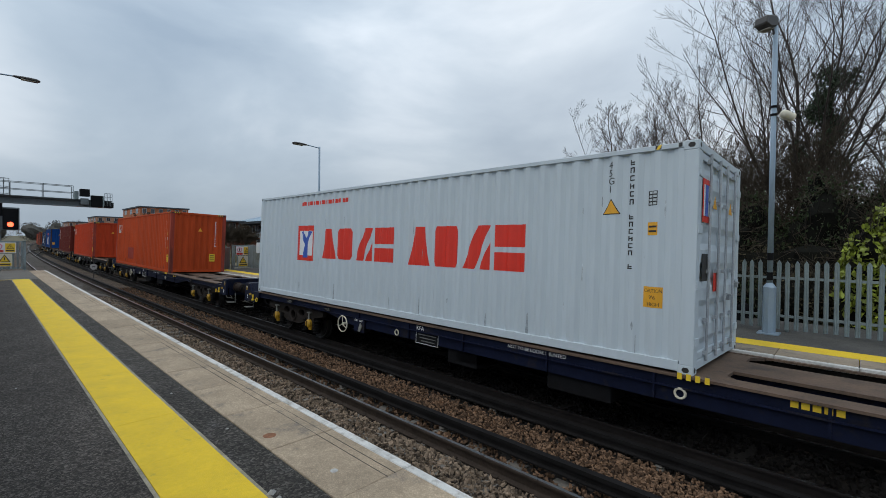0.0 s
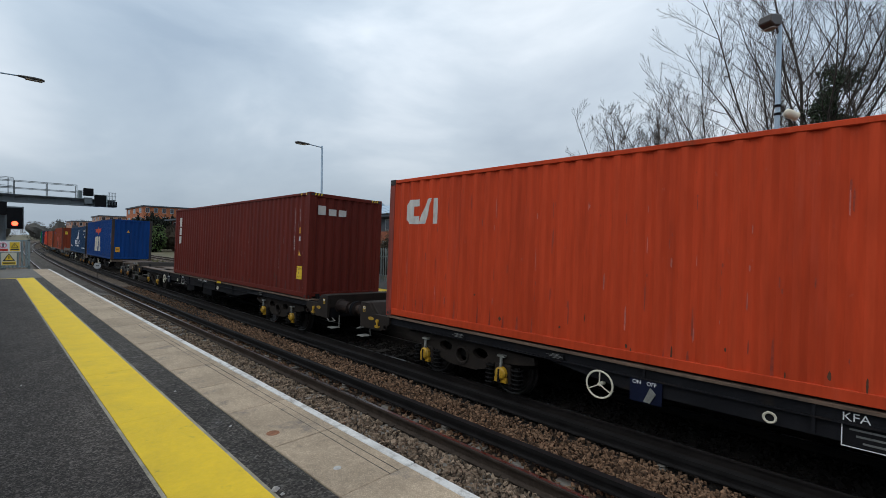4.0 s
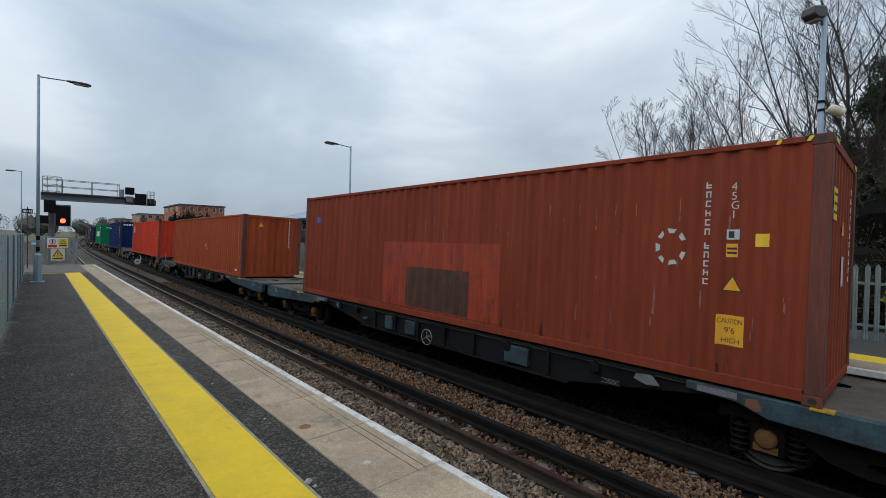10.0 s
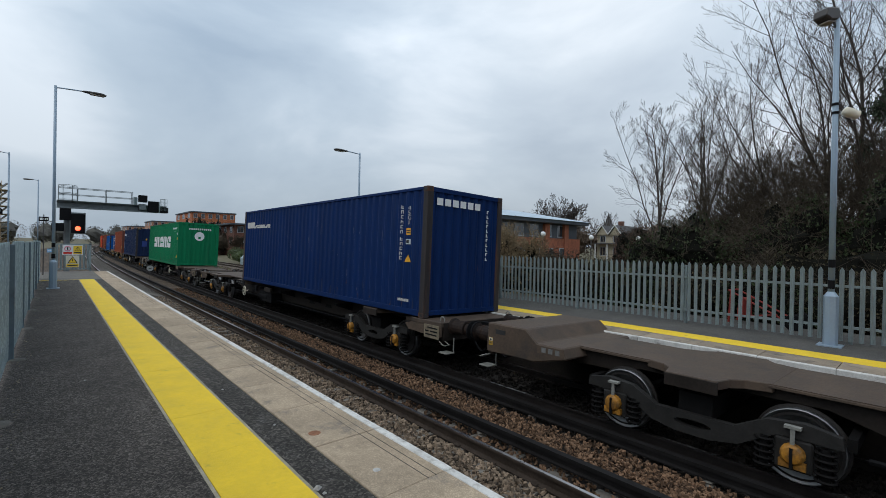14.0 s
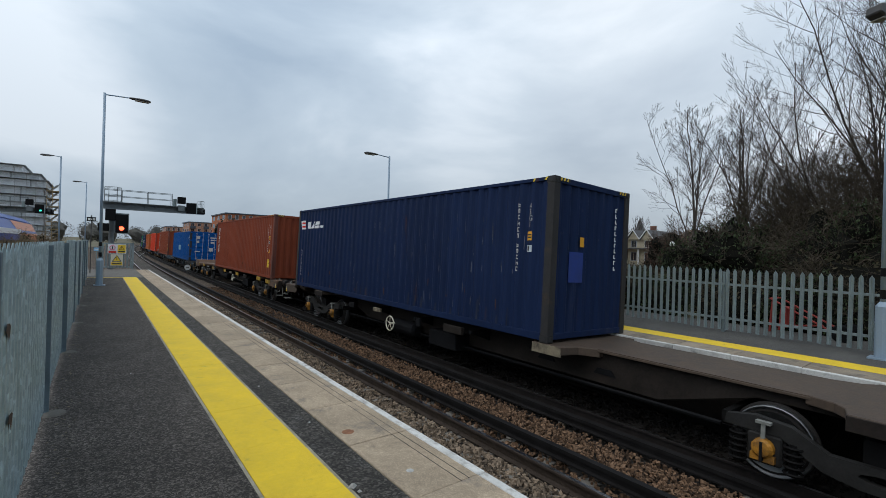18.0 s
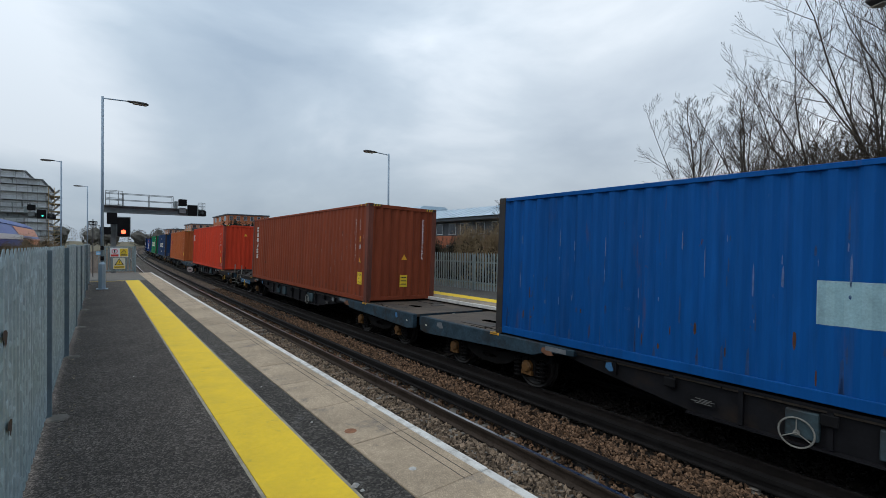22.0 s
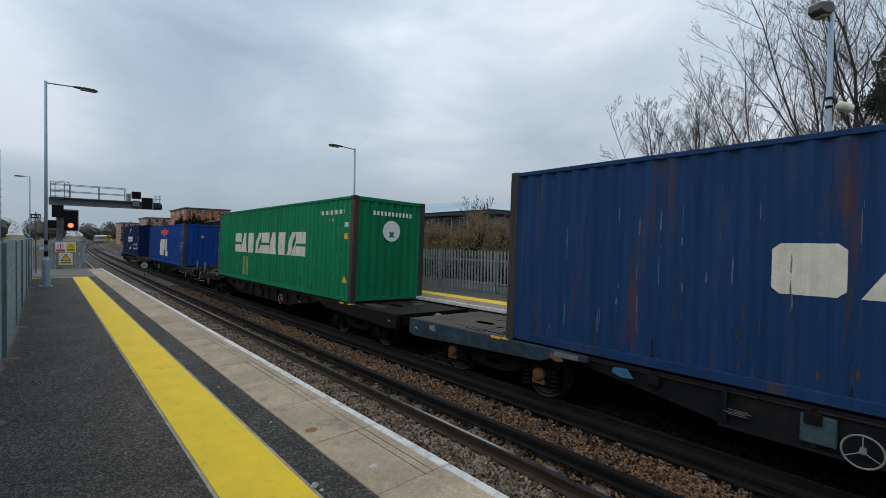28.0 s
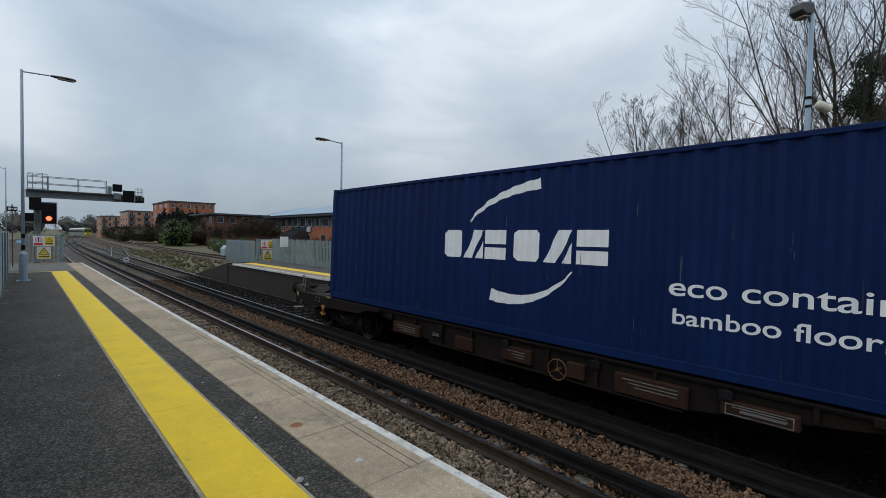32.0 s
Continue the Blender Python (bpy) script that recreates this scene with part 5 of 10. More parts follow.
AXLE_YELLOW = mat("axle_box_yellow", (0.50, 0.28, 0.015), 0.55, vary=0.25, scale=8, stain=(0.06, 0.04, 0.02), stain_amount=0.55, stain_scale=8)
WHEEL_STEEL = mat("wheel_steel", (0.015, 0.013, 0.012), 0.7, spec=0.2, vary=0.25, scale=5)
AXLE_DULL = mat("axle_box_grimy", (0.13, 0.058, 0.012), 0.7, vary=0.3, scale=8, stain=(0.03, 0.025, 0.02), stain_amount=0.4, stain_scale=8)
# rim copy for slotted and flat wagons, darkened in place of real shade
TREAD_SHADED = mat("shaded_wheel_tread", (0.035, 0.032, 0.03), 0.5, 0.6, vary=0.2)
TREAD = mat("wheel_tread", (0.22, 0.22, 0.22), 0.45, 1.0, vary=0.1)


def wheelset(r):
    """Two wheels on an axle, turned about x through the origin."""
    w = Mesh()
    for s in (-1, 1):
        w.turned([(0.09, 0.60), (0.16, 0.60), (0.17, 0.70), (r - 0.09, 0.72), (r - 0.07, 0.685), (r + 0.03, 0.685), (r + 0.03, 0.715), (r, 0.73), (r - 0.005, 0.815), (r - 0.07, 0.82), (r - 0.09, 0.76), (0.18, 0.75), (0.16, 0.83), (0.09, 0.83)], (0, 0, 0), (s, 0, 0), 28)
    w.tube((-0.6, 0, 0), (0.6, 0, 0), 0.085, 10)
    t = [Mesh(), Mesh()]
    for k, s in enumerate((-1, 1)):
        t[k].turned([(r + 0.002, 0.732), (r + 0.004, 0.74), (r + 0.0, 0.81), (r - 0.004, 0.814), (r - 0.012, 0.8225), (r - 0.016, 0.818)], (0, 0, 0), (s, 0, 0), 28)
    return w, t


def spring(m, x, y, z0, z1, r=0.085):
    n = 5
    for k in range(n):
        z = z0 + (k + 0.5) * (z1 - z0) / n
        m.ring((x, y, z), (0, 0, 1), r, 0.017, 12, 5)
    m.tube((x, y, z0), (x, y, z1), r * 0.55, 8)


def add_bogie(w, yc, kind, base, r):
    """A two-axle bogie centred at yc; the wheelsets are parts of the wagon."""
    h = base / 2
    steel = BOGIE_BROWN if kind == "slotted" else BOGIE_GREY if kind == "low" else BOGIE
    for s in (-1, 1):
        x0, x1 = (0.90, 0.98) if kind == "flat" else (1.00, 1.10)
        xa, xb = (x0, x1) if s > 0 else (-x1, -x0)
        if kind == "slotted":
            o = [(-h - 0.62, 0.66), (-h - 0.60, 0.78), (-h + 0.1, 0.80), (-0.55, 0.84), (0.55, 0.84), (h - 0.1, 0.80), (h + 0.60, 0.78), (h + 0.62, 0.66), (h + 0.30, 0.60), (h - 0.12, 0.58), (h - 0.40, 0.40), (0.30, 0.34), (-0.30, 0.34), (-h + 0.40, 0.40), (-h + 0.12, 0.58), (-h - 0.30, 0.60)]
            sf = solid_plate([(y + yc, z) for y, z in o], [(yc, 0.55, 0.13, 0.13), (yc - 0.42, 0.65, 0.17, 0.09), (yc + 0.42, 0.65, 0.17, 0.09)], xa, xb)
        else:
            o = [(-h - 0.42, 0.58), (-h - 0.40, 0.70), (-h - 0.1, 0.76), (-h + 0.25, 0.72), (-0.45, 0.54), (0.45, 0.54), (h - 0.25, 0.72), (h + 0.1, 0.76), (h + 0.40, 0.70), (h + 0.42, 0.58), (h - 0.15, 0.58), (0.50, 0.34), (0.2, 0.28), (-0.2, 0.28), (-0.50, 0.34), (-h + 0.15, 0.58)]
            sf = solid_plate([(y + yc, z) for y, z in o], [(yc, 0.42, 0.22, 0.05)], xa, xb)
        f = part("bogie_side", sf, steel, w, "cast bogie side frame")
        if kind == "slotted":
            part("boss_ring", Mesh().ring((s * (x1 + 0.005), yc, 0.55), (1, 0, 0), 0.145, 0.028, 18, 6), steel, f, "cast ring round the middle hole")
        for e in (-1, 1):
            ya = yc + e * h
            box = Mesh()
            xo = s * x1
            box.turned([(0.105, 0), (0.115, 0.02), (0.11, 0.08), (0.085, 0.11), (0.04, 0.12)], (xo, ya, r), (s, 0, 0), 14)
            box.box(min(xo, xo + s * 0.07), max(xo, xo + s * 0.07), ya - 0.12, ya + 0.12, r - 0.15, r - 0.07)
            ab = part("axle_box", box, BLACK if w.get("dark_bogie") else AXLE_DULL if kind == "flat" else AXLE_ORANGE if kind == "low" else AXLE_YELLOW, f, "dull grimy axle box cover" if kind == "flat" else "orange axle box cover" if kind == "low" else "yellow axle box cover")
            bolt = Mesh().box(xo + s * 0.04 if s > 0 else xo - 0.07, xo + 0.07 if s > 0 else xo - 0.04, ya - 0.02, ya + 0.02, r + 0.10, r + 0.30)
            bolt.box(min(xo, xo + s * 0.08), max(xo, xo + s * 0.08), ya - 0.075, ya + 0.075, r + 0.275, r + 0.305)
            if kind != "flat":
                part("strap", Mesh().box(min(xo, xo + s * 0.128), max(xo, xo + s * 0.128), ya - 0.014, ya + 0.014, r - 0.14, r + 0.08), BLACK, ab, "dark centre strap")
            part("clamp", bolt, BOGIE if kind == "flat" else PALE_STEEL, ab)
            part("axle_housing", Mesh().box(min(s * (x1 - 0.04), s * (x1 + 0.015)), max(s * (x1 - 0.04), s * (x1 + 0.015)), ya - 0.17, ya + 0.17, r - 0.19, r + 0.15), steel, f, "dark axle box housing", bevel=0.02)
            for d in (-0.27, 0.27):
                sp = Mesh()
                spring(sp, s * (x1 - 0.03), ya + d, r - 0.24, r + 0.12)
                part("spring", sp, BOGIE, f)
    part("bolster", Mesh().box(-1.0, 1.0, yc - 0.2, yc + 0.2, 0.5, 0.78), BOGIE, w)
    for e in (-1, 1):
        ye = yc + e * (h + 0.46)
        part("end_bar", Mesh().box(-0.95, 0.95, ye - 0.04, ye + 0.04, 0.55, 0.68), BOGIE, w)
    wm, tm = WHEELS[kind]
    for e in (-1, 1):
        ws = part("wheelset", wm, WHEEL_STEEL, w, at=pose(0, yc + e * h, r))
        for q in tm:
            part("wheel_tread", q, TREAD if kind == "low" else TREAD_SHADED, ws, "bright worn wheel rim")


WHEELS = {}
for kind, rad in (("slotted", 0.42), ("low", 0.42), ("flat", 0.42)):
    a_mesh, t_mesh = wheelset(rad)
    WHEELS[kind] = (a_mesh.data("wheelset", smooth=False), [q.data("wheel_tread", smooth=True) for q in t_mesh])


def hand_wheel(w, y, material, x=-1.30, z=0.70, spokes=5, rim=0.014, r=0.185):
    m = Mesh().ring((x, y, z), (1, 0, 0), r, rim, 24, 6)
    for k in range(spokes):
        a = math.pi / 2 + k * 2 * math.pi / spokes
        m.tube((x, y, z), (x, y + r * math.cos(a), z + r * math.sin(a)), rim * 0.65, 5)
    m.tube((x, y, z), (x + 0.14, y, z), 0.03, 8)
    part("brake_wheel", m, material, w, "pale brake hand wheel")


BUFFER = mat("buffer_steel", (0.018, 0.012, 0.010), 0.65, vary=0.35, scale=4, spec=0.2, stain=(0.055, 0.030, 0.020), stain_amount=0.4, stain_scale=5)


def buffers(w, y, d, reach=0.6, hoop=False):
    """Buffers, coupling, hoses, step and handles at a wagon end; d is the way out of the wagon."""
    for s in (-1, 1):
        x, z = s * 0.87, 0.95
        b = part("buffer", Mesh().turned([(0.175, 0), (0.175, 0.04), (0.145, 0.06), (0.145, reach * 0.60), (0.155, reach * 0.61), (0.155, reach * 0.66), (0.13, reach * 0.67)], (x, y, z), (0, d, 0), 16), BUFFER, w, "thick tubular steel buffer", smooth=False)
        part("plunger", Mesh().turned([(0.112, reach * 0.60), (0.112, reach - 0.07), (0.17, reach - 0.05)], (x, y, z), (0, d, 0), 16), BUFFER, b)
        part("buffer_head", Mesh().turned([(0.10, reach - 0.06), (0.19, reach - 0.045), (0.195, reach - 0.015), (0.10, reach - 0.001)], (x, y, z), (0, d, 0), 20), BLACK, b, "dark round buffer face")
    hk = Mesh().box(-0.06, 0.06, min(y, y + d * reach * 0.6), max(y, y + d * reach * 0.6), 0.86, 1.0)
    hk.ring((0, y + d * reach * 0.7, 0.82), (1, 0, 0), 0.10, 0.022, 12, 5)
    part("coupling", hk, BLACK, w, "hook and screw coupling")
    for x in (-0.35, 0.42):
        hose = Mesh()
        prev = Vector((x, y, 0.80))
        for k in range(1, 7):
            a = k / 6
            cur = Vector((x + 0.04 * math.sin(a * 3), y + d * reach * a, 0.80 - 0.38 * math.sin(a * math.pi)))
            hose.tube(prev, cur, 0.022, 6)
            prev = cur
        part("hose", hose, BLACK, w)
    ys = y + d * 0.05
    st = part("step", Mesh().box(-1.22, -0.98, ys - 0.12, ys + 0.12, 0.42, 0.44), PALE_STEEL, w, "small pale metal foot step", bevel=0.004)
    part("step_bracket", Mesh().tube((-1.0, ys - 0.1, 0.44), (-1.0, ys - 0.1, 0.74), 0.014, 5), PALE_STEEL, st)
    part("handle", Mesh().tube((-1.24, y - d * 0.03, 0.66), (-1.26, y + d * 0.12, 0.60), 0.011, 6).tube((-1.26, y + d * 0.12, 0.60), (-1.10, y + d * 0.12, 0.60), 0.011, 6).tube((-1.10, y + d * 0.12, 0.60), (-1.10, y - d * 0.03, 0.66), 0.011, 6), PALE_STEEL, w, "bent pale grab handle")
    for x in (-1.06, 1.06):
        base, top = (0.94, 1.42) if hoop else (1.0, 1.14)
        yh = y - d * 0.16
        r = 0.066
        m = Mesh().tube((x, yh - r, base), (x, yh - r, top - r), 0.013, 6).tube((x, yh + r, base), (x, yh + r, top - r), 0.013, 6)
        prev = (x, yh - r, top - r)
        for k in range(1, 7):
            a = math.pi - k * math.pi / 6
            cur = (x, yh + r * math.cos(a), top - r + r * math.sin(a))
            m.tube(prev, cur, 0.013, 6)
            prev = cur
        part("hoop", m, PALE_STEEL, w, "bent pale hand hoop")


PANEL_INK = mat("grimy_white_lettering", (0.13, 0.13, 0.125), 0.8, vary=0.4, scale=9)


def data_plates(w, y_list, z=0.88, x=-1.262):
    for k, y in enumerate(y_list):
        pl = part("data_panel", Mesh().box(x - 0.004, x, y - 0.15, y + 0.15, z - 0.045, z + 0.045), BLACK, w, "black panel with pale lettering bars")
        for r in range(4):
            part("text_bar", Mesh().box(x - 0.0075, x - 0.004, y - 0.14 + 0.03 * ((r * 5 + k) % 3), y + 0.14 - 0.05 * ((r * 7 + k) % 3), z + 0.024 - r * 0.018, z + 0.031 - r * 0.018), PANEL_INK, pl)


RUST_BOX = mat("rusty_box", (0.030, 0.014, 0.009), 0.8, spec=0.15, vary=0.35, scale=4, stain=(0.012, 0.009, 0.008), stain_amount=0.4, stain_scale=2)
RUST_DECK = mat("black_brown_deck", (0.013, 0.011, 0.0095), 0.75, spec=0.2, vary=0.35, scale=2.5, bump=0.3, bump_scale=25, stain=(0.030, 0.018, 0.012), stain_amount=0.35, stain_scale=1.6)
WORN_PAD = mat("worn_deck_pad", (0.040, 0.034, 0.029), 0.7, vary=0.3, scale=5, bump=0.2, bump_scale=40)
TEAL_DECK = mat("dusty_deck", (0.098, 0.080, 0.062), 0.85, vary=0.25, scale=2.5, bump=0.3, bump_scale=25, stain=(0.045, 0.036, 0.028), stain_amount=0.4, stain_scale=1.4)
TAN_DECK = mat("tan_deck", (0.105, 0.058, 0.034), 0.8, vary=0.25, scale=2.5, bump=0.3, bump_scale=25, stain=(0.045, 0.030, 0.020), stain_amount=0.4, stain_scale=1.4)
CREAM_WORN = mat("worn_cream_plate", (0.20, 0.165, 0.11), 0.8, vary=0.3, scale=6, stain=(0.05, 0.035, 0.025), stain_amount=0.45, stain_scale=5)
YELLOW_WORN = mat("worn_yellow_panel", (0.40, 0.235, 0.015), 0.7, vary=0.25, scale=7, stain=(0.035, 0.026, 0.018), stain_amount=0.55, stain_scale=5)
MARK_RED_W = mat("red_side_label", (0.45, 0.03, 0.02), 0.6, vary=0.1)
STICKER_WORN = mat("worn_pale_lettering", (0.30, 0.33, 0.34), 0.7, vary=0.35, scale=9)
BLUE_PANEL = mat("worn_blue_panel", (0.020, 0.105, 0.215), 0.7, spec=0.2, vary=0.4, scale=3, stain=(0.028, 0.03, 0.030), stain_amount=0.5, stain_scale=1.5)


def lettering_on_side(parent, body, size, x, y, z, material, label="small white lettering"):
    q = part("lettering", text_mesh(body, size), material, parent, label)
    q.matrix_basis = Matrix(((0, 0, -1, x), (-1, 0, 0, y), (0, 1, 0, z), (0, 0, 0, 1)))
    return q


def tow_hook(w, y, z, material=None, s=1.0):
    """An anchor-shaped lashing hook hung on the side beam."""
    m = Mesh().prism([(y - 0.10 * s, z - 0.10 * s), (y - 0.055 * s, z - 0.135 * s), (y + 0.055 * s, z - 0.135 * s), (y + 0.10 * s, z - 0.10 * s), (y + 0.085 * s, z - 0.07 * s), (y + 0.03 * s, z - 0.09 * s),
                      (y + 0.022 * s, z - 0.02 * s), (y + 0.06 * s, z + 0.05 * s), (y + 0.05 * s, z + 0.09 * s), (y - 0.05 * s, z + 0.09 * s), (y - 0.06 * s, z + 0.05 * s), (y - 0.022 * s, z - 0.02 * s), (y - 0.03 * s, z - 0.09 * s), (y - 0.085 * s, z - 0.07 * s)], 0, -1.292, -1.262)
    part("tow_hook", m, material or YELLOW_LABEL, w, "yellow painted rope hook")


def warning_sticker(w, y, z, x=-1.262, h=0.2, half=0.07):
    lb = part("warning_label", Mesh().box(x - 0.004, x, y - half, y + half, z - h / 2, z + h / 2), YELLOW_WORN if h < 0.15 else YELLOW_LABEL, w, "small yellow and white warning label")
    part("label_top", Mesh().box(x - 0.007, x - 0.004, y - half + 0.005, y + half - 0.005, z + 0.01, z + h / 2 - 0.008), CREAM, lb)
    part("warning_triangle", Mesh().prism([(y - half * 0.6, z + 0.018), (y + half * 0.6, z + 0.018), (y, z + h / 2 - 0.014)], 0, x - 0.010, x - 0.007), INK, lb)
    part("text_bar", Mesh().box(x - 0.007, x - 0.004, y - half * 0.7, y + half * 0.7, z - h * 0.28, z - h * 0.20), INK, lb)


def slotted_body(w, length, side, dk, z):
    for s in (-1, 1):
        xa, xb = sorted((s * 1.06, s * 1.25))
        web = [(0.9, z), (length - 0.9, z), (length - 0.9, z - 0.17), (length - 4.6, z - 0.17), (length - 5.9, z - 0.36), (5.9, z - 0.36), (4.6, z - 0.17), (0.9, z - 0.17)]
        part("sole_bar", Mesh().prism(web, 0, xa + 0.05, xb - 0.05), side, w, "steel side beam")
        part("flange", Mesh().box(xa, xb, 0.9, length - 0.9, z - 0.025, z), side, w, bevel=0.004)
        part("lip", Mesh().box(xa, xb, 1.1, length - 1.1, z - 0.172, z - 0.158), side, w)
        for y in (6.2, 7.9, length / 2 - 0.8, length / 2 + 0.9, length - 7.9, length - 6.2):
            part("web_rib", Mesh().box(min(s * 1.10, s * 1.235), max(s * 1.10, s * 1.235), y, y + 0.03, z - 0.35, z - 0.03), side, w)
    part("spine", Mesh().box(-0.30, 0.30, 0.0, length, z - 0.34, z - 0.055), side, w)
    y = 0.9
    while y < length - 1.0:
        y2 = min(length - 0.9, y + 3.36)
        part("deck_plate", Mesh().box(-0.42, 0.42, y + 0.002, y2 - 0.002, z - 0.05, z - 0.006), dk, w, "brown worn deck plate", bevel=0.004)
        y = y2
    slots = [(1.1, 2.75), (3.23, 4.85), (5.35, 7.2), (7.8, 9.6), (length - 9.4, length - 7.7), (length - 7.2, length - 5.35), (length - 4.85, length - 3.23), (length - 2.75, length - 1.1)]
    for s in (-1, 1):
        xa, xb = sorted((s * 0.92, s * 1.252))
        part("deck_strip", Mesh().box(xa, xb, 0.9, length - 0.9, z - 0.03, z + 0.002), dk, w, "brown worn deck edge")
        y = 0.9
        for a, b in slots + [(length - 0.9, length)]:
            if a > y:
                xa, xb = sorted((s * 0.422, s * 0.918))
                part("cross_plate", Mesh().box(xa, xb, y, a, z - 0.05, z - 0.0065), dk, w)
            for q, e in ((a, 1), (b, -1)):
                if 1.0 < q < length - 1.0:
                    part("slot_corner", Mesh().prism([(s * 0.918, q - 0.002 * e), (s * 0.918, q + 0.16 * e), (s * 0.76, q - 0.002 * e)], 2, z - 0.05, z - 0.0068), dk, w)
            y = b
    end_steel = side if side is SIDE_NAVY else SIDE_BROWN
    # each end: sunken floor, upright side plates and a raised sloping buffer box
    for y0, e in ((0.0, 1), (length, -1)):
        f = lambda q: y0 + e * q
        ya, yb = sorted((f(0.0), f(0.92)))
        part("end_floor", Mesh().box(-1.10, 1.10, ya, yb, z - 0.19, z - 0.10), side, w)
        for s in (-1, 1):
            xa, xb = sorted((s * 1.19, s * 1.262))
            o = [(f(-0.05), z - 0.36), (f(-0.05), z + 0.20), (f(0.26), z + 0.20), (f(0.46), z - 0.02), (f(0.98), z - 0.02), (f(0.98), z - 0.19), (f(0.72), z - 0.36)]
            part("end_plate", Mesh().prism(o, 0, xa, xb), end_steel, w, "steel end side plate", bevel=0.006)
        ya, yb = sorted((f(-0.04), f(0.30)))
        part("buffer_box", Mesh().prism([(f(-0.04), z - 0.12), (f(-0.04), z + 0.21), (f(0.28), z + 0.21), (f(0.62), z - 0.11)], 0, -1.188, 1.188), end_steel, w, "raised sloping box behind the buffers", bevel=0.012)
        warning_sticker(w, f(0.10), z + 0.05, x=-1.263, h=0.13, half=0.045)
        oval = Mesh().prism([(f(0.36) + 0.10 * math.cos(k * 0.5236), z - 0.13 + 0.04 * math.sin(k * 0.5236)) for k in range(12)], 0, -1.268, -1.263)
        part("maker_plate", oval, YELLOW_WORN, w, "yellow oval plate")
        tow_hook(w, f(0.60), z - 0.20, AXLE_YELLOW if side is not SIDE_NAVY else None, s=0.8)
        part("lashing_ring", Mesh().ring((-1.28, f(0.88), z - 0.26), (1, 0, 0), 0.055, 0.014, 14, 6), BUFFER if side is not SIDE_NAVY else YELLOW_LABEL, w, "round lashing ring")
        if side is SIDE_NAVY:
            part("arrow_mark", Mesh().prism([(f(0.16) - 0.03, z - 0.22), (f(0.16) + 0.03, z - 0.22), (f(0.16), z - 0.15)], 0, -1.266, -1.263), WHITE_PAINT, w)
            part("arrow_mark", Mesh().box(-1.266, -1.263, f(0.16) - 0.025, f(0.16) + 0.025, z - 0.27, z - 0.235), WHITE_PAINT, w)
        for s in (-0.9, 0.9):
            part("end_stop", Mesh().prism([(f(1.02), z), (f(1.18), z), (f(1.10), z + 0.13), (f(1.04), z + 0.13)], 0, s - 0.05, s + 0.05), BLACK, w, "small upright container stop", bevel=0.008)
    for k, (y, dy, z0) in enumerate(((8.5, 1.0, 0.40), (10.9, 0.7, 0.38), (length - 9.6, 0.5, 0.44))):
        part("equipment_box", Mesh().box(-1.14, -0.6, y, y + dy, z0, 0.80), BLACK, w, bevel=0.02)
    part("brake_rod", Mesh().tube((-0.5, 5, 0.5), (-0.5, length - 5, 0.5), 0.03, 6).tube((0.5, 5, 0.55), (0.5, length - 5, 0.55), 0.03, 6), BLACK, w)
    part("air_tank", Mesh().turned([(0.1, 0), (0.2, 0.05), (0.2, 1.05), (0.1, 1.1)], (0.2, 9.6, 0.55), (0, 1, 0), 12), BLACK, w)
    data_plates(w, (3.9, length - 2.95, length - 4.9), z=z - 0.10, x=-1.253)
    hand_wheel(w, length - 5.62, CREAM, x=-1.28, z=0.67, spokes=3)
    yl = length - 6.22
    lever = part("brake_panel", Mesh().box(-1.24, -1.22, yl - 0.20, yl + 0.20, 0.56, 0.86), SIDE_NAVY, w, "navy brake lever panel")
    lettering_on_side(lever, "ON", 0.07, -1.243, yl + 0.17, 0.79, WHITE_PAINT)
    lettering_on_side(lever, "OFF", 0.07, -1.243, yl - 0.01, 0.79, WHITE_PAINT)
    part("brake_lever", Mesh().prism([(yl + 0.02, 0.58), (yl - 0.06, 0.57), (yl - 0.13, 0.70), (yl - 0.06, 0.77)], 0, -1.26, -1.242), PALE_STEEL, lever, "pale pointed lever")
    lettering_on_side(w, "NOT TO BE LOOSE SHUNTED", 0.078, -1.208, length - 10.3, z - 0.11, WHITE_PAINT)
    info = part("data_panel", Mesh().box(-1.212, -1.206, length - 8.72, length - 8.10, 0.63, 0.86), BLACK, w, "black panel with white rim and lettering bars")
    part("panel_rim", Mesh().box(-1.2145, -1.212, length - 8.72, length - 8.10, 0.63, 0.64).box(-1.2145, -1.212, length - 8.72, length - 8.10, 0.85, 0.86).box(-1.2145, -1.212, length - 8.72, length - 8.71, 0.64, 0.85).box(-1.2145, -1.212, length - 8.11, length - 8.10, 0.64, 0.85), WHITE_PAINT, info)
    for k in range(3):
        part("text_bar", Mesh().box(-1.2145, -1.212, length - 8.66 + 0.02 * k, length - 8.16 - 0.05 * k, 0.80 - 0.06 * k, 0.82 - 0.06 * k), PANEL_INK, info)
    lettering_on_side(w, "KFA", 0.12, -1.208, length - 8.10, 0.885, WHITE_PAINT)
    part("lashing_ring", Mesh().ring((-1.22, length - 7.52, 0.74), (1, 0, 0), 0.055, 0.014, 12, 5), CREAM, w)
    part("lashing_ring", Mesh().ring((-1.24, 7.6, 0.80), (1, 0, 0), 0.06, 0.016, 12, 5), CREAM, w)
    if side is SIDE_NAVY:
        for k in range(5):
            part("yellow_mark", Mesh().box(-1.2055, -1.2015, 6.1 + k * 0.092, 6.1 + k * 0.092 + 0.068, z - 0.115, z - 0.045), YELLOW_LABEL, w, "small yellow painted mark")
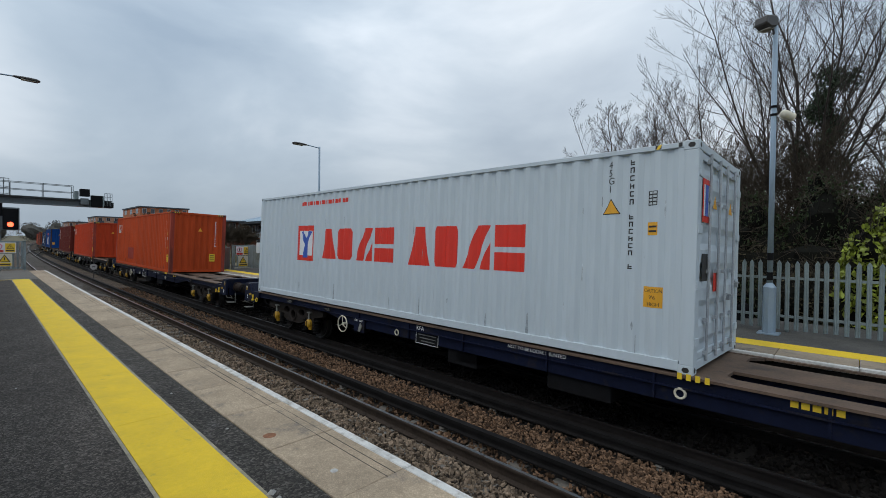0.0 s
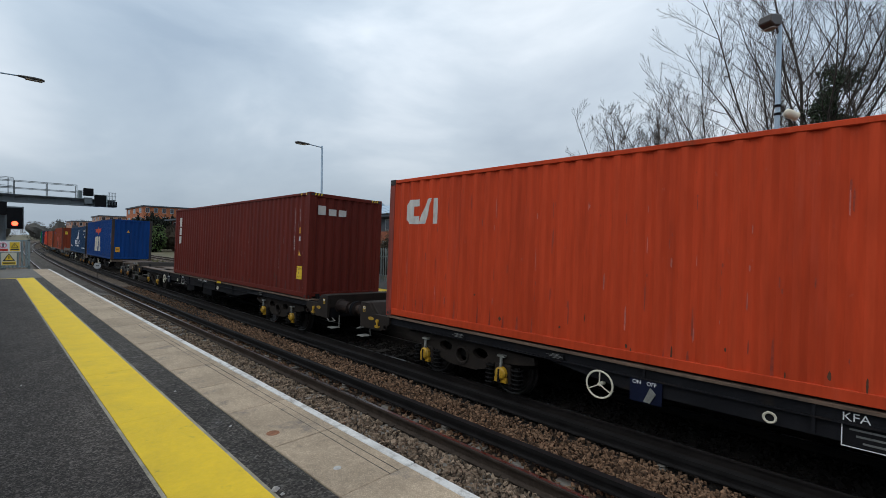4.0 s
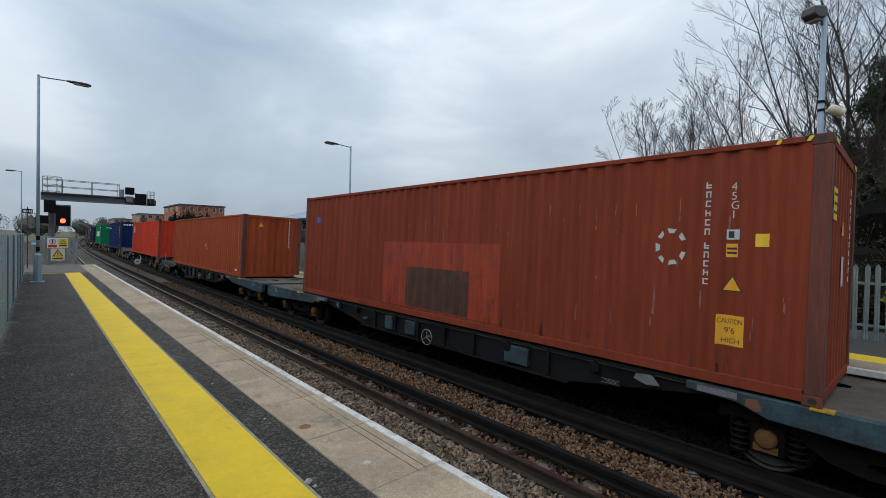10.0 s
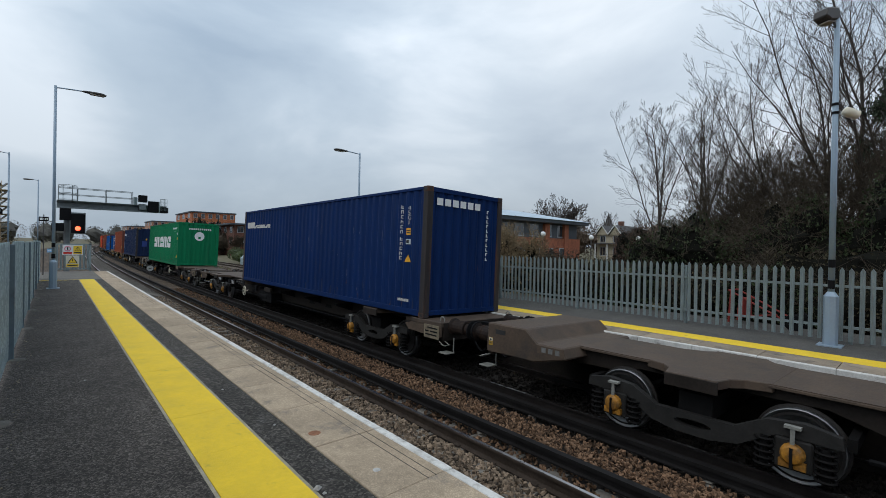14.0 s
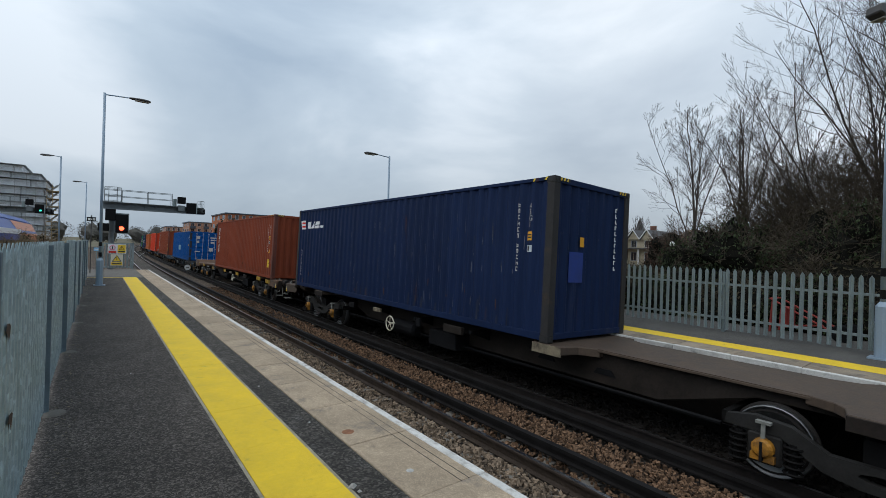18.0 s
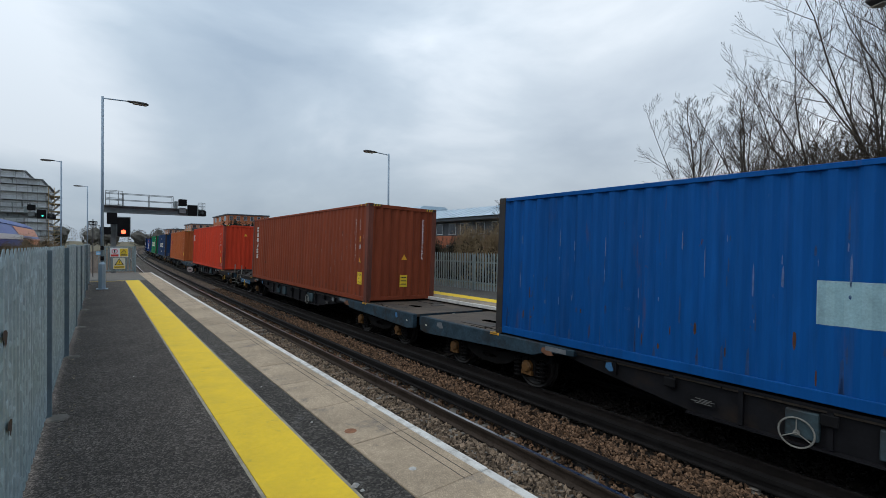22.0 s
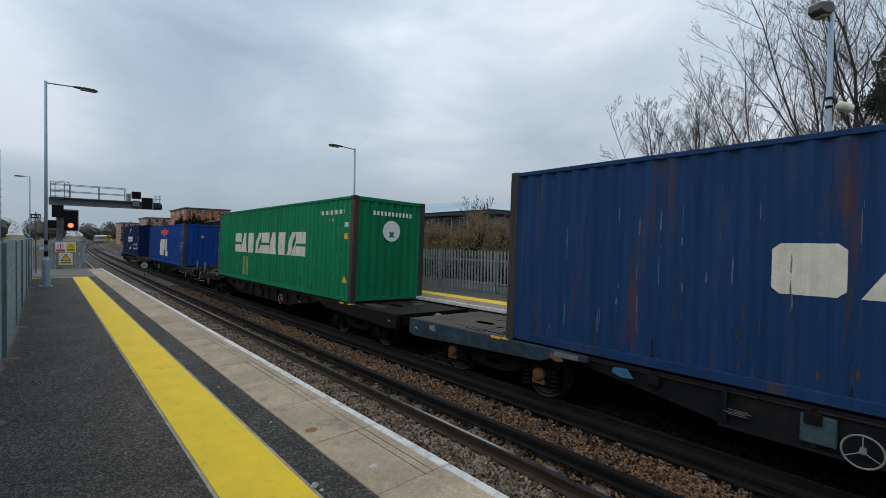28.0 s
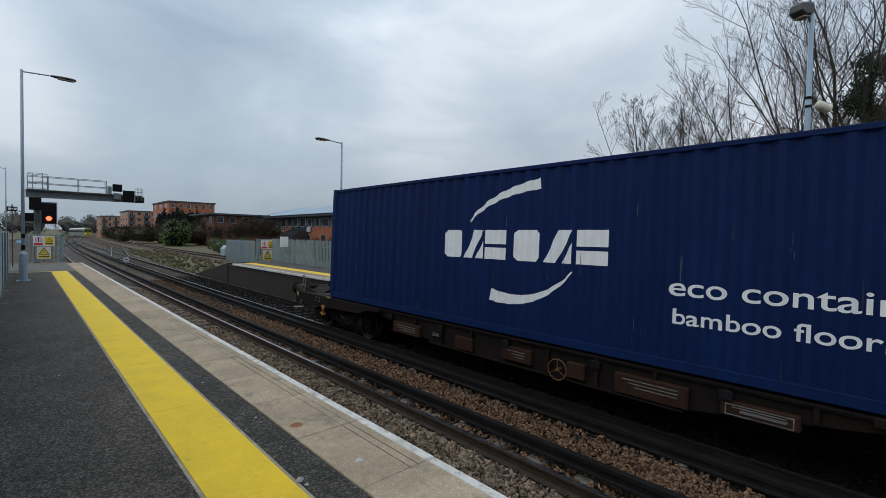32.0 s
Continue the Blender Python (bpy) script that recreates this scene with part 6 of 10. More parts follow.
    for k in range(4):
        part("yellow_lug", Mesh().box(-1.272, -1.254, 7.28 + k * 0.10, 7.28 + k * 0.10 + 0.05, z - 0.045, z + 0.03), YELLOW_LABEL, w, "yellow container stop")


def low_body(w, length, side, dk, z, ends, block, box_ends, bogies, wheel_y):
    hx = 1.22
    nb, fb = bogies[0], length - bogies[1]
    # box-section spine: shallow over the bogies, fish-bellied between them
    o = [(0.0, z - 0.012), (length, z - 0.012), (length, z - 0.34), (fb + 1.3, z - 0.30), (fb + 0.9, z - 0.20), (fb - 1.25, z - 0.20), (fb - 1.7, z - 0.34), (fb - 2.5, z - 0.58), (nb + 2.5, z - 0.58), (nb + 1.7, z - 0.34), (nb + 1.25, z - 0.20), (nb - 0.9, z - 0.20), (nb - 1.3, z - 0.30), (0.0, z - 0.34)]
    part("spine", Mesh().prism(o, 0, -0.60, 0.60), side, w, "deep box section spine", bevel=0.012)
    for s in (-1, 1):
        xa, xb = sorted((s * 0.601, s * 0.72))
        part("spine_flange", Mesh().box(xa, xb, 0.9, length - 0.9, z - 0.05, z - 0.014), dk, w, bevel=0.006)
        for y in (nb + 3.4, nb + 4.6):
            part("spine_plate", Mesh().prism([(y - 0.2, z - 0.42), (y + 0.2, z - 0.42), (y + 0.12, z - 0.32), (y - 0.12, z - 0.32)], 0, min(s * 0.601, s * 0.62), max(s * 0.601, s * 0.62)), BLACK, w, "small dark plate on the spine")
    part("deck_plate", Mesh().box(-0.71, 0.71, 0.9, length - 0.9, z - 0.013, z - 0.001), dk, w, "brown worn spine top")
    for yc in (nb, fb):
        m = Mesh().prism([(-hx, yc - 0.30), (-hx, yc + 0.30), (-0.95, yc + 0.36), (-0.80, yc + 0.48), (-0.70, yc + 0.75), (0.70, yc + 0.75), (0.80, yc + 0.48), (0.95, yc + 0.36), (hx, yc + 0.30), (hx, yc - 0.30), (0.95, yc - 0.36), (0.80, yc - 0.48), (0.70, yc - 0.75), (-0.70, yc - 0.75), (-0.80, yc - 0.48), (-0.95, yc - 0.36)], 2, z - 0.11, z + 0.003)
        part("deck_wing", m, dk, w, "cross bolster spreading from the spine", bevel=0.01)
        part("wing_face", Mesh().box(-hx - 0.006, -hx + 0.03, yc - 0.31, yc + 0.31, z - 0.17, z - 0.012), YELLOW_WORN if block == "far yellow" else side, w, "flat end face of the bolster", bevel=0.006)
    # bearers that carry the container's corners
    for k, y in enumerate(box_ends):
        if not 1.6 < y < length - 1.6:
            continue
        a, b = (y - 0.28, y + 0.32) if k == 0 else (y - 0.32, y + 0.80)
        m = Mesh().prism([(-hx, a), (-hx, b), (-0.86, b + 0.10), (-0.70, b + 0.4), (0.70, b + 0.4), (0.86, b + 0.10), (hx, b), (hx, a), (0.86, a - 0.10), (0.70, a - 0.4), (-0.70, a - 0.4), (-0.86, a - 0.10)], 2, z - 0.14, z - 0.003)
        part("bearer", m, dk, w, "cross bearer under the container corners", bevel=0.01)
        part("bearer_face", Mesh().box(-hx - 0.008, -hx + 0.02, a, b, z - 0.17, z - 0.01), CREAM_WORN if k == 0 and not block else BLACK, w, "worn side face of the bearer")
        if k == 1:
            lettering_on_side(w, "MINIMUM CURVE 75 METRES", 0.062, -hx - 0.010, b - 0.06, z - 0.115, PANEL_INK)
    for k in range(5):
        y = box_ends[0] + 2.0 + k * 2.05
        part("outrigger", Mesh().prism([(-1.15, z - 0.12), (1.15, z - 0.12), (1.15, z - 0.17), (0.60, z - 0.34), (-0.60, z - 0.34), (-1.15, z - 0.17)], 1, y, y + 0.10), BLACK, w, "dark cross outrigger")
    for y, e in ((0.0, 1), (length, -1)):
        f = lambda q: y + e * q
        ya, yb = sorted((f(0.0), f(1.0)))
        part("end_deck", Mesh().box(-hx, hx, ya, yb, z - 0.10, z - 0.002), dk, w, "brown steel end deck", bevel=0.012)
        for s in (-1, 1):
            xa, xb = sorted((s * 1.18, s * 1.222))
            o = [(f(0), z - 0.10), (f(1.0), z - 0.10), (f(1.22), z - 0.16), (f(1.10), z - 0.28), (f(0.10), z - 0.32), (f(0), z - 0.30)]
            part("end_side", Mesh().prism(o, 0, xa, xb), dk, w, "brown steel end side plate")
            part("end_gusset", Mesh().prism([(f(0.95), z - 0.02), (f(1.5), z - 0.06), (f(1.5), z - 0.16), (f(0.95), z - 0.12)], 0, min(s * 0.72, s * 1.0), max(s * 0.72, s * 1.0)), dk, w)
        if e > 0 and ends == ("buffers", "buffers") and not block:
            nbd = part("number_board", Mesh().box(-1.245, -1.228, f(0.04), f(0.52), z - 0.36, z - 0.08), CREAM_WORN, w, "grimy board with pale number bars", bevel=0.005)
            for u, v, q in ((0.08, 0.40, 0.13), (0.08, 0.32, 0.20), (0.36, 0.48, 0.20), (0.10, 0.46, 0.27)):
                part("text_bar", Mesh().box(-1.2485, -1.245, f(u), f(v), z - q - 0.03, z - q), BLACK, nbd)
        elif not (block and e < 0):
            warning_sticker(w, f(0.10), z - 0.22, x=-1.2225, h=0.17, half=0.04)
            # black plate on the end side, painting a hole's inner shade
            part("dark_hole", Mesh().prism([(f(0.30) - 0.07, z - 0.21), (f(0.30) + 0.07, z - 0.21), (f(0.30) + 0.07, z - 0.15), (f(0.30) - 0.07, z - 0.15)], 0, -1.2255, -1.2215), INK, w)
    for y, dy, z0, z1, material in ((wheel_y + 0.80, 0.36, z - 0.20, z - 0.10, CREAM_WORN), (wheel_y - 2.5, 0.62, z - 0.24, z - 0.08, SIDE_BROWN), (wheel_y - 1.2, 0.16, z - 0.30, z - 0.10, BLACK), (wheel_y + 2.3, 0.3, z - 0.26, z - 0.12, BLACK)):
        part("hanging_plate", Mesh().box(-1.21, -1.14, y - dy / 2, y + dy / 2, z0, z1), material, w, "worn plate hung under the container", bevel=0.008)
    part("equipment_box", Mesh().box(-1.0, -0.5, wheel_y - 2.4, wheel_y - 1.4, 0.36, 0.72), BLACK, w, bevel=0.02)
    part("brake_rod", Mesh().tube((-0.75, nb + 1.6, 0.45), (-0.75, fb - 1.6, 0.45), 0.03, 6), BLACK, w)
    part("air_tank", Mesh().turned([(0.1, 0), (0.18, 0.05), (0.18, 1.0), (0.1, 1.05)], (-0.85, 10.4, 0.55), (0, 1, 0), 12), BLACK, w)
    hand_wheel(w, wheel_y, CREAM, x=-1.24, z=0.64)
    if ends[0] != ends[1]:
        y = box_ends[0] + 1.25 if ends[0] == "buffers" else box_ends[1] - 0.55
        ck = part("crank", Mesh().tube((-1.18, y, 0.84), (-1.18, y - 0.42, 0.78), 0.016, 6).tube((-1.18, y, 0.84), (-1.18, y + 0.02, 0.48), 0.013, 6), PALE_STEEL, w, "pale bent crank handle")
        part("crank_head", Mesh().box(-1.21, -1.15, y - 0.52, y - 0.40, 0.75, 0.81), WHITE_PAINT, ck, bevel=0.01)
    if block:
        # raised end box: flat top, sloping to a lower shelf that carries the number
        o = [(length, z - 0.32), (length, z + 0.20), (length - 0.86, z + 0.20), (length - 1.10, z + 0.0), (length - 1.58, z + 0.0), (length - 1.66, z - 0.17), (length - 1.05, z - 0.32)]
        part("end_block", Mesh().prism(o, 0, -1.226, 1.226), TAN_DECK if block == "far yellow" else dk, w, "raised steel end box", bevel=0.02)
        nbd = part("number_plate", Mesh().box(-1.2305, -1.2265, length - 1.62, length - 1.12, z - 0.15, z - 0.02), YELLOW_WORN if block == "far yellow" else dk, w, "shelf face with number bars")
        for k in range(3):
            part("text_bar", Mesh().box(-1.2335, -1.2305, length - 1.20 - 0.13 * k - 0.08, length - 1.20 - 0.13 * k, z - 0.125, z - 0.045), INK if block == "far yellow" else PANEL_INK, nbd)
        # uncut hole: a black plate carries its shade
        part("dark_hole", Mesh().prism([(length - 0.42, z + 0.02), (length - 0.20, z + 0.02), (length - 0.20, z + 0.10), (length - 0.42, z + 0.10)], 0, -1.2300, -1.2262), INK, w, "black plate painted as the shade in an oblong hole", bevel=0.0)
        warning_sticker(w, length - 0.09, z - 0.13, x=-1.2265, h=0.14, half=0.045)
    if block == "far yellow":
        for y in (1.0, 6.68, 9.75, length - 6.9):
            part("yellow_panel", Mesh().box(-1.2295, -1.2055, y, y + 0.62, z - 0.20, z - 0.05), YELLOW_WORN, w, "worn yellow side panel")


def flat_body(w, length, side, dk, z, ends, bogies, wheel_y, box_ends):
    nb, fb = bogies[0], length - bogies[1]
    deck = [0.0, 1.9, 3.9, 6.4, length / 2, length - 6.4, length - 3.9, length - 1.9, length]
    oily = {k: RUST_DECK if ends[k] == "buffers" and side is not SIDE_TEAL else dk for k in (0, 1)}
    for k, (a, b) in enumerate(zip(deck, deck[1:])):
        part("deck_plate", Mesh().box(-1.17, 1.17, a + 0.008, b - 0.008, z - 0.07, z - 0.003), oily[int(k > 3)], w, "dusty worn deck plate", bevel=0.006)
    for e, y0 in ((1, 0.0), (-1, length)):
        f = lambda q: y0 + e * q
        # openings and gaps are not cut; black shapes on the deck paint their shade
        for q, x, wd in ((1.35, -0.25, 0.24), (3.1, 0.30, 0.20)):
            part("deck_opening", Mesh().prism([(x - 0.06, f(q - wd)), (x + 0.05, f(q - wd)), (x + 0.10, f(q - wd * 0.6)), (x + 0.10, f(q + wd * 0.6)), (x + 0.05, f(q + wd)), (x - 0.08, f(q + wd)), (x - 0.12, f(q + wd * 0.5)), (x - 0.12, f(q - wd * 0.5))], 2, z - 0.05, z + 0.001), VOID, w, "black block painted as the shade in a deck opening")
        for q, x, dx, dy in ((1.9, -0.40, 0.09, 0.03), (2.2, -0.95, 0.02, 0.30), (2.35, -0.78, 0.05, 0.05), (2.1, 0.55, 0.02, 0.45), (1.8, -1.05, 0.015, 0.25), (2.5, 0.20, 0.06, 0.03)):
            part("deck_gap", Mesh().box(x - dx, x + dx, min(f(q - dy), f(q + dy)), max(f(q - dy), f(q + dy)), z - 0.02, z + 0.001), VOID, w, "black bar painted as the shade between deck boards")
        for q, x, dx, dy in ((1.55, -0.80, 0.16, 0.46), (1.30, 0.45, 0.24, 0.15), (1.75, 0.78, 0.22, 0.20)):
            part("deck_pad", Mesh().prism([(x - dx, f(q - dy * 0.85)), (x + dx * 0.7, f(q - dy)), (x + dx, f(q + dy * 0.8)), (x - dx * 0.6, f(q + dy))], 2, z - 0.003, z + 0.009), WORN_PAD, w, "loose worn deck board", bevel=0.004)
        for s in (-1, 1):
            xa, xb = sorted((s * 1.13, s * 1.25))
            o = [(f(0.0), z), (f(4.3), z), (f(4.3), z - 0.10), (f(3.75), z - 0.13), (f(3.45), z - 0.24), (f(2.6), z - 0.27), (f(0.25), z - 0.37), (f(0.0), z - 0.33)]
            part("end_beam", Mesh().prism(o, 0, xa, xb), SIDE_SOOT if side is SIDE_GRIME and ends[e < 0] == "buffers" else side, w, "patchy painted side beam at the wagon end", bevel=0.012)
    # the recessed middle beam takes the black or the rusty steel
    recess_steel = SIDE_RUST if side is SIDE_RUST else SIDE_BLACK
    for s in (-1, 1):
        xa, xb = sorted((s * 1.00, s * 1.13))
        o = [(4.1, z - 0.01), (length - 4.1, z - 0.01), (length - 4.1, z - 0.16), (length - 6.0, z - 0.46), (6.0, z - 0.46), (4.1, z - 0.16)]
        part("sole_bar", Mesh().prism(o, 0, xa, xb), recess_steel, w, "recessed deep side beam", bevel=0.008)
        xa, xb = sorted((s * 1.00, s * 1.20))
        part("top_flange", Mesh().box(xa, xb, 4.25, length - 4.25, z - 0.035, z - 0.002), recess_steel, w)
        part("low_flange", Mesh().box(xa, xb, 6.0, length - 6.0, z - 0.48, z - 0.455), recess_steel, w)
        y, k = 4.7, 0
        while y < length - 4.6:
            dp = 0.44 if 6.0 < y < length - 6.0 else 0.22
            part("rib", Mesh().box(min(s * 1.13, s * 1.19), max(s * 1.13, s * 1.19), y, y + 0.05, z - dp, z - 0.03), recess_steel, w)
            if s < 0 and k % 2:
                part("bracket", Mesh().box(-1.235, -1.19, y - 0.05, y + 0.10, z - 0.19, z - 0.07), BLACK, w, "small dark lashing bracket", bevel=0.008)
            y += 0.82
            k += 1
    rng = random.Random(int(length * 10))
    if side is not SIDE_RUST:
        for k, y in enumerate((0.7, 3.5, 4.6, length - 5.0, length - 3.9, length - 0.9)):
            dy = rng.uniform(0.12, 0.40)
            o = [(y, z - 0.16), (y + dy * 0.5, z - 0.18), (y + dy, z - 0.13), (y + dy * 0.9, z - 0.06), (y + dy * 0.3, z - 0.04)]
            part("paint_patch", Mesh().prism(o, 0, -1.2545, -1.2505), PATCHES[k % 3], w, "flaked paint patch")
        for y in (3.75, length - 4.15):
            part("pale_panel", Mesh().box(-1.2555, -1.2505, y, y + 0.42, z - 0.095, z - 0.02), PATCHES[2], w, "small pale worn panel")
        for y, dy in ((length / 2 - 2.2, 0.5), (length / 2 + 0.8, 0.34), (length / 2 + 1.6, 0.30)):
            part("equipment_box", Mesh().box(-1.20, -1.0, y, y + dy, z - 0.40, z - 0.10), SIDE_TEAL, w, "dull equipment box on the side beam", bevel=0.012)
    for k, (y, d) in enumerate(((0.0, 1), (length, -1))):
        f = lambda q: y + d * q
        if ends[k] != "buffers":
            part("white_arrow", Mesh().prism([(f(0.26) - 0.035, z - 0.20), (f(0.26) + 0.035, z - 0.19), (f(0.26) + 0.03, z - 0.16), (f(0.26) - 0.005, z - 0.17)], 0, -1.2545, -1.2505), CREAM, w, "small white arrow mark")
            part("corner_plate", Mesh().box(-1.262, -1.252, min(f(2.4), f(2.62)), max(f(2.4), f(2.62)), z - 0.03, z + 0.012), ORANGE_LABEL, w, "orange container stop")
            continue
        ya, yb = sorted((f(0.0), f(0.14)))
        part("end_beam_top", Mesh().box(-1.05, 1.05, ya, yb, z - 0.30, z + 0.15), RUST_DECK, w, "raised steel beam across the wagon end", bevel=0.012)
        for x in (-1.0, 1.0):
            part("end_gusset", Mesh().prism([(f(0.14), z - 0.004), (f(0.14), z + 0.14), (f(0.30), z + 0.13), (f(0.95), z - 0.004)], 0, x - 0.02, x + 0.02), RUST_DECK, w, "sloping steel gusset")
        ya, yb = sorted((f(0.142), f(0.98)))
        part("end_box", Mesh().prism([(-0.88, z - 0.002), (-0.55, z + 0.15), (0.72, z + 0.15), (0.92, z - 0.002)], 1, ya, yb), RUST_DECK, w, "raised dark box behind the end beam", bevel=0.01)
        part("box_lid", Mesh().box(-0.50, 0.66, ya + 0.06, yb - 0.06, z + 0.149, z + 0.163), BLACK, w, "dark lid plate", bevel=0.004)
        part("data_panel", Mesh().box(-1.2545, -1.2505, min(f(1.25), f(1.50)), max(f(1.25), f(1.50)), z - 0.17, z - 0.05), PATCHES[2], w, "small rimmed data panel")
        part("panel_face", Mesh().box(-1.2560, -1.2545, min(f(1.26), f(1.49)), max(f(1.26), f(1.49)), z - 0.162, z - 0.058), BLACK, w)
        for x in (-0.42, 0.58):
            part("upright_lug", Mesh().prism([(f(0.50) - 0.04, z + 0.16), (f(0.50) + 0.04, z + 0.16), (f(0.50) + 0.03, z + 0.30), (f(0.50) - 0.03, z + 0.30)], 0, x - 0.02, x + 0.02), BLACK, w, "small dark upright lug", bevel=0.006)
        tow_hook(w, f(1.75), z - 0.34, AXLE_YELLOW if side is SIDE_GRIME else AXLE_ORANGE, s=1.2)
        if k or wheel_y != 10.08:
            warning_sticker(w, f(0.16), z - 0.08, x=-1.2535, h=0.11, half=0.042)
        if side is not SIDE_RUST and k == 1:
            pn = part("blue_panel", Mesh().box(-1.2585, -1.2505, length - 2.75, length - 0.98, z - 0.36, z - 0.17), BLUE_PANEL if wheel_y == 7.05 else SIDE_GRIME, w, "worn blue panel with pale number bars")
            for q in range(13):
                u, row = length - 1.08 - 0.115 * q, 0 if q in (1, 2, 4, 5, 8) else 1
                part("text_bar", Mesh().box(-1.2615, -1.2585, u - 0.075, u, z - 0.25 - 0.09 * row, z - 0.19 - 0.09 * row), PATCHES[2] if q > 7 or wheel_y != 7.05 else STICKER_WORN, pn)
        if wheel_y == 10.08 and k == 0:
            part("red_label", Mesh().box(-1.2545, -1.2505, 0.12, 0.52, z - 0.24, z - 0.17), MARK_RED_W, w, "small red and white label")
            part("blue_label", Mesh().box(-1.2545, -1.2505, 0.10, 0.58, z - 0.33, z - 0.243), PATCHES[0], w)
        part("lifting_eye", Mesh().ring((-1.27, f(0.42), z - 0.30), (1, 0, 0), 0.055, 0.02, 14, 6), WORN_PAD if side is SIDE_RUST else BLACK, w, "round lifting eye")
    for y in box_ends:
        for x in (-1.19, 1.19):
            part("container_stop", Mesh().box(x - 0.075, x + 0.075, y - 0.10, y + 0.10, z - 0.02, z + 0.0035), YELLOW_WORN, w, "worn yellow container stop", bevel=0.003)
    part("brake_rod", Mesh().tube((-0.4, 5, 0.42), (-0.4, length - 5, 0.42), 0.03, 6), BLACK, w)
    hand_wheel(w, wheel_y, AXLE_DULL if wheel_y == 7.8 else PALE_STEEL, x=-1.22, z=0.60, spokes=3, rim=0.010, r=0.16)
    data_plates(w, (5.3, length - 6.2), z=z - 0.28, x=-1.195)
    if side is SIDE_RUST:
        rows = ((4.85, 0.75, 0.58, 0.76), (5.95, 0.95, 0.50, 0.78), (7.35, 0.30, 0.52, 0.76), (8.3, 0.60, 0.54, 0.78), (9.6, 0.45, 0.50, 0.74), (11.1, 0.9, 0.50, 0.74)) if wheel_y == 7.8 else ((5.4, 0.4, 0.56, 0.74), (8.6, 0.5, 0.50, 0.74), (10.6, 0.9, 0.52, 0.72))
        for y, dy, z0, z1 in rows:
            b = part("equipment_box", Mesh().box(-1.215, -0.95, y, y + dy, z0, z1), RUST_BOX if wheel_y == 7.8 else SIDE_RUST, w, "rusty brown equipment box", bevel=0.015)
            if dy > 0.5 and wheel_y == 7.8:
                for q in range(3):
                    part("text_bar", Mesh().box(-1.2195, -1.2155, y + 0.12, y + dy - 0.12 - 0.08 * q, z1 - 0.07 - q * 0.045, z1 - 0.058 - q * 0.045), PANEL_INK, b)
        if wheel_y == 7.8:
            fr = part("label_frame", Mesh().box(-1.2195, -1.2155, 4.90, 5.55, 0.60, 0.612).box(-1.2195, -1.2155, 4.90, 5.55, 0.718, 0.73).box(-1.2195, -1.2155, 4.90, 4.912, 0.612, 0.718).box(-1.2195, -1.2155, 5.538, 5.55, 0.612, 0.718), PANEL_INK, w, "pale rimmed data panel")
            part("text_bar", Mesh().box(-1.2195, -1.2155, 4.96, 5.40, 0.655, 0.675), PANEL_INK, fr)


def build_wagon(kind, length, side, label, ends, block, reach, box_ends, bogies, wheel_y):
    w = thing("freight_wagon", label, "freight wagon", "wagons of the train")
    dk = RUST_DECK if side is SIDE_RUST else TEAL_DECK if side is SIDE_TEAL else TAN_DECK if block == "far yellow" else WAGON_DECK[kind]
    w["dark_bogie"] = side is SIDE_RUST
    z = DECKS[kind] - 0.004
    if kind == "slotted":
        slotted_body(w, length, side, dk, z)
    elif kind == "low":
        low_body(w, length, side, dk, z, ends, block, box_ends, bogies, wheel_y)
    else:
        flat_body(w, length, side, dk, z, ends, bogies, wheel_y, box_ends)
    for yc in (bogies[0], length - bogies[1]):
        add_bogie(w, yc, kind, {"slotted": 1.84, "low": 2.05, "flat": 2.1}[kind], 0.42)
    for k, e in enumerate(ends):
        y, d = ((0.0, -1), (length, 1))[k]
        if e == "buffers":
            part("headstock", Mesh().box(-1.15, 1.15, y - 0.06 if d > 0 else y - 0.02, y + 0.02 if d > 0 else y + 0.06, 0.66, z - 0.012), side, w)
            buffers(w, y + (0.05 if kind == "slotted" else 0.02) * d, d, reach[k], kind == "flat")
        else:
            part("drawbar", Mesh().turned([(0.10, -0.1), (0.10, 0.06), (0.075, 0.08), (0.075, 0.32)], (0, y, 0.80), (0, d, 0), 12), PALE_STEEL, w, "grey tubular drawbar")
            part("end_plate", Mesh().box(-1.05, 1.05, y - 0.03 if d > 0 else y - 0.004, y + 0.004 if d > 0 else y + 0.03, z - 0.28, z - 0.01), side, w)
    for y in (0.9, length - 0.9) if kind == "low" else ():
        part("twist_lock", Mesh().turned([(0.035, 0), (0.03, 0.05), (0.012, 0.07)], (-1.02, y, z - 0.002), (0, 0, 1), 8), SIGNAL_GREY, w)
    return w


PATCHES = [mat("blue_patch", (0.03, 0.115, 0.24), 0.7, vary=0.3, scale=6), mat("orange_patch", (0.14, 0.06, 0.03), 0.8, vary=0.3, scale=6), mat("pale_patch", (0.13, 0.14, 0.15), 0.7, vary=0.3, scale=6)]

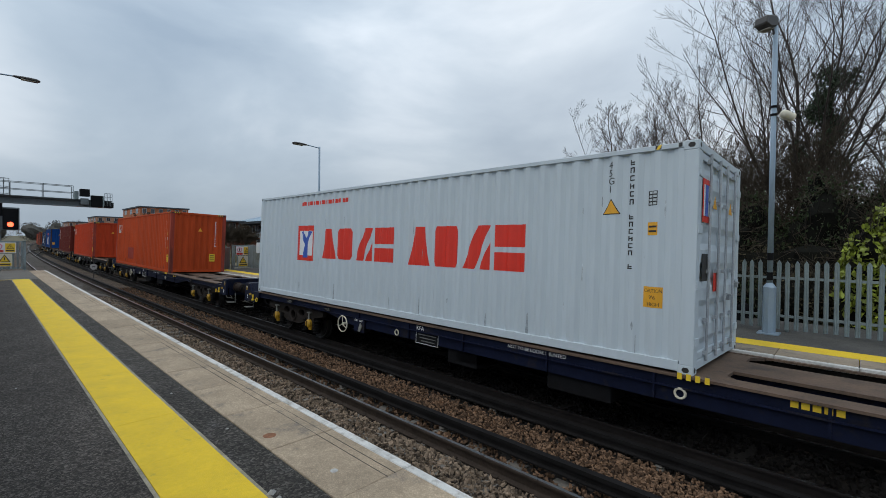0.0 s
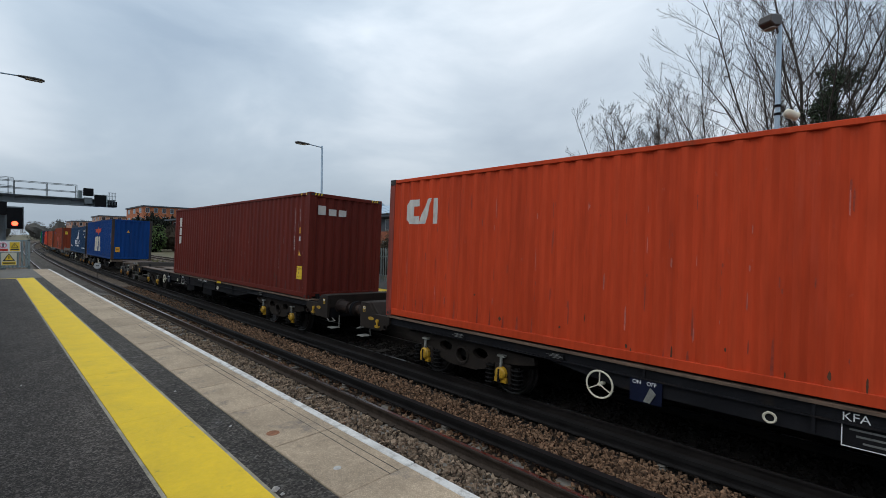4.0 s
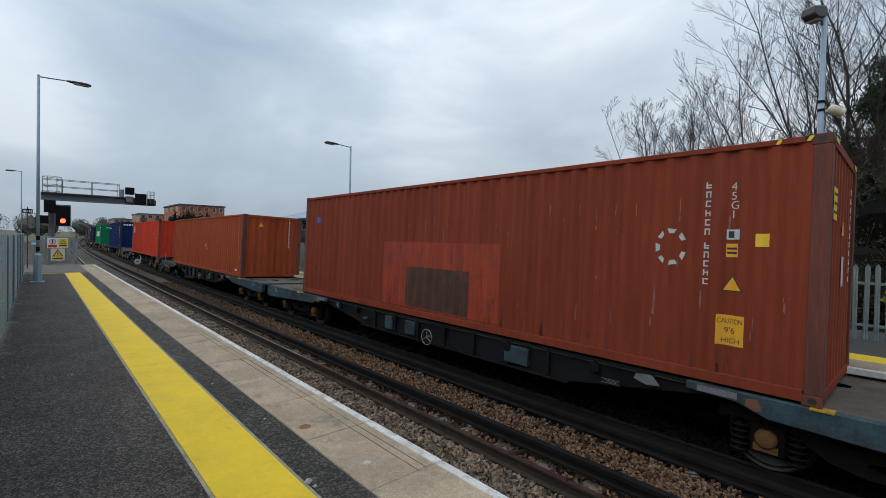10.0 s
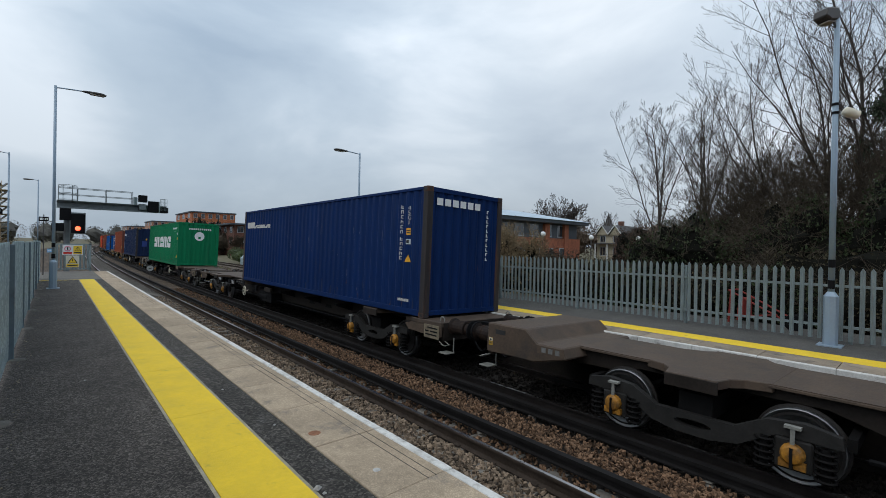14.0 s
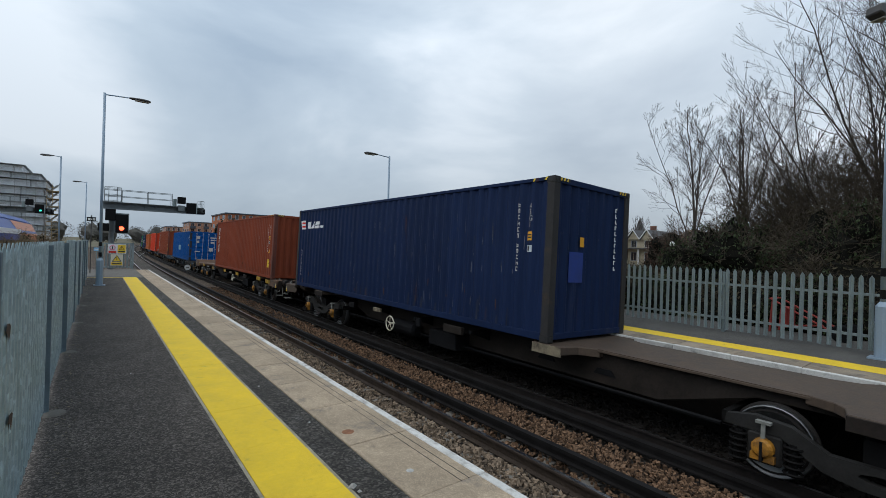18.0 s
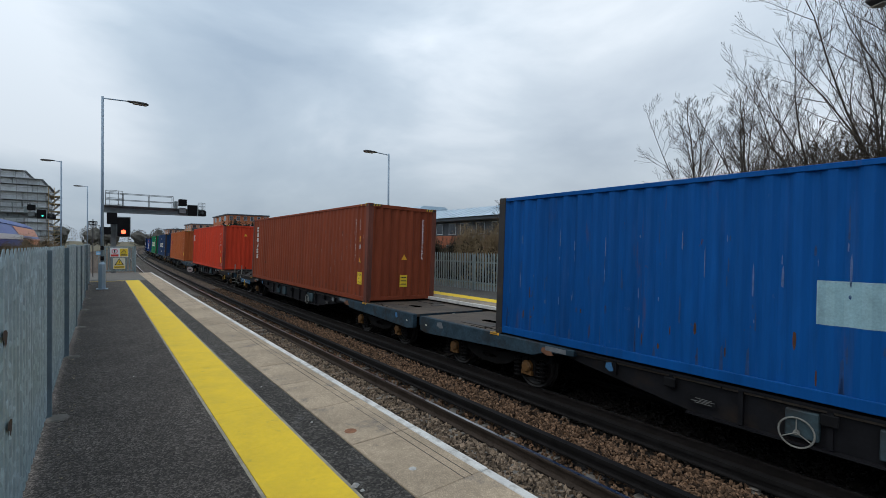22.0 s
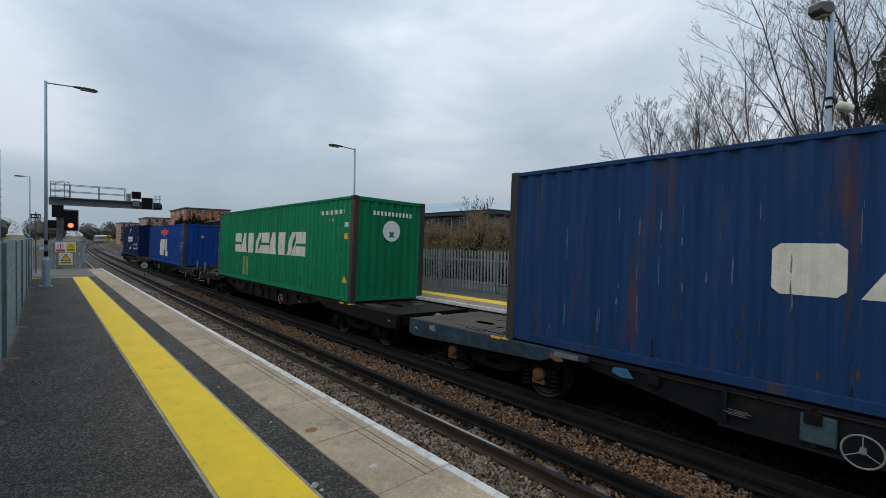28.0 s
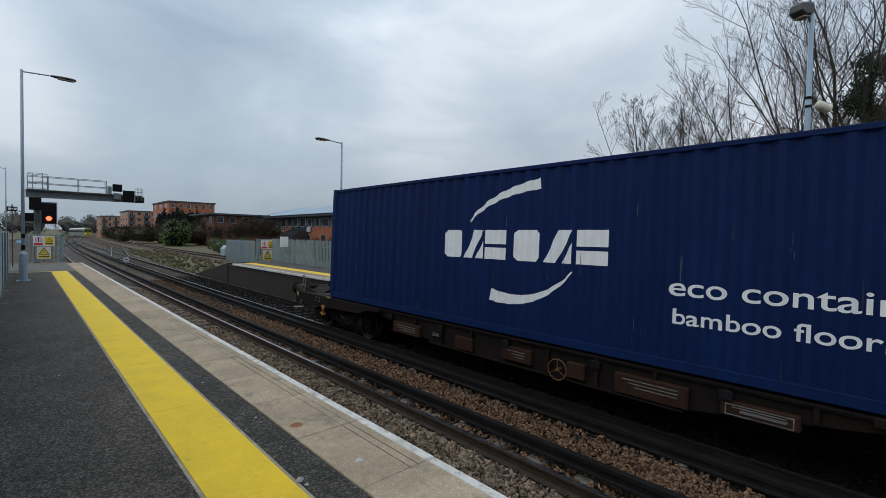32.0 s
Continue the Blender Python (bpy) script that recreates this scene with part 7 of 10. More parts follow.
# near end of each wagon along the line at the clip's start, its length, kind, side colour, ends, raised block, bogie centres from either end, brake wheel
WAGONS = [
    (-6.0, 20.5, "slotted", "navy", ("buffers", "buffers"), None, (2.93, 2.93), 0),
    (16.2, 20.2, "slotted", "navy", ("buffers", "buffers"), None, (2.93, 2.93), 0),
    (37.8, 20.2, "slotted", "black", ("buffers", "buffers"), None, (2.93, 2.93), 0),
    (59.5, 20.2, "slotted", "black", ("buffers", "buffers"), None, (2.93, 2.93), 0),
    (81.0, 19.8, "low", "brown", ("buffers", "drawbar"), None, (2.9, 2.72), 12.5),
    (101.2, 19.8, "low", "brown", ("drawbar", "buffers"), "far", (2.42, 3.29), 7.28),
    (122.0, 17.9, "flat", "teal", ("buffers", "drawbar"), None, (2.45, 2.1), 9.3),
    (140.4, 17.9, "flat", "teal", ("drawbar", "buffers"), None, (1.81, 2.3), 8.6),
    (159.5, 20.1, "low", "brown", ("buffers", "buffers"), "far", (2.64, 3.43), 7.54),
    (180.9, 19.8, "low", "brown", ("buffers", "buffers"), None, (2.74, 2.9), 12.4),
    (202.0, 19.5, "low", "brown", ("buffers", "buffers"), None, (2.9, 4.3), 7.6),
    (222.6, 19.3, "low", "brown", ("buffers", "buffers"), None, (1.95, 3.33), 11.13),
    (243.1, 20.3, "low", "brown", ("buffers", "buffers"), "far yellow", (2.8, 3.24), 7.9),
    (264.3, 17.9, "flat", "grimy", ("buffers", "drawbar"), None, (2.3, 2.1), 10.74),
    (282.5, 17.6, "flat", "grimy", ("drawbar", "buffers"), None, (2.06, 2.2), 7.05),
    (301.4, 17.9, "flat", "grimy", ("buffers", "drawbar"), None, (2.3, 2.1), 10.56),
    (319.7, 17.9, "flat", "grimy", ("drawbar", "buffers"), None, (2.06, 2.2), 7.0),
    (338.55, 17.35, "flat", "grimy", ("buffers", "drawbar"), None, (1.95, 2.25), 10.08),
    (356.4, 17.4, "flat", "rust", ("drawbar", "buffers"), None, (2.06, 2.35), 6.77),
    (375.13, 18.27, "flat", "rust", ("buffers", "drawbar"), None, (2.18, 2.45), 10.6),
    (393.8, 16.8, "flat", "rust", ("drawbar", "buffers"), None, (2.1, 2.2), 7.8),
]
SIDES = {"grimy": SIDE_GRIME, "navy": SIDE_NAVY, "black": SIDE_BLACK, "brown": SIDE_BROWN, "teal": SIDE_TEAL, "rust": SIDE_RUST}
WORDS = {"grimy": "grimy brown", "navy": "navy blue", "black": "black", "brown": "dark brown", "teal": "patchy blue grey", "rust": "rusty brown"}
TRAIN = []


def on_track(s, length):
    """The pose of a train thing whose near end is at distance s along the far track."""
    a, b = bend(s), bend(s + length)
    turn = -math.degrees(math.atan2(b - a, length))
    return pose(FAR_TRACK[0] + a, s, FAR_TRACK[1], 0, CANT, 0) if turn == 0 else Matrix.Translation((FAR_TRACK[0] + a, s, FAR_TRACK[1])) @ pose(0, 0, 0, 0, 0, turn) @ pose(0, 0, 0, 0, CANT, 0)


# near end of each container along the line at the clip's start, colour, end shown, colour of the end posts, label
CONTAINERS = [
    (1.47, "white", "doors", None, "pale grey forty foot container with red lettering shapes"),
    (23.30, "orange", "wall", None, "faded orange forty foot container with darker patches"),
    (45.00, "red_orange", "wall", None, "red orange forty foot container with white side mark"),
    (60.60, "dark_red", "wall", None, "dark red forty foot container with white lettering shapes"),
    (88.30, "royal_blue", "wall", "rusty_post", "bright blue forty foot container with red bird mark"),
    (101.50, "teal_blue", "wall", "rusty_post", "dark teal blue forty foot container with white wing mark"),
    (125.00, "rust_red", "wall", None, "rusty red forty foot container with repaired patches"),
    (142.80, "rust_orange", "wall", None, "rusty orange forty foot container with streaks"),
    (159.95, "bright_red", "wall", None, "bright red orange forty foot container with scraped side"),
    (181.50, "navy", "wall", "rusty_post", "navy blue forty foot container with rusty end posts"),
    (207.20, "green", "wall", None, "green forty foot container with white lettering shapes"),
    (228.67, "navy_dull", "wall", "dark_post", "dull navy forty foot container with white flag mark"),
    (243.90, "brown", "wall", None, "red brown forty foot container with white column mark"),
    (267.52, "sky_blue", "doors", "dark_post", "bright blue forty foot container with doors facing forward"),
    (285.00, "brown", "wall", None, "red brown forty foot container with white column letters"),
    (304.25, "bright_red", "wall", None, "bright red forty foot container with yellow labels"),
    (322.00, "tan_orange", "wall", None, "tan orange forty foot container with white column letters"),
    (341.00, "worn_blue", "wall", "rusty_post", "worn blue forty foot container with white swoosh mark"),
    (358.50, "green", "wall", "rusty_post", "green forty foot container with faded white lettering shapes"),
    (378.04, "mid_blue", "wall", "rusty_post", "scuffed blue forty foot container with red bird mark"),
    (396.45, "clean_navy", "wall", None, "clean navy forty foot container with eco lettering"),
]
def make_train_wagons():
    kinds = {"slotted": "flat wagon with slotted worn deck", "low": "low spine wagon with exposed wheels", "flat": "flat wagon with worn plate deck"}
    for k, (s, length, kind, side, ends, block, bogies, wheel_y) in enumerate(WAGONS):
        before = s - WAGONS[k - 1][0] - WAGONS[k - 1][1] if k else 1.4
        after = WAGONS[k + 1][0] - s - length if k + 1 < len(WAGONS) else 1.4
        reach = (round(before / 2 - 0.05, 3), round(after / 2 - 0.05, 3))
        near = CONTAINERS[k][0] - s
        w = build_wagon(kind, length, SIDES[side], f"{WORDS[side]} container {kinds[kind]}", ends, block, reach, (near, near + L40), bogies, wheel_y)
        TRAIN.append((w, s, length, 0.0))


make_train_wagons()
LOW_BOXES = (5, 7, 8, 13, 19)      # those of 8 ft 6 in
BOXES = []
for k, (s0, colour, near_end, post, text) in enumerate(CONTAINERS):
    box_thing = build_container(colour, text, near_end, post, k not in LOW_BOXES)
    BOXES.append(box_thing)
    TRAIN.append((box_thing, s0, L40, DECKS[WAGONS[k][2]]))

FADED_WHITE = mat("faded_white_mark", (0.50, 0.48, 0.45), 0.6, vary=0.12, scale=5, stain=(0.30, 0.12, 0.06), stain_amount=0.05)
CREAM_MARK = mat("cream_mark", (0.62, 0.58, 0.47), 0.6, vary=0.1, scale=4, stain=(0.32, 0.20, 0.10), stain_amount=0.18)
BIRD_RED = mat("bird_red", (0.60, 0.070, 0.025), 0.6, vary=0.08, scale=4)
MARK_RED = mat("red_mark", (0.70, 0.030, 0.012), 0.5, vary=0.04)


def std_marks(c, du=0.0, dz=0.0, ink=WHITE_PAINT, code="45G1", caution=True, stickers=True, hazard=True, top=2.896, swap=False, tri_dz=0.0, warn=True):
    """The usual number column, type code, stickers and warning triangle near the front end."""
    side_decal(c, bar_column(11.39 + du, 2.47 + dz, 1.78 + dz, 6, 0.04, 0.3) + bar_column(11.39 + du, 1.72 + dz, 1.17 + dz, 5, 0.04, 0.3), ink, "number_bars", "column of unreadable number bars")
    if code:
        for k, ch in enumerate(code):
            side_text(c, ch, 11.63 + du, 2.35 + dz - 0.112 * k, 0.135, ink)
    if stickers:
        oz, gz = (dz - 0.22, dz + 0.20) if swap else (dz, dz)
        if stickers != "grey":
            side_decal(c, [rect(11.60 + du, 11.73 + du, 1.77 + oz, 1.93 + oz)], ORANGE_LABEL, "orange_sticker")
            side_decal(c, [rect(11.61 + du, 11.72 + du, 1.81 + oz, 1.835 + oz), rect(11.61 + du, 11.72 + du, 1.86 + oz, 1.885 + oz)], INK, "text_bar", lift=0.005)
        side_decal(c, [rect(11.60 + du, 11.74 + du, 1.56 + gz, 1.68 + gz)], STICKER, "grey_sticker")
        side_decal(c, [rect(11.62 + du, 11.68 + du, 1.58 + gz, 1.66 + gz)], INK, "text_bar", lift=0.005)
    dz += tri_dz
    if warn:
        side_decal(c, [tri(11.68 + du, 1.24 + dz, 0.115)], INK, "warning_triangle", "black edged yellow warning triangle")
        side_decal(c, [tri(11.68 + du, 1.235 + dz, 0.095)], ORANGE_LABEL, "triangle_face", lift=0.005)
    if caution:
        side_decal(c, [rect(11.53 + du, 11.82 + du, 0.50 + dz, 0.86 + dz)], ORANGE_LABEL if caution == "orange" else YELLOW_LABEL, "caution_label", "yellow height caution label")
        side_text(c, "CAUTION", 11.54 + du, 0.76 + dz, 0.085, INK, width=0.26)
        side_text(c, "9'6", 11.61 + du, 0.645 + dz, 0.10, INK)
        side_text(c, "HIGH", 11.58 + du, 0.53 + dz, 0.085, INK)
    if hazard:
        side_decal(c, [rect(11.70, 12.02, top - 0.07, top - 0.015)], INK, "hazard_strip", lift=0.014)
        side_decal(c, [rect(11.70 + 0.09 * k, 11.74 + 0.09 * k, top - 0.07, top - 0.015, 0.03) for k in range(4)], YELLOW_LABEL, "hazard_stripe", lift=0.0155)
        for x in (-1.10, 0.80):
            end_decal(c, [rect(x, x + 0.30, top - 0.075, top - 0.02)], INK, "hazard_strip", y=-0.004)
            end_decal(c, [rect(x + 0.02 + 0.09 * k, x + 0.06 + 0.09 * k, top - 0.075, top - 0.02, 0.02) for k in range(3)], YELLOW_LABEL, "hazard_stripe", y=-0.0055)


def end_marks(c, triangle=(0.1, 2.2), label=(0.05, 0.72), numbers=0.72, colour=YELLOW_LABEL):
    if triangle:
        end_decal(c, [tri(triangle[0], triangle[1], 0.10)], ORANGE_LABEL, "warning_triangle")
    if label:
        end_decal(c, [rect(label[0] - 0.13, label[0] + 0.13, label[1] - 0.18, label[1] + 0.18)], colour, "caution_label")
        end_decal(c, [rect(label[0] - 0.1, label[0] + 0.1, label[1] + d, label[1] + d + 0.028) for d in (-0.11, -0.01, 0.09)], INK, "text_bar", y=0.0105)
    if numbers:
        end_decal(c, [rect(numbers - 0.032, numbers - 0.006, 2.45 - 0.115 * k, 2.525 - 0.115 * k) for k in range(11)] + [rect(numbers - 0.006, numbers + 0.032, (2.45 if k % 3 else 2.507) - 0.115 * k, (2.47 if k % 3 else 2.525) - 0.115 * k) for k in range(11)], WHITE_PAINT, "number_bars")


def arc_mark(c, pts, w0, w1, material):
    """A tapering swoosh through points (u, z)."""
    top, low = [], []
    n = len(pts)
    for i, (u, z) in enumerate(pts):
        a, b = pts[max(0, i - 1)], pts[min(n - 1, i + 1)]
        d = Vector((b[0] - a[0], b[1] - a[1])).normalized()
        w = w0 + (w1 - w0) * i / (n - 1)
        top.append((u - d.y * w, z + d.x * w))
        low.append((u + d.y * w, z - d.x * w))
    side_decal(c, [[top[i], top[i + 1], low[i + 1], low[i]] for i in range(n - 1)], material, "swoosh")


def bezier(p, q, r, n=10):
    return [((1 - t) ** 2 * p[0] + 2 * t * (1 - t) * q[0] + t * t * r[0], (1 - t) ** 2 * p[1] + 2 * t * (1 - t) * q[1] + t * t * r[1]) for t in [i / n for i in range(n + 1)]]


def bird(c, u, z, w, material):
    side_decal(c, [[(u - w, z + 0.12), (u - 0.15, z + 0.10), (u - 0.15, z - 0.20), (u - w * 0.78, z - 0.16)], [(u + 0.15, z + 0.10), (u + w, z + 0.14), (u + w * 0.74, z - 0.18), (u + 0.15, z - 0.20)],
                   [(u - 0.15, z + 0.20), (u + 0.02, z + 0.28), (u + 0.15, z + 0.22), (u + 0.15, z - 0.22), (u - 0.15, z - 0.22)], [(u - 0.19, z - 0.36), (u + 0.19, z - 0.36), (u + 0.10, z - 0.22), (u - 0.10, z - 0.22)]], material, "bird_mark", "red spread wing mark")


def cream_blocks(c, material):
    side_decal(c, [[(4.50, 0.48), (5.45, 0.48), (5.35, 1.62), (4.72, 1.62)], [(5.50, 0.48), (5.88, 0.48), (5.88, 0.82), (6.30, 0.90), (6.40, 1.50), (6.10, 1.64), (5.50, 1.64)], [(6.48, 0.48), (7.45, 0.48), (7.45, 0.80), (6.98, 0.80), (6.98, 1.64), (6.48, 1.64)]], material, "logo_shape", "large cream stepped blocks")


def flag_mark(c, u0, u1, z0, z1, sk=0.04):
    side_decal(c, [rect(u0, u1, z0, z1, -sk)], WHITE_PAINT, "flag_mark", "white flag with red stripes")
    h = (z1 - z0) / 5
    side_decal(c, [rect(u0 + 0.04 - sk * k / 5, u1 - 0.01 - sk * k / 5, z0 + h * k, z0 + h * (k + 1)) for k in (1, 3)], MARK_RED, "flag_stripe", lift=0.005)


def weather(c, seed, amount, pale, dark, rust, high=2.7):
    """Scrapes, runs and rust blooms on the near side sheets, each kind in one mesh."""
    rng = random.Random(seed)
    sets = {pale: [], dark: [], rust: []}
    for k in range(int(110 * amount)):
        u = 0.30 + 0.281 * rng.randrange(42) + rng.uniform(-0.02, 0.02)
        z = rng.uniform(0.3, high - 0.5)
        ln, w = rng.uniform(0.1, 0.62) ** 2 + 0.015, rng.uniform(0.003, 0.013)
        sets[pale if rng.random() < 0.45 else dark].append([(u - w, z), (u + w * 0.6, z - 0.02), (u + w, z + ln * 0.6), (u + w * 0.3, z + ln), (u - w * 0.7, z + ln * 0.8)])
    for k in range(int(20 * amount)):
        u, z = rng.uniform(0.4, 11.8), 0.16 + abs(rng.gauss(0, 0.35))
        w, h = rng.uniform(0.006, 0.022), rng.uniform(0.02, 0.14)
        sets[rust].append([(u + w * math.cos(a) * rng.uniform(0.6, 1.1), z + h * math.sin(a) * rng.uniform(0.6, 1.1)) for a in [q * math.pi / 4 for q in range(8)]])
    for k in range(int(26 * amount)):
        u = 0.25 + 0.281 * rng.randrange(42)
        ln, w = rng.uniform(0.08, 0.42), rng.uniform(0.006, 0.026)
        sets[dark].append([(u - w, 0.16), (u + w, 0.16), (u + w * 0.5, 0.16 + ln), (u - w * 0.4, 0.16 + ln * 0.9)])
    for material, shapes in sets.items():
        if shapes:
            tagged(side_decal(c, shapes, material, "scraped_paint", "worn scrapes and rust runs"), kind="stuff")


def weather_all():
    rust = mat("rust_bloom", (0.075, 0.030, 0.014), 0.9, vary=0.4, scale=14)
    for k, (c, row) in enumerate(zip(BOXES, CONTAINERS)):
        tone = TONES[row[1]]
        pale = mat("scuffed_" + row[1], tuple(0.80 * v + 0.07 for v in tone), 0.7, vary=0.3, scale=12) if "scuffed_" + row[1] not in bpy.data.materials else bpy.data.materials["scuffed_" + row[1]]
        dark = mat("grimy_" + row[1], tuple(0.62 * v + 0.004 for v in tone), 0.75, vary=0.3, scale=12) if "grimy_" + row[1] not in bpy.data.materials else bpy.data.materials["grimy_" + row[1]]
        weather(c, 300 + k, {"white": 0.25, "navy": 0.5, "clean_navy": 0.3, "royal_blue": 1.5, "mid_blue": 1.6, "sky_blue": 1.5, "worn_blue": 1.5, "brown": 2.0, "green": 1.5}.get(row[1], 1.15), pale, dark, dark if row[1] == "white" or k == 20 else rust, 2.7 if k not in LOW_BOXES else 2.35)


def dress_containers():
    b = BOXES
    c = b[0]
    side_decal(c, [rect(2.37, 3.17, 1.06, 2.0)], MARK_RED, "emblem", "red framed emblem with blue shape")
    side_decal(c, [rect(2.45, 3.09, 1.20, 1.86)], WHITE_PAINT, "emblem_face", lift=0.005)
    side_decal(c, [[(2.50, 1.84), (2.74, 1.50), (2.66, 1.14), (2.90, 1.14), (2.90, 1.50), (3.06, 1.84), (2.90, 1.86), (2.78, 1.66), (2.66, 1.86)]], BLUE_LABEL, "emblem_figure", lift=0.007)
    side_decal(c, step_blocks(3.6, 6.55, 1.15, 1.90, 4), MARK_RED, "logo_shape", "large red stepped blocks")
    side_decal(c, step_blocks(6.94, 9.85, 1.13, 1.90, 4), MARK_RED, "logo_shape", "large red stepped blocks")
    side_decal(c, block_row(2.48, 4.75, 2.54, 2.64, 15, 0.3), MARK_RED, "text_bar")
    for k, ch in enumerate("45G1"):
        side_text(c, ch, 11.06, 2.65 - 0.112 * k, 0.135, INK)
    side_decal(c, [tri(11.11, 2.12, 0.13)], INK, "warning_triangle", "black edged yellow warning triangle")
    side_decal(c, [tri(11.11, 2.115, 0.11)], ORANGE_LABEL, "triangle_face", lift=0.005)
    side_decal(c, bar_column(11.39, 2.74, 2.10, 6, 0.04, 0.3) + bar_column(11.39, 2.00, 1.42, 6, 0.04, 0.3) + bar_column(11.39, 1.33, 1.24, 1, 0.04, 0.3), INK, "number_bars", "column of unreadable number bars")
    side_decal(c, [rect(11.60, 11.72, 2.11, 2.30)], INK, "grey_sticker")
    side_decal(c, [rect(11.612 + 0.056 * i, 11.654 + 0.056 * i, 2.12 + 0.047 * k, 2.15 + 0.047 * k) for i in (0, 1) for k in range(4)], STICKER, "text_bar", lift=0.005)
    side_decal(c, [rect(11.60, 11.73, 1.72, 1.89)], ORANGE_LABEL, "orange_sticker")
    side_decal(c, [rect(11.61, 11.72, 1.76, 1.785), rect(11.61, 11.72, 1.82, 1.845)], INK, "text_bar", lift=0.005)
    side_decal(c, [rect(11.57, 11.81, 0.78, 1.05)], ORANGE_LABEL, "caution_label", "orange height caution label")
    side_text(c, "CAUTION", 11.58, 0.975, 0.065, INK, width=0.22)
    side_text(c, "9'6", 11.64, 0.885, 0.075, INK)
    side_text(c, "HIGH", 11.62, 0.80, 0.065, INK)
    side_decal(c, [rect(11.68, 12.00, 2.826, 2.881)], INK, "hazard_strip", lift=0.014)
    side_decal(c, [rect(11.69 + 0.09 * k, 11.73 + 0.09 * k, 2.826, 2.881, 0.03) for k in range(3)], YELLOW_LABEL, "hazard_stripe", lift=0.0155)
    end_decal(c, [rect(-1.0, -0.66, 1.9, 2.45)], MARK_RED, "emblem", y=0.003)
    end_decal(c, [rect(-0.96, -0.70, 1.98, 2.38)], WHITE_PAINT, "emblem_face", y=0.0005)
    end_decal(c, [rect(-0.90, -0.76, 1.98, 2.38)], BLUE_LABEL, "emblem_figure", y=-0.0015)
    end_decal(c, [tri(-0.38, 2.2, 0.1), tri(0.55, 2.2, 0.1)], ORANGE_LABEL, "warning_triangle", y=0.003)
    end_decal(c, [rect(-0.95, -0.70, 1.15, 1.5)], INK, "data_plate", y=0.003)
    end_decal(c, [rect(-0.35, -0.15, 1.0, 1.25)], MARK_RED, "red_label", y=0.003)
    worn = mat("old_dark_red_paint", (0.28, 0.024, 0.014), 0.6, vary=0.12, scale=3)
    for i, z in ((1, 1.95), (2, 1.94), (8, 1.74), (15, 1.90)):
        u = 0.52 if i != 15 else 0.30
        side_decal(b[i], [[(u, z + 0.10), (u + 0.12, z), (u + 0.42, z), (u + 0.42, z + 0.16), (u + 0.24, z + 0.16), (u + 0.24, z + 0.36), (u + 0.42, z + 0.36), (u + 0.42, z + 0.5), (u + 0.10, z + 0.5), (u, z + 0.4)], [(u + 0.40, z + 0.0), (u + 0.56, z + 0.0), (u + 0.76, z + 0.5), (u + 0.62, z + 0.5)], rect(u + 0.80, u + 0.90, z, z + 0.5)], FADED_WHITE, "logo_shape", "small white plain mark")
    side_decal(b[1], [rect(3.31, 4.80, 0.40, 1.07)], worn, "paint_patch", "darker red repaint patch")
    for i in (1, 2):
        std_marks(b[i], 0, 0, FADED_WHITE, "45G1", True, True, True)
        end_marks(b[i], (0.05, 2.1), (0.62, 0.75), 0.75)
    c = b[3]
    side_decal(c, [rect(0.66, 0.90, 2.12, 2.50), rect(0.63, 0.92, 1.74, 2.06), rect(0.62, 0.93, 1.36, 1.68)], FADED_WHITE, "logo_shape", "white stacked blocks")
    std_marks(c, 0, 0, FADED_WHITE)
    end_decal(c, [rect(-0.95, -0.72, 2.30, 2.55), rect(-0.62, -0.38, 2.30, 2.48), rect(-0.30, -0.05, 2.30, 2.48)], FADED_WHITE, "logo_shape")
    for i in (4, 19):
        bird(b[i], 6.05, 2.14, 1.48, BIRD_RED)
        cream_blocks(b[i], CREAM_MARK)
    std_marks(b[4], -0.03, -0.02, FADED_WHITE, "45G1", False, True, False, swap=True)
    end_marks(b[4], (-0.25, 2.05), (-0.85, 0.72), None, ORANGE_LABEL)
    c = b[19]
    std_marks(c, 0.03, -0.20, FADED_WHITE, "42G1", False, "grey", False, top=2.591, tri_dz=0.22)
    end_marks(c, (-0.20, 1.85), None, None)
    end_decal(c, [rect(0.72, 0.76, 2.10 - 0.115 * k, 2.18 - 0.115 * k) for k in range(11)], FADED_WHITE, "number_bars")
    side_decal(c, [rect(11.50, 11.72, 0.42, 0.50)], BLUE_LABEL, "blue_sticker", "small pale blue sticker")
    rng = random.Random(519)
    scuff = mat("olive_scuff", (0.045, 0.085, 0.060), 0.8, vary=0.4, scale=12)
    for base, n in ((9.9, 26), (1.5, 12), (3.2, 14)):
        for k in range(n):
            u, z = base + rng.gauss(0, 0.35), 0.85 + rng.gauss(0, 0.22)
            w, h = rng.uniform(0.006, 0.03), rng.uniform(0.02, 0.13)
            side_decal(c, [[(u - w, z), (u + w * 0.4, z - h * 0.5), (u + w, z + h * 0.3), (u + w * 0.2, z + h), (u - w * 0.8, z + h * 0.6)]], scuff, "scuff", "olive scuff through the paint")
    c = b[5]
    for k in range(5):
        side_decal(c, [[(4.95 + 0.35 * k, 1.34), (5.25 + 0.36 * k, 1.34), (6.35 + 0.20 * k, 1.62 + 0.15 * k), (6.2 + 0.18 * k, 1.66 + 0.15 * k)]], WHITE_PAINT, "wing_mark", "white feather stroke")
    side_decal(c, step_blocks(4.26, 5.1, 0.86, 1.28, 3) + step_blocks(5.25, 7.85, 0.86, 1.28, 9), WHITE_PAINT, "logo_shape", "white stepped blocks")
    side_decal(c, block_row(4.66, 7.48, 0.62, 0.79, 12, 0.3), WHITE_PAINT, "text_bar")
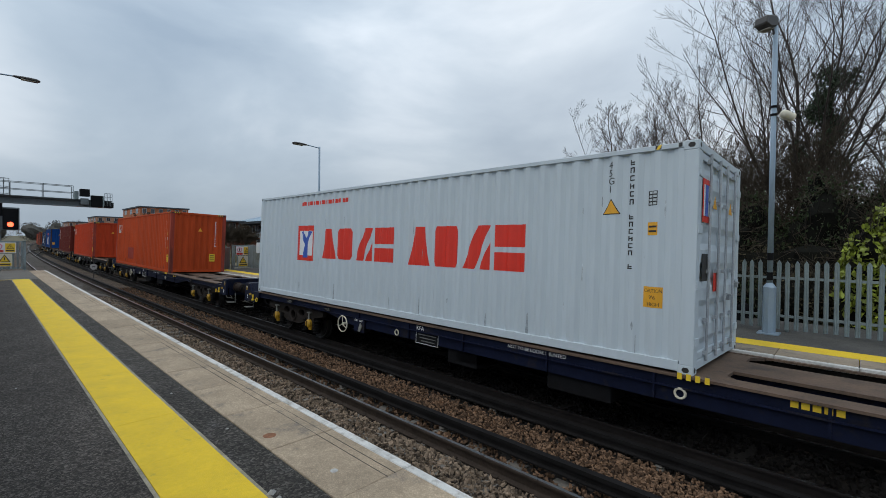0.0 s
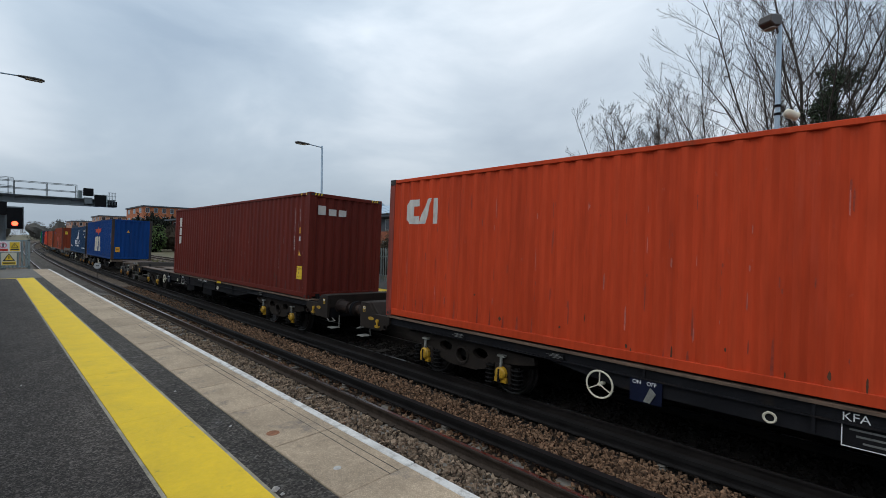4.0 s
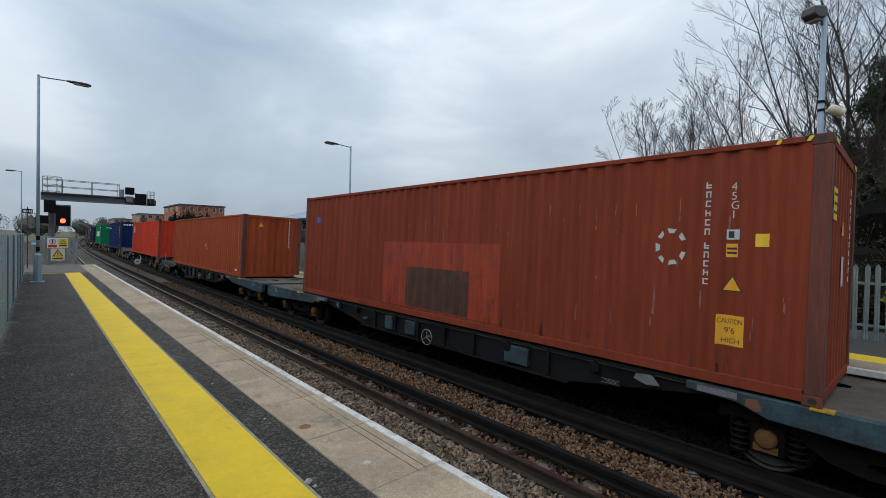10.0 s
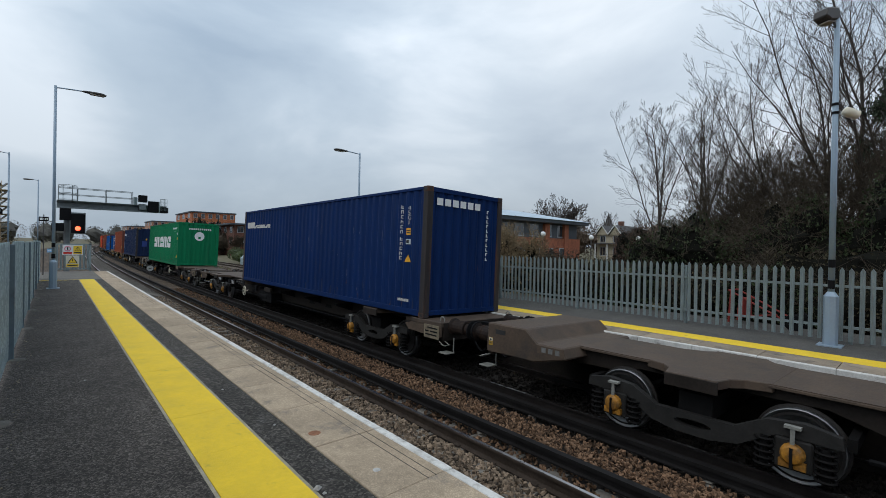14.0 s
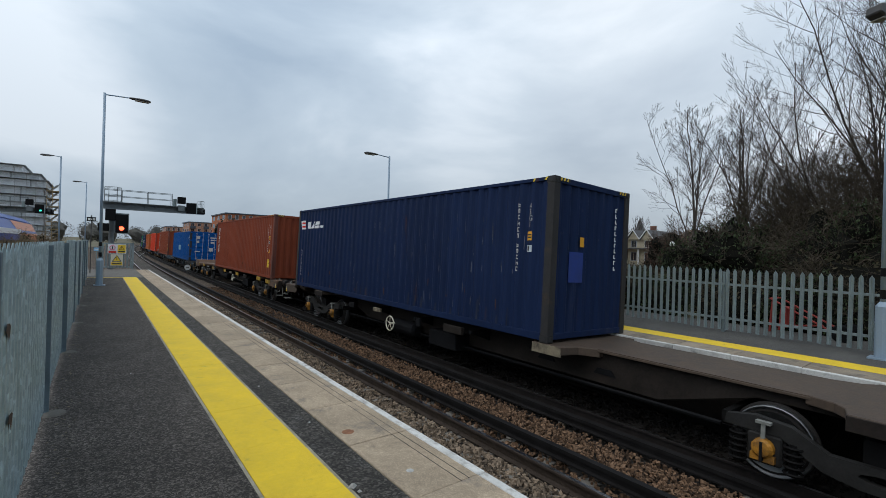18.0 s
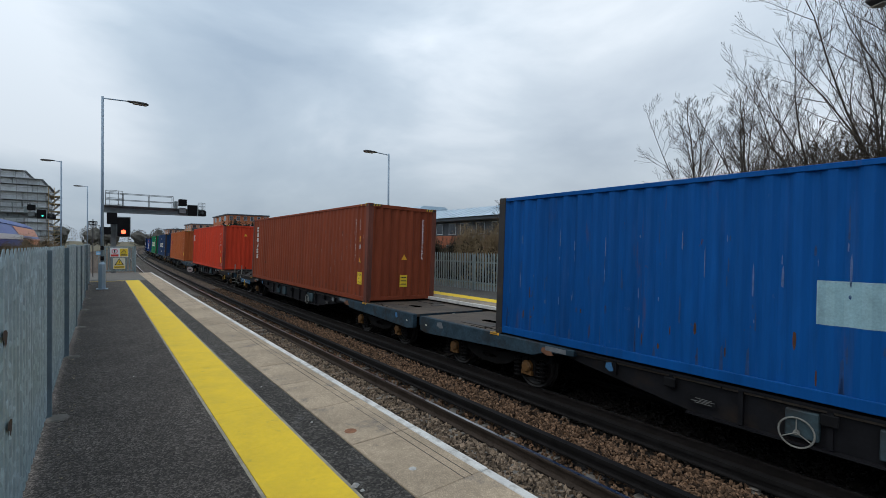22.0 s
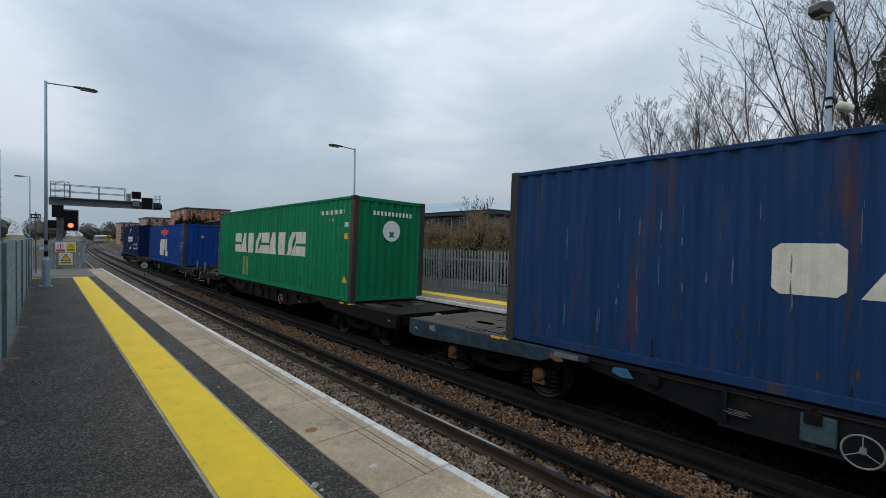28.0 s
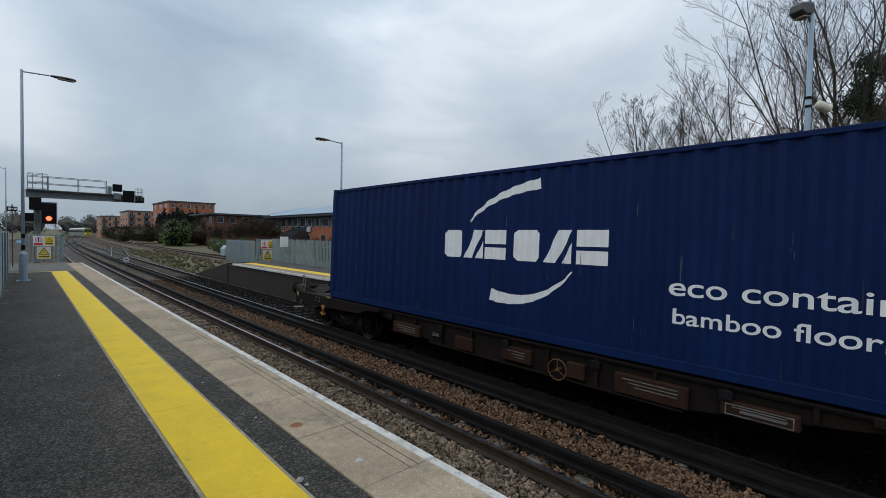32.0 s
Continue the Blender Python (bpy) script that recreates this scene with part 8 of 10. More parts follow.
    side_decal(c, block_row(9.72, 11.55, 0.45, 0.58, 14, 0.3), WHITE_PAINT, "text_bar")
    side_decal(c, [rect(10.28, 11.93, 2.06, 2.24), rect(10.28, 10.78, 1.77, 1.88)], WHITE_PAINT, "number_panel", "white number panel")
    side_decal(c, block_row(10.33, 11.90, 2.09, 2.21, 11, 0.5), INK, "number_bars", lift=0.005)
    side_text(c, "42G1", 10.33, 1.785, 0.11, INK)
    side_decal(c, [rect(11.38, 11.50, 1.50, 1.64)], STICKER, "grey_sticker")
    side_decal(c, [rect(11.67, 11.79, 1.48, 1.64)], ORANGE_LABEL, "orange_sticker")
    flag_mark(c, 0.45, 0.85, 0.58, 0.74)
    side_decal(c, step_blocks(0.98, 1.9, 0.58, 0.72, 3, 0.1, 0.05), WHITE_PAINT, "logo_shape")
    end_decal(c, [rect(-0.6, 0.95, 2.04, 2.22)], WHITE_PAINT, "number_panel")
    end_decal(c, [rect(-0.55 + 0.14 * k, -0.48 + 0.14 * k, 2.07, 2.19) for k in range(10)], INK, "number_bars", y=0.0105)
    c = b[6]
    side_decal(c, [rect(4.16, 7.77, 0.20, 1.63)], mat("orange_repaint", (0.30, 0.036, 0.010), 0.6, vary=0.22, scale=3, stain=(0.12, 0.03, 0.015), stain_amount=0.35, stain_scale=2.5), "paint_patch", "brighter orange repaint patch")
    side_decal(c, [rect(5.05, 7.0, 0.22, 1.09)], mat("dark_repaint", (0.065, 0.026, 0.014), 0.7, vary=0.35, scale=5, stain=(0.17, 0.04, 0.016), stain_amount=0.35, stain_scale=3), "paint_patch", "dark brown patch", lift=0.005)
    for k in range(7):
        a = 0.4 + k * 0.85
        side_decal(c, [[(10.62 + 0.20 * math.cos(a + o), 1.66 + 0.24 * math.sin(a + o)) for o in (0, 0.5)] + [(10.62 + 0.14 * math.cos(a + o), 1.66 + 0.18 * math.sin(a + o)) for o in (0.45, 0.05)]], mat("flaked_white", (0.48, 0.52, 0.50), 0.7, vary=0.2) if k == 0 else bpy.data.materials["flaked_white"], "scraped_mark")
    side_decal(c, [rect(0.72, 0.92, 2.12, 2.30)], BLUE_LABEL, "blue_sticker")
    std_marks(c, -0.35, 0.0, FADED_WHITE, "45G1", "orange", swap=True)
    side_decal(c, [rect(11.54, 11.68, 1.68, 1.83)], YELLOW_LABEL, "yellow_sticker")
    end_marks(c, (-0.01, 1.96), (-0.76, 2.19), 0.74)
    end_decal(c, [rect(-0.02, 0.16, 1.25, 1.62)], FADED_WHITE, "scraped_mark")
    c = b[7]
    side_decal(c, [[(6.70, 1.22), (6.84, 1.38), (6.98, 1.22), (6.82, 1.06)], rect(6.98, 7.04, 1.0, 1.1)], FADED_WHITE, "scraped_mark", "pale scraped patch")
    std_marks(c, 0.2, -0.35, FADED_WHITE, "", False, False, False)
    side_decal(c, [rect(11.38, 11.55, 0.26, 0.33)], WHITE_PAINT, "white_sticker")
    end_marks(c, (-0.5, 2.2), None, 0.70)
    c = b[8]
    dark = mat("dark_red_repaint", (0.20, 0.035, 0.022), 0.6, vary=0.25, scale=4)
    side_decal(c, [rect(4.13, 4.34, 1.86, 2.40), rect(4.42, 4.62, 1.86, 2.40), rect(1.36, 1.50, 0.20, 0.76), rect(1.54, 1.68, 0.20, 0.76)], dark, "paint_patch", "dark flaking patch")
    for u, z in ((5.6, 1.0), (6.1, 0.98), (6.5, 0.78), (8.4, 1.1), (8.8, 0.72), (9.2, 0.75)):
        side_decal(c, [[(u, z), (u + 0.18, z + 0.02), (u + 0.26, z - 0.03), (u + 0.10, z - 0.04)]], dark, "scrape", "dark scrape in the paint")
    std_marks(c, 0, -0.25, FADED_WHITE, "42G1", False, True, False)
    end_marks(c, (0.05, 2.0), (0.62, 0.72), 0.75)
    c = b[9]
    side_decal(c, [rect(0.32, 1.12, 2.18, 2.42, 0.05)] + step_blocks(1.20, 2.95, 2.17, 2.30, 6), FADED_WHITE, "logo_shape", "small white plain blocks")
    std_marks(c, -0.16, 0.05, FADED_WHITE, "45G1", False, True, False)
    side_decal(c, block_row(11.2, 11.6, 0.30, 0.36, 5, 0.2), FADED_WHITE, "text_bar")
    end_decal(c, [rect(-0.95 + 0.24 * k, -0.77 + 0.24 * k, 2.50, 2.66) for k in range(6)], WHITE_PAINT, "logo_shape", "white plain blocks")
    end_marks(c, None, None, 0.70)
    for i, u0, u1, mt in ((10, 2.65, 9.6, WHITE_PAINT), (18, 2.42, 9.35, CREAM_MARK)):
        c = b[i]
        side_decal(c, step_blocks(u0, u1, 1.16, 1.94, 9, 0.12), mt, "logo_shape", "large white stepped blocks")
        side_decal(c, block_row(10.2, 11.72, 2.42, 2.54, 11, 0.5), mt, "number_bars")
        side_text(c, "4 5 G 1", 10.73, 2.23, 0.13, mt)
        side_decal(c, [rect(11.72, 11.86, 2.05, 2.18)], STICKER, "grey_sticker")
        side_decal(c, [rect(11.72, 11.86, 1.72, 1.88)], ORANGE_LABEL, "orange_sticker")
        side_decal(c, [tri(11.77, 0.62, 0.11)], ORANGE_LABEL, "warning_triangle")
        end_decal(c, [[(0.03 + 0.30 * math.cos(q * 0.5236), 2.0 + 0.30 * math.sin(q * 0.5236)) for q in range(12)]], WHITE_PAINT, "round_emblem", "round white emblem")
        end_decal(c, [[(0.03 + (0.13 if q % 2 else 0.06) * math.cos(q * 0.7854), 1.90 + (0.13 if q % 2 else 0.06) * math.sin(q * 0.7854)) for q in range(8)]], PAINTS["green"], "emblem_figure", y=0.0105)
        end_decal(c, [rect(-0.6 + 0.125 * k, -0.53 + 0.125 * k, 2.42, 2.54) for k in range(11)], WHITE_PAINT, "number_bars")
    old = mat("old_yellow_green", (0.16, 0.26, 0.06), 0.7, vary=0.2, scale=4)
    side_decal(b[18], [rect(3.4, 3.75, 0.25, 1.0), rect(3.85, 4.1, 0.25, 1.0)], old, "paint_patch", "yellow green worn patch")
    c = b[11]
    flag_mark(c, 0.24, 0.74, 2.16, 2.49, 0.05)
    side_decal(c, step_blocks(0.88, 1.92, 2.18, 2.42, 3, 0.08, 0.05) + block_row(1.95, 2.34, 2.19, 2.27, 4, 0.2), WHITE_PAINT, "logo_shape", "white stepped blocks")
    side_decal(c, bar_column(0.45, 1.4, 0.4, 10, 0.03, 0.4), FADED_WHITE, "number_bars")
    std_marks(c, 0, 0, FADED_WHITE, "45G1", False, True, True, warn=False)
    end_marks(c, None, None, 0.76)
    end_decal(c, [rect(-0.40, -0.28, 1.70, 1.88)], ORANGE_LABEL, "orange_sticker")
    end_decal(c, [rect(-0.71, -0.29, 1.05, 1.60)], mat("bright_blue_repaint", (0.010, 0.035, 0.20), 0.6, vary=0.15, scale=5), "paint_patch", "brighter blue patch")
    for i, u in ((12, 0.72), (14, 0.77), (16, 1.11)):
        c = b[i]
        w = 0.13 if i == 16 else 0.10
        top, step = (2.50, 0.262)
        for k in range(6):
            z = top - step * k
            if i == 12 and k in (1, 3):
                side_decal(c, [rect(u - w, u + w * 0.3, z - 0.19, z)], FADED_WHITE, "logo_shape")
            else:
                side_decal(c, step_blocks(u - w, u + w * 1.2, z - 0.21, z, 1, 0.0, 0.0, k * 3), FADED_WHITE, "logo_shape")
    for i, du in ((12, -0.12), (14, 0), (16, 0)):
        std_marks(b[i], du, 0, FADED_WHITE, "45G1", True)
        end_marks(b[i], (0.05, 1.35), (0.05, 0.62), 0.72)
    side_decal(b[16], [rect(1.27, 2.16, 1.60, 1.95)], worn, "paint_patch", "dark red repaint patch")
    c = b[13]
    side_decal(c, [rect(4.81, 6.14, 0.86, 1.33)], mat("pale_repair", (0.25, 0.40, 0.45), 0.7, vary=0.2, scale=5), "paint_patch", "pale repair patch")
    side_decal(c, block_row(11.25, 11.60, 2.14, 2.25, 4, 0.35) + block_row(11.25, 11.79, 1.99, 2.09, 7, 0.35), WHITE_PAINT, "number_bars")
    side_text(c, "42G1", 11.25, 1.84, 0.14, WHITE_PAINT)
    side_decal(c, [tri(11.42, 1.40, 0.12)], ORANGE_LABEL, "warning_triangle")
    side_decal(c, [rect(11.62, 11.74, 1.74, 1.85)], STICKER, "grey_sticker")
    end_decal(c, [rect(-0.75, -0.45, 1.95, 2.2), rect(-0.72, -0.5, 1.6, 1.8), rect(0.35, 0.85, 2.05, 2.15), rect(0.4, 0.85, 1.85, 1.95), rect(0.4, 0.7, 1.6, 1.75), rect(-0.8, -0.4, 0.8, 0.9), rect(0.3, 0.6, 0.9, 1.2)], FADED_WHITE, "text_bar", "pale lettering bars", y=0.003)
    c = b[15]
    std_marks(c, -0.26, -0.05, FADED_WHITE, "45G1", "orange")
    end_marks(c, (0.1, 2.3), (0.75, 0.70), 0.78, ORANGE_LABEL)
    side_decal(c, [rect(11.66, 11.70, 0.22, 0.42, 0.03), rect(11.80, 11.84, 0.22, 0.42, -0.02)], FADED_WHITE, "chalk_mark")
    c = b[17]
    side_decal(c, step_blocks(3.78, 5.98, 1.15, 1.71, 3, 0.14) + step_blocks(6.19, 8.5, 1.14, 1.73, 3, 0.12), CREAM_MARK, "logo_shape", "large cream stepped blocks")
    arc_mark(c, bezier((4.72, 1.88), (5.15, 2.28), (6.05, 2.38)), 0.02, 0.07, CREAM_MARK)
    arc_mark(c, bezier((6.0, 0.46), (6.85, 0.52), (7.36, 1.02)), 0.08, 0.01, CREAM_MARK)
    side_decal(c, [rect(4.82, 5.10, 0.32, 1.02)], mat("old_navy_patch", (0.02, 0.045, 0.11), 0.6, vary=0.2), "paint_patch", "dark repair patch")
    std_marks(c, 0, 0, FADED_WHITE, "45G1", "orange", True, True)
    end_marks(c, (-0.05, 2.1), (0.0, 0.72), 0.72, ORANGE_LABEL)
    c = b[20]
    side_decal(c, step_blocks(4.41, 5.98, 1.30, 1.82, 3, 0.14) + step_blocks(6.10, 7.85, 1.30, 1.82, 3, 0.12), WHITE_PAINT, "logo_shape", "large white stepped blocks")
    arc_mark(c, bezier((5.05, 1.98), (5.55, 2.48), (6.60, 2.58)), 0.02, 0.09, WHITE_PAINT)
    arc_mark(c, bezier((5.6, 0.68), (6.6, 0.48), (7.22, 1.18)), 0.11, 0.01, WHITE_PAINT)
    side_text(c, "eco container", 8.6, 0.98, 0.34, WHITE_PAINT, width=2.55, bold=0.003)
    side_text(c, "bamboo flooring", 8.65, 0.62, 0.28, WHITE_PAINT, width=2.32, bold=0.003)
    std_marks(c, 0.03, 0.08, FADED_WHITE, "45G1", "orange", True, True)
    end_marks(c, (0.11, 2.23), (0.04, 0.71), 0.72, ORANGE_LABEL)


weather_all()
dress_containers()

# ---------------------------------------------------------------- trees, buildings and distance
BARK = mat("bark", (0.070, 0.060, 0.052), 0.9, vary=0.3, scale=6, bump=0.5, bump_scale=30)
TWIG = mat("twigs", (0.068, 0.057, 0.050), 0.9, spec=0.15, vary=0.3, scale=6)
TWIG_BROWN = mat("brown_twigs", (0.062, 0.049, 0.036), 0.9, spec=0.15, vary=0.4, scale=4)
LEAF_DARK = mat("dark_leaves", (0.034, 0.048, 0.020), 0.7, spec=0.2, vary=0.4, scale=1.2, island=0.6)
LEAF_IVY = mat("ivy_leaves", (0.022, 0.040, 0.015), 0.55, vary=0.3, scale=3, island=0.6)
LEAF_LAUREL = mat("laurel_leaves", (0.20, 0.24, 0.025), 0.45, vary=0.3, scale=3, island=0.5)
LEAF_GREEN = mat("green_leaves", (0.060, 0.085, 0.024), 0.6, vary=0.3, scale=3, island=0.45)
SCRUB = mat("brown_scrub", (0.22, 0.165, 0.085), 0.9, vary=0.3, scale=3, island=0.5)
# near-black filling of the bushes, painted for the shade among the leaves
CORE = mat("bush_shade_core", (0.008, 0.008, 0.006), 0.95, spec=0.1, vary=0.5, scale=5)
SCRUB_DARK = mat("dark_scrub", (0.050, 0.043, 0.026), 0.9, spec=0.15, vary=0.4, scale=1.2, island=0.6)


def limb(m, rng, p, d, length, r, level, up, tips, angle=0.75, least=0.0038, r_end=0.16, side_k=1.0):
    """One limb as a wandering tapered tube with side limbs along it."""
    n = 6 if level > 1 else 4 if level else 3
    sides = 6 if level > 2 else 4 if level > 1 else 3
    pts, dirs, rad = [Vector(p)], [], []
    d = Vector(d).normalized()
    for k in range(n):
        d = (d + Vector((rng.uniform(-1, 1), rng.uniform(-1, 1), rng.uniform(-0.7, 0.7))) * 0.17 + Vector((0, 0, up / n))).normalized()
        dirs.append(d)
        pts.append(pts[-1] + d * length / n)
    dirs.append(d)
    rad = [max(r * (1 - (1 - r_end) * k / n), least) for k in range(n + 1)]
    base = len(m.v)
    for q, e, rr in zip(pts, dirs, rad):
        u = Vector((e.z, 0.3, -e.x)).cross(e).normalized()
        s = e.cross(u)
        for i in range(sides):
            a = 2 * math.pi * i / sides
            m.v.append(tuple(q + (u * math.cos(a) + s * math.sin(a)) * rr))
    for k in range(n):
        for i in range(sides):
            a, b = base + k * sides + i, base + k * sides + (i + 1) % sides
            m.f.append((a, b, b + sides, a + sides))
    if level == 0:
        tips.append(pts[-1])
        return
    kids = {3: 13, 2: 8, 1: 5}[level]
    for k in range(kids):
        f = 0.22 + 0.76 * (k + rng.uniform(0.1, 0.9)) / kids
        i = min(int(f * n), n - 1)
        q = pts[i].lerp(pts[i + 1], f * n - i)
        e = dirs[i]
        side = Vector((rng.gauss(0, 1), rng.gauss(0, 1), rng.gauss(0, 0.6)))
        side = (side - e * side.dot(e)).normalized()
        nd = e * math.cos(angle) + side * math.sin(angle)
        ln = length * (1.12 - f if level < 3 else 1.0 - 0.55 * f) * rng.uniform(0.42, 0.75) * (side_k if level == 3 else 1.0)
        limb(m, rng, q, nd, ln, rad[i] * 0.48, level - 1, up * 0.8 + 0.10, tips, angle * rng.uniform(0.85, 1.1), least if level > 1 else least * 0.7)


def leaf_cloud(m, rng, centre, radii, count, size, shell=0.55):
    for _ in range(count):
        a, b = rng.uniform(0, 2 * math.pi), math.acos(rng.uniform(-1, 1))
        k = rng.uniform(shell, 1.0)
        n = Vector((math.sin(b) * math.cos(a), math.sin(b) * math.sin(a), math.cos(b)))
        c = Vector((centre[0] + n.x * radii[0] * k, centre[1] + n.y * radii[1] * k, centre[2] + n.z * radii[2] * k))
        e = Euler((rng.uniform(0, 6.3), rng.uniform(0, 6.3), rng.uniform(0, 6.3))).to_matrix()
        s = size * rng.uniform(0.6, 1.4)
        q = [e @ Vector(v) * s for v in ((-0.5, 0, 0), (0, -0.28, 0.06), (0.55, 0, 0), (0, 0.28, 0.06))]
        i = len(m.v)
        m.v += [tuple(c + v) for v in q]
        m.f.append((i, i + 1, i + 2, i + 3))


def bare_tree(x, y, z, height, seed, limbs=5, spread=0.5, lean=(0, 0), fork=0.28, ivy=0.0, label="leafless tree with fine bare twigs", trunk_r=None, up=0.35, level=3, angle=0.75, least=0.0038, wood=None, name="tree", side_k=1.0):
    """A leafless tree: trunk, main limbs fanned from the fork, twigs."""
    t = thing(name, label, name, at=pose(x, y, z))
    rng = random.Random(seed)
    r = trunk_r or height * 0.013
    trunk, crown, tips = Mesh(), Mesh(), []
    top = Vector((lean[0] * height * fork, lean[1] * height * fork, height * fork))
    pts = [Vector((0, 0, -0.25)), top * 0.35 + Vector((rng.uniform(-0.1, 0.1), rng.uniform(-0.1, 0.1), 0)), top]
    trunk.tube(pts[0], pts[1], r * 1.35, 8, r * 1.05)
    trunk.tube(pts[1], pts[2], r * 1.05, 8, r * 0.9)
    part("trunk", trunk, BARK, t, "grey brown trunk", smooth=True)
    for k in range(limbs):
        a = 2 * math.pi * (k + rng.uniform(-0.3, 0.3)) / limbs
        s = spread * (0.15 if k == 0 else rng.uniform(0.75, 1.25))
        d = Vector((math.cos(a) * s + lean[0], math.sin(a) * s + lean[1], 1))
        q = pts[1].lerp(pts[2], 1.0 if k == 0 else rng.uniform(0.35, 1.0))
        ln = (height - q.z) * rng.uniform(0.82, 1.0) * (1.0 if k == 0 else 0.97)
        limb(crown, rng, q, d, ln, r * (0.55 if k == 0 else 0.36), level, up, tips, angle, least, side_k=side_k)
    tagged(part("crown", crown, wood or TWIG, t, "bare branches and twigs"), kind="stuff")
    if ivy:
        iv = Mesh()
        for k in range(30):
            a = k / 29
            w = 0.62 * (1.15 - a * 0.55)
            leaf_cloud(iv, rng, (lean[0] * height * a * 0.6 + rng.gauss(0, 0.34), lean[1] * height * a * 0.6 + rng.gauss(0, 0.34), 0.5 + a * height * ivy + rng.uniform(-0.2, 0.2)), (w * rng.uniform(0.6, 1.1), w * rng.uniform(0.6, 1.1), 0.5), 420, 0.10, 0.2)
        tagged(part("ivy", iv, LEAF_IVY, t, "dense dark climbing ivy"), kind="stuff")
    return t


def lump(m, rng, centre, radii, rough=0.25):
    """A rough closed mass, the solid filling of a bush or tree clump."""
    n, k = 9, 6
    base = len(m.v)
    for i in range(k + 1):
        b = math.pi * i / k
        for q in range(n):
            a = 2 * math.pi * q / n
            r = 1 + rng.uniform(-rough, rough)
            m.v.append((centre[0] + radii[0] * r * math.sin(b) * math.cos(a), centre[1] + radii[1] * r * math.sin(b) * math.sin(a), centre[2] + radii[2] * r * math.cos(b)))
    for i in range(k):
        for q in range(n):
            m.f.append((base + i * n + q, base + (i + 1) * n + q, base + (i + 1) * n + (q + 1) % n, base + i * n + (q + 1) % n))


def bush(name, x, y, z, radii, seed, material, leaf=0.14, count=2600, label="", lumps=7, sprays=40, twig=None, category="bush", core_k=0.62):
    t = thing(name, label, category, at=pose(x, y, z))
    rng = random.Random(seed)
    m, inner, tw = Mesh(), Mesh(), Mesh()
    size = (radii[0] + radii[1] + radii[2]) / 3
    for k in range(lumps):
        c = Vector((rng.uniform(-0.6, 0.6) * radii[0], rng.uniform(-0.7, 0.7) * radii[1], radii[2] * rng.uniform(0.25, 0.72)))
        r = (radii[0] * rng.uniform(0.35, 0.55), radii[1] * rng.uniform(0.32, 0.5), radii[2] * rng.uniform(0.26, 0.42))
        leaf_cloud(m, rng, c, r, count // lumps, leaf, 0.35)
        # added dark lump in each leaf cluster, in place of its inner shade
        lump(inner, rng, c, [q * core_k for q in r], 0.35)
        for _ in range(sprays):
            a, b = rng.uniform(0, 6.283), math.acos(rng.uniform(-0.35, 1))
            n = Vector((math.sin(b) * math.cos(a), math.sin(b) * math.sin(a), math.cos(b)))
            p = c + Vector((n.x * r[0], n.y * r[1], n.z * r[2])) * 0.35
            q = c + Vector((n.x * r[0], n.y * r[1], n.z * r[2])) * rng.uniform(0.9, 1.35)
            mid = (p + q) / 2 + Vector((rng.gauss(0, 1), rng.gauss(0, 1), rng.gauss(0, 1) + 0.6)) * 0.07 * size
            w = 0.0045 + 0.002 * size
            tw.tube(p, mid, w * 1.4, 3, w)
            tw.tube(mid, q, w, 3, w * 0.4)
            for _ in range(3):
                e = mid.lerp(q, rng.uniform(0, 0.8))
                tw.tube(e, e + Vector((rng.gauss(0, 1), rng.gauss(0, 1), rng.gauss(0.3, 0.8))) * 0.12 * size, w * 0.7, 3, w * 0.3)
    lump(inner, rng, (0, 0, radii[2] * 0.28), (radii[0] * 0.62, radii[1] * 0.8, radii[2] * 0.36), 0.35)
    leaf_cloud(m, rng, (0, 0, radii[2] * 0.3), (radii[0] * 0.85, radii[1] * 0.95, radii[2] * 0.46), count // 3, leaf, 0.7)
    tagged(part("foliage", m, material, t, "many small leaves"), kind="stuff")
    tagged(part("twig_growth", tw, twig or TWIG_BROWN, t, "tangled bare twigs"), kind="stuff")
    tagged(part("inner_growth", inner, CORE, t, "dark lumps standing in for the shade inside the bush"), kind="stuff")
    return t


# the tall group behind the far platform
bare_tree(26, 10.7, -0.1, 10.9, 11, 6, 0.15, (0.0, 0.01), 0.26, angle=0.62, label="slender bare tree with upright branches", up=0.25, trunk_r=0.12, side_k=0.62, least=0.005)
bare_tree(26, 8.35, -0.1, 10.7, 12, 6, 0.13, (0, 0.0), 0.30, angle=0.60, label="slender bare tree with fine twigs", up=0.25, trunk_r=0.13, side_k=0.55, least=0.005)
bare_tree(21.0, 2.8, -0.1, 10.2, 23, 11, 0.74, (-0.02, 0.08), 0.10, label="broad bare tree with spreading limbs", up=0.55, trunk_r=0.13, angle=0.62, side_k=0.75)
bare_tree(20.0, 1.7, -0.1, 12.4, 24, 6, 0.50, (-0.02, 0.02), 0.22, label="tall bare tree behind the lamp post", up=0.40, trunk_r=0.14, angle=0.66, side_k=0.8)
bare_tree(19.5, 1.25, -0.1, 11.4, 15, 6, 0.45, (0, -0.03), 0.40, 0.62, "bare tree with an ivy covered trunk", up=0.35, trunk_r=0.13, angle=0.70)
bare_tree(20.0, -1.6, -0.1, 10.5, 16, 7, 0.60, (0, -0.10), 0.22, label="spreading bare tree at the end of the row", up=0.40, trunk_r=0.13, angle=0.70)
bare_tree(22.0, 5.6, -0.1, 7.4, 17, 8, 0.45, (0, 0.03), 0.12, label="bare tree leaning out of the thicket", up=0.3, trunk_r=0.09, side_k=0.8)
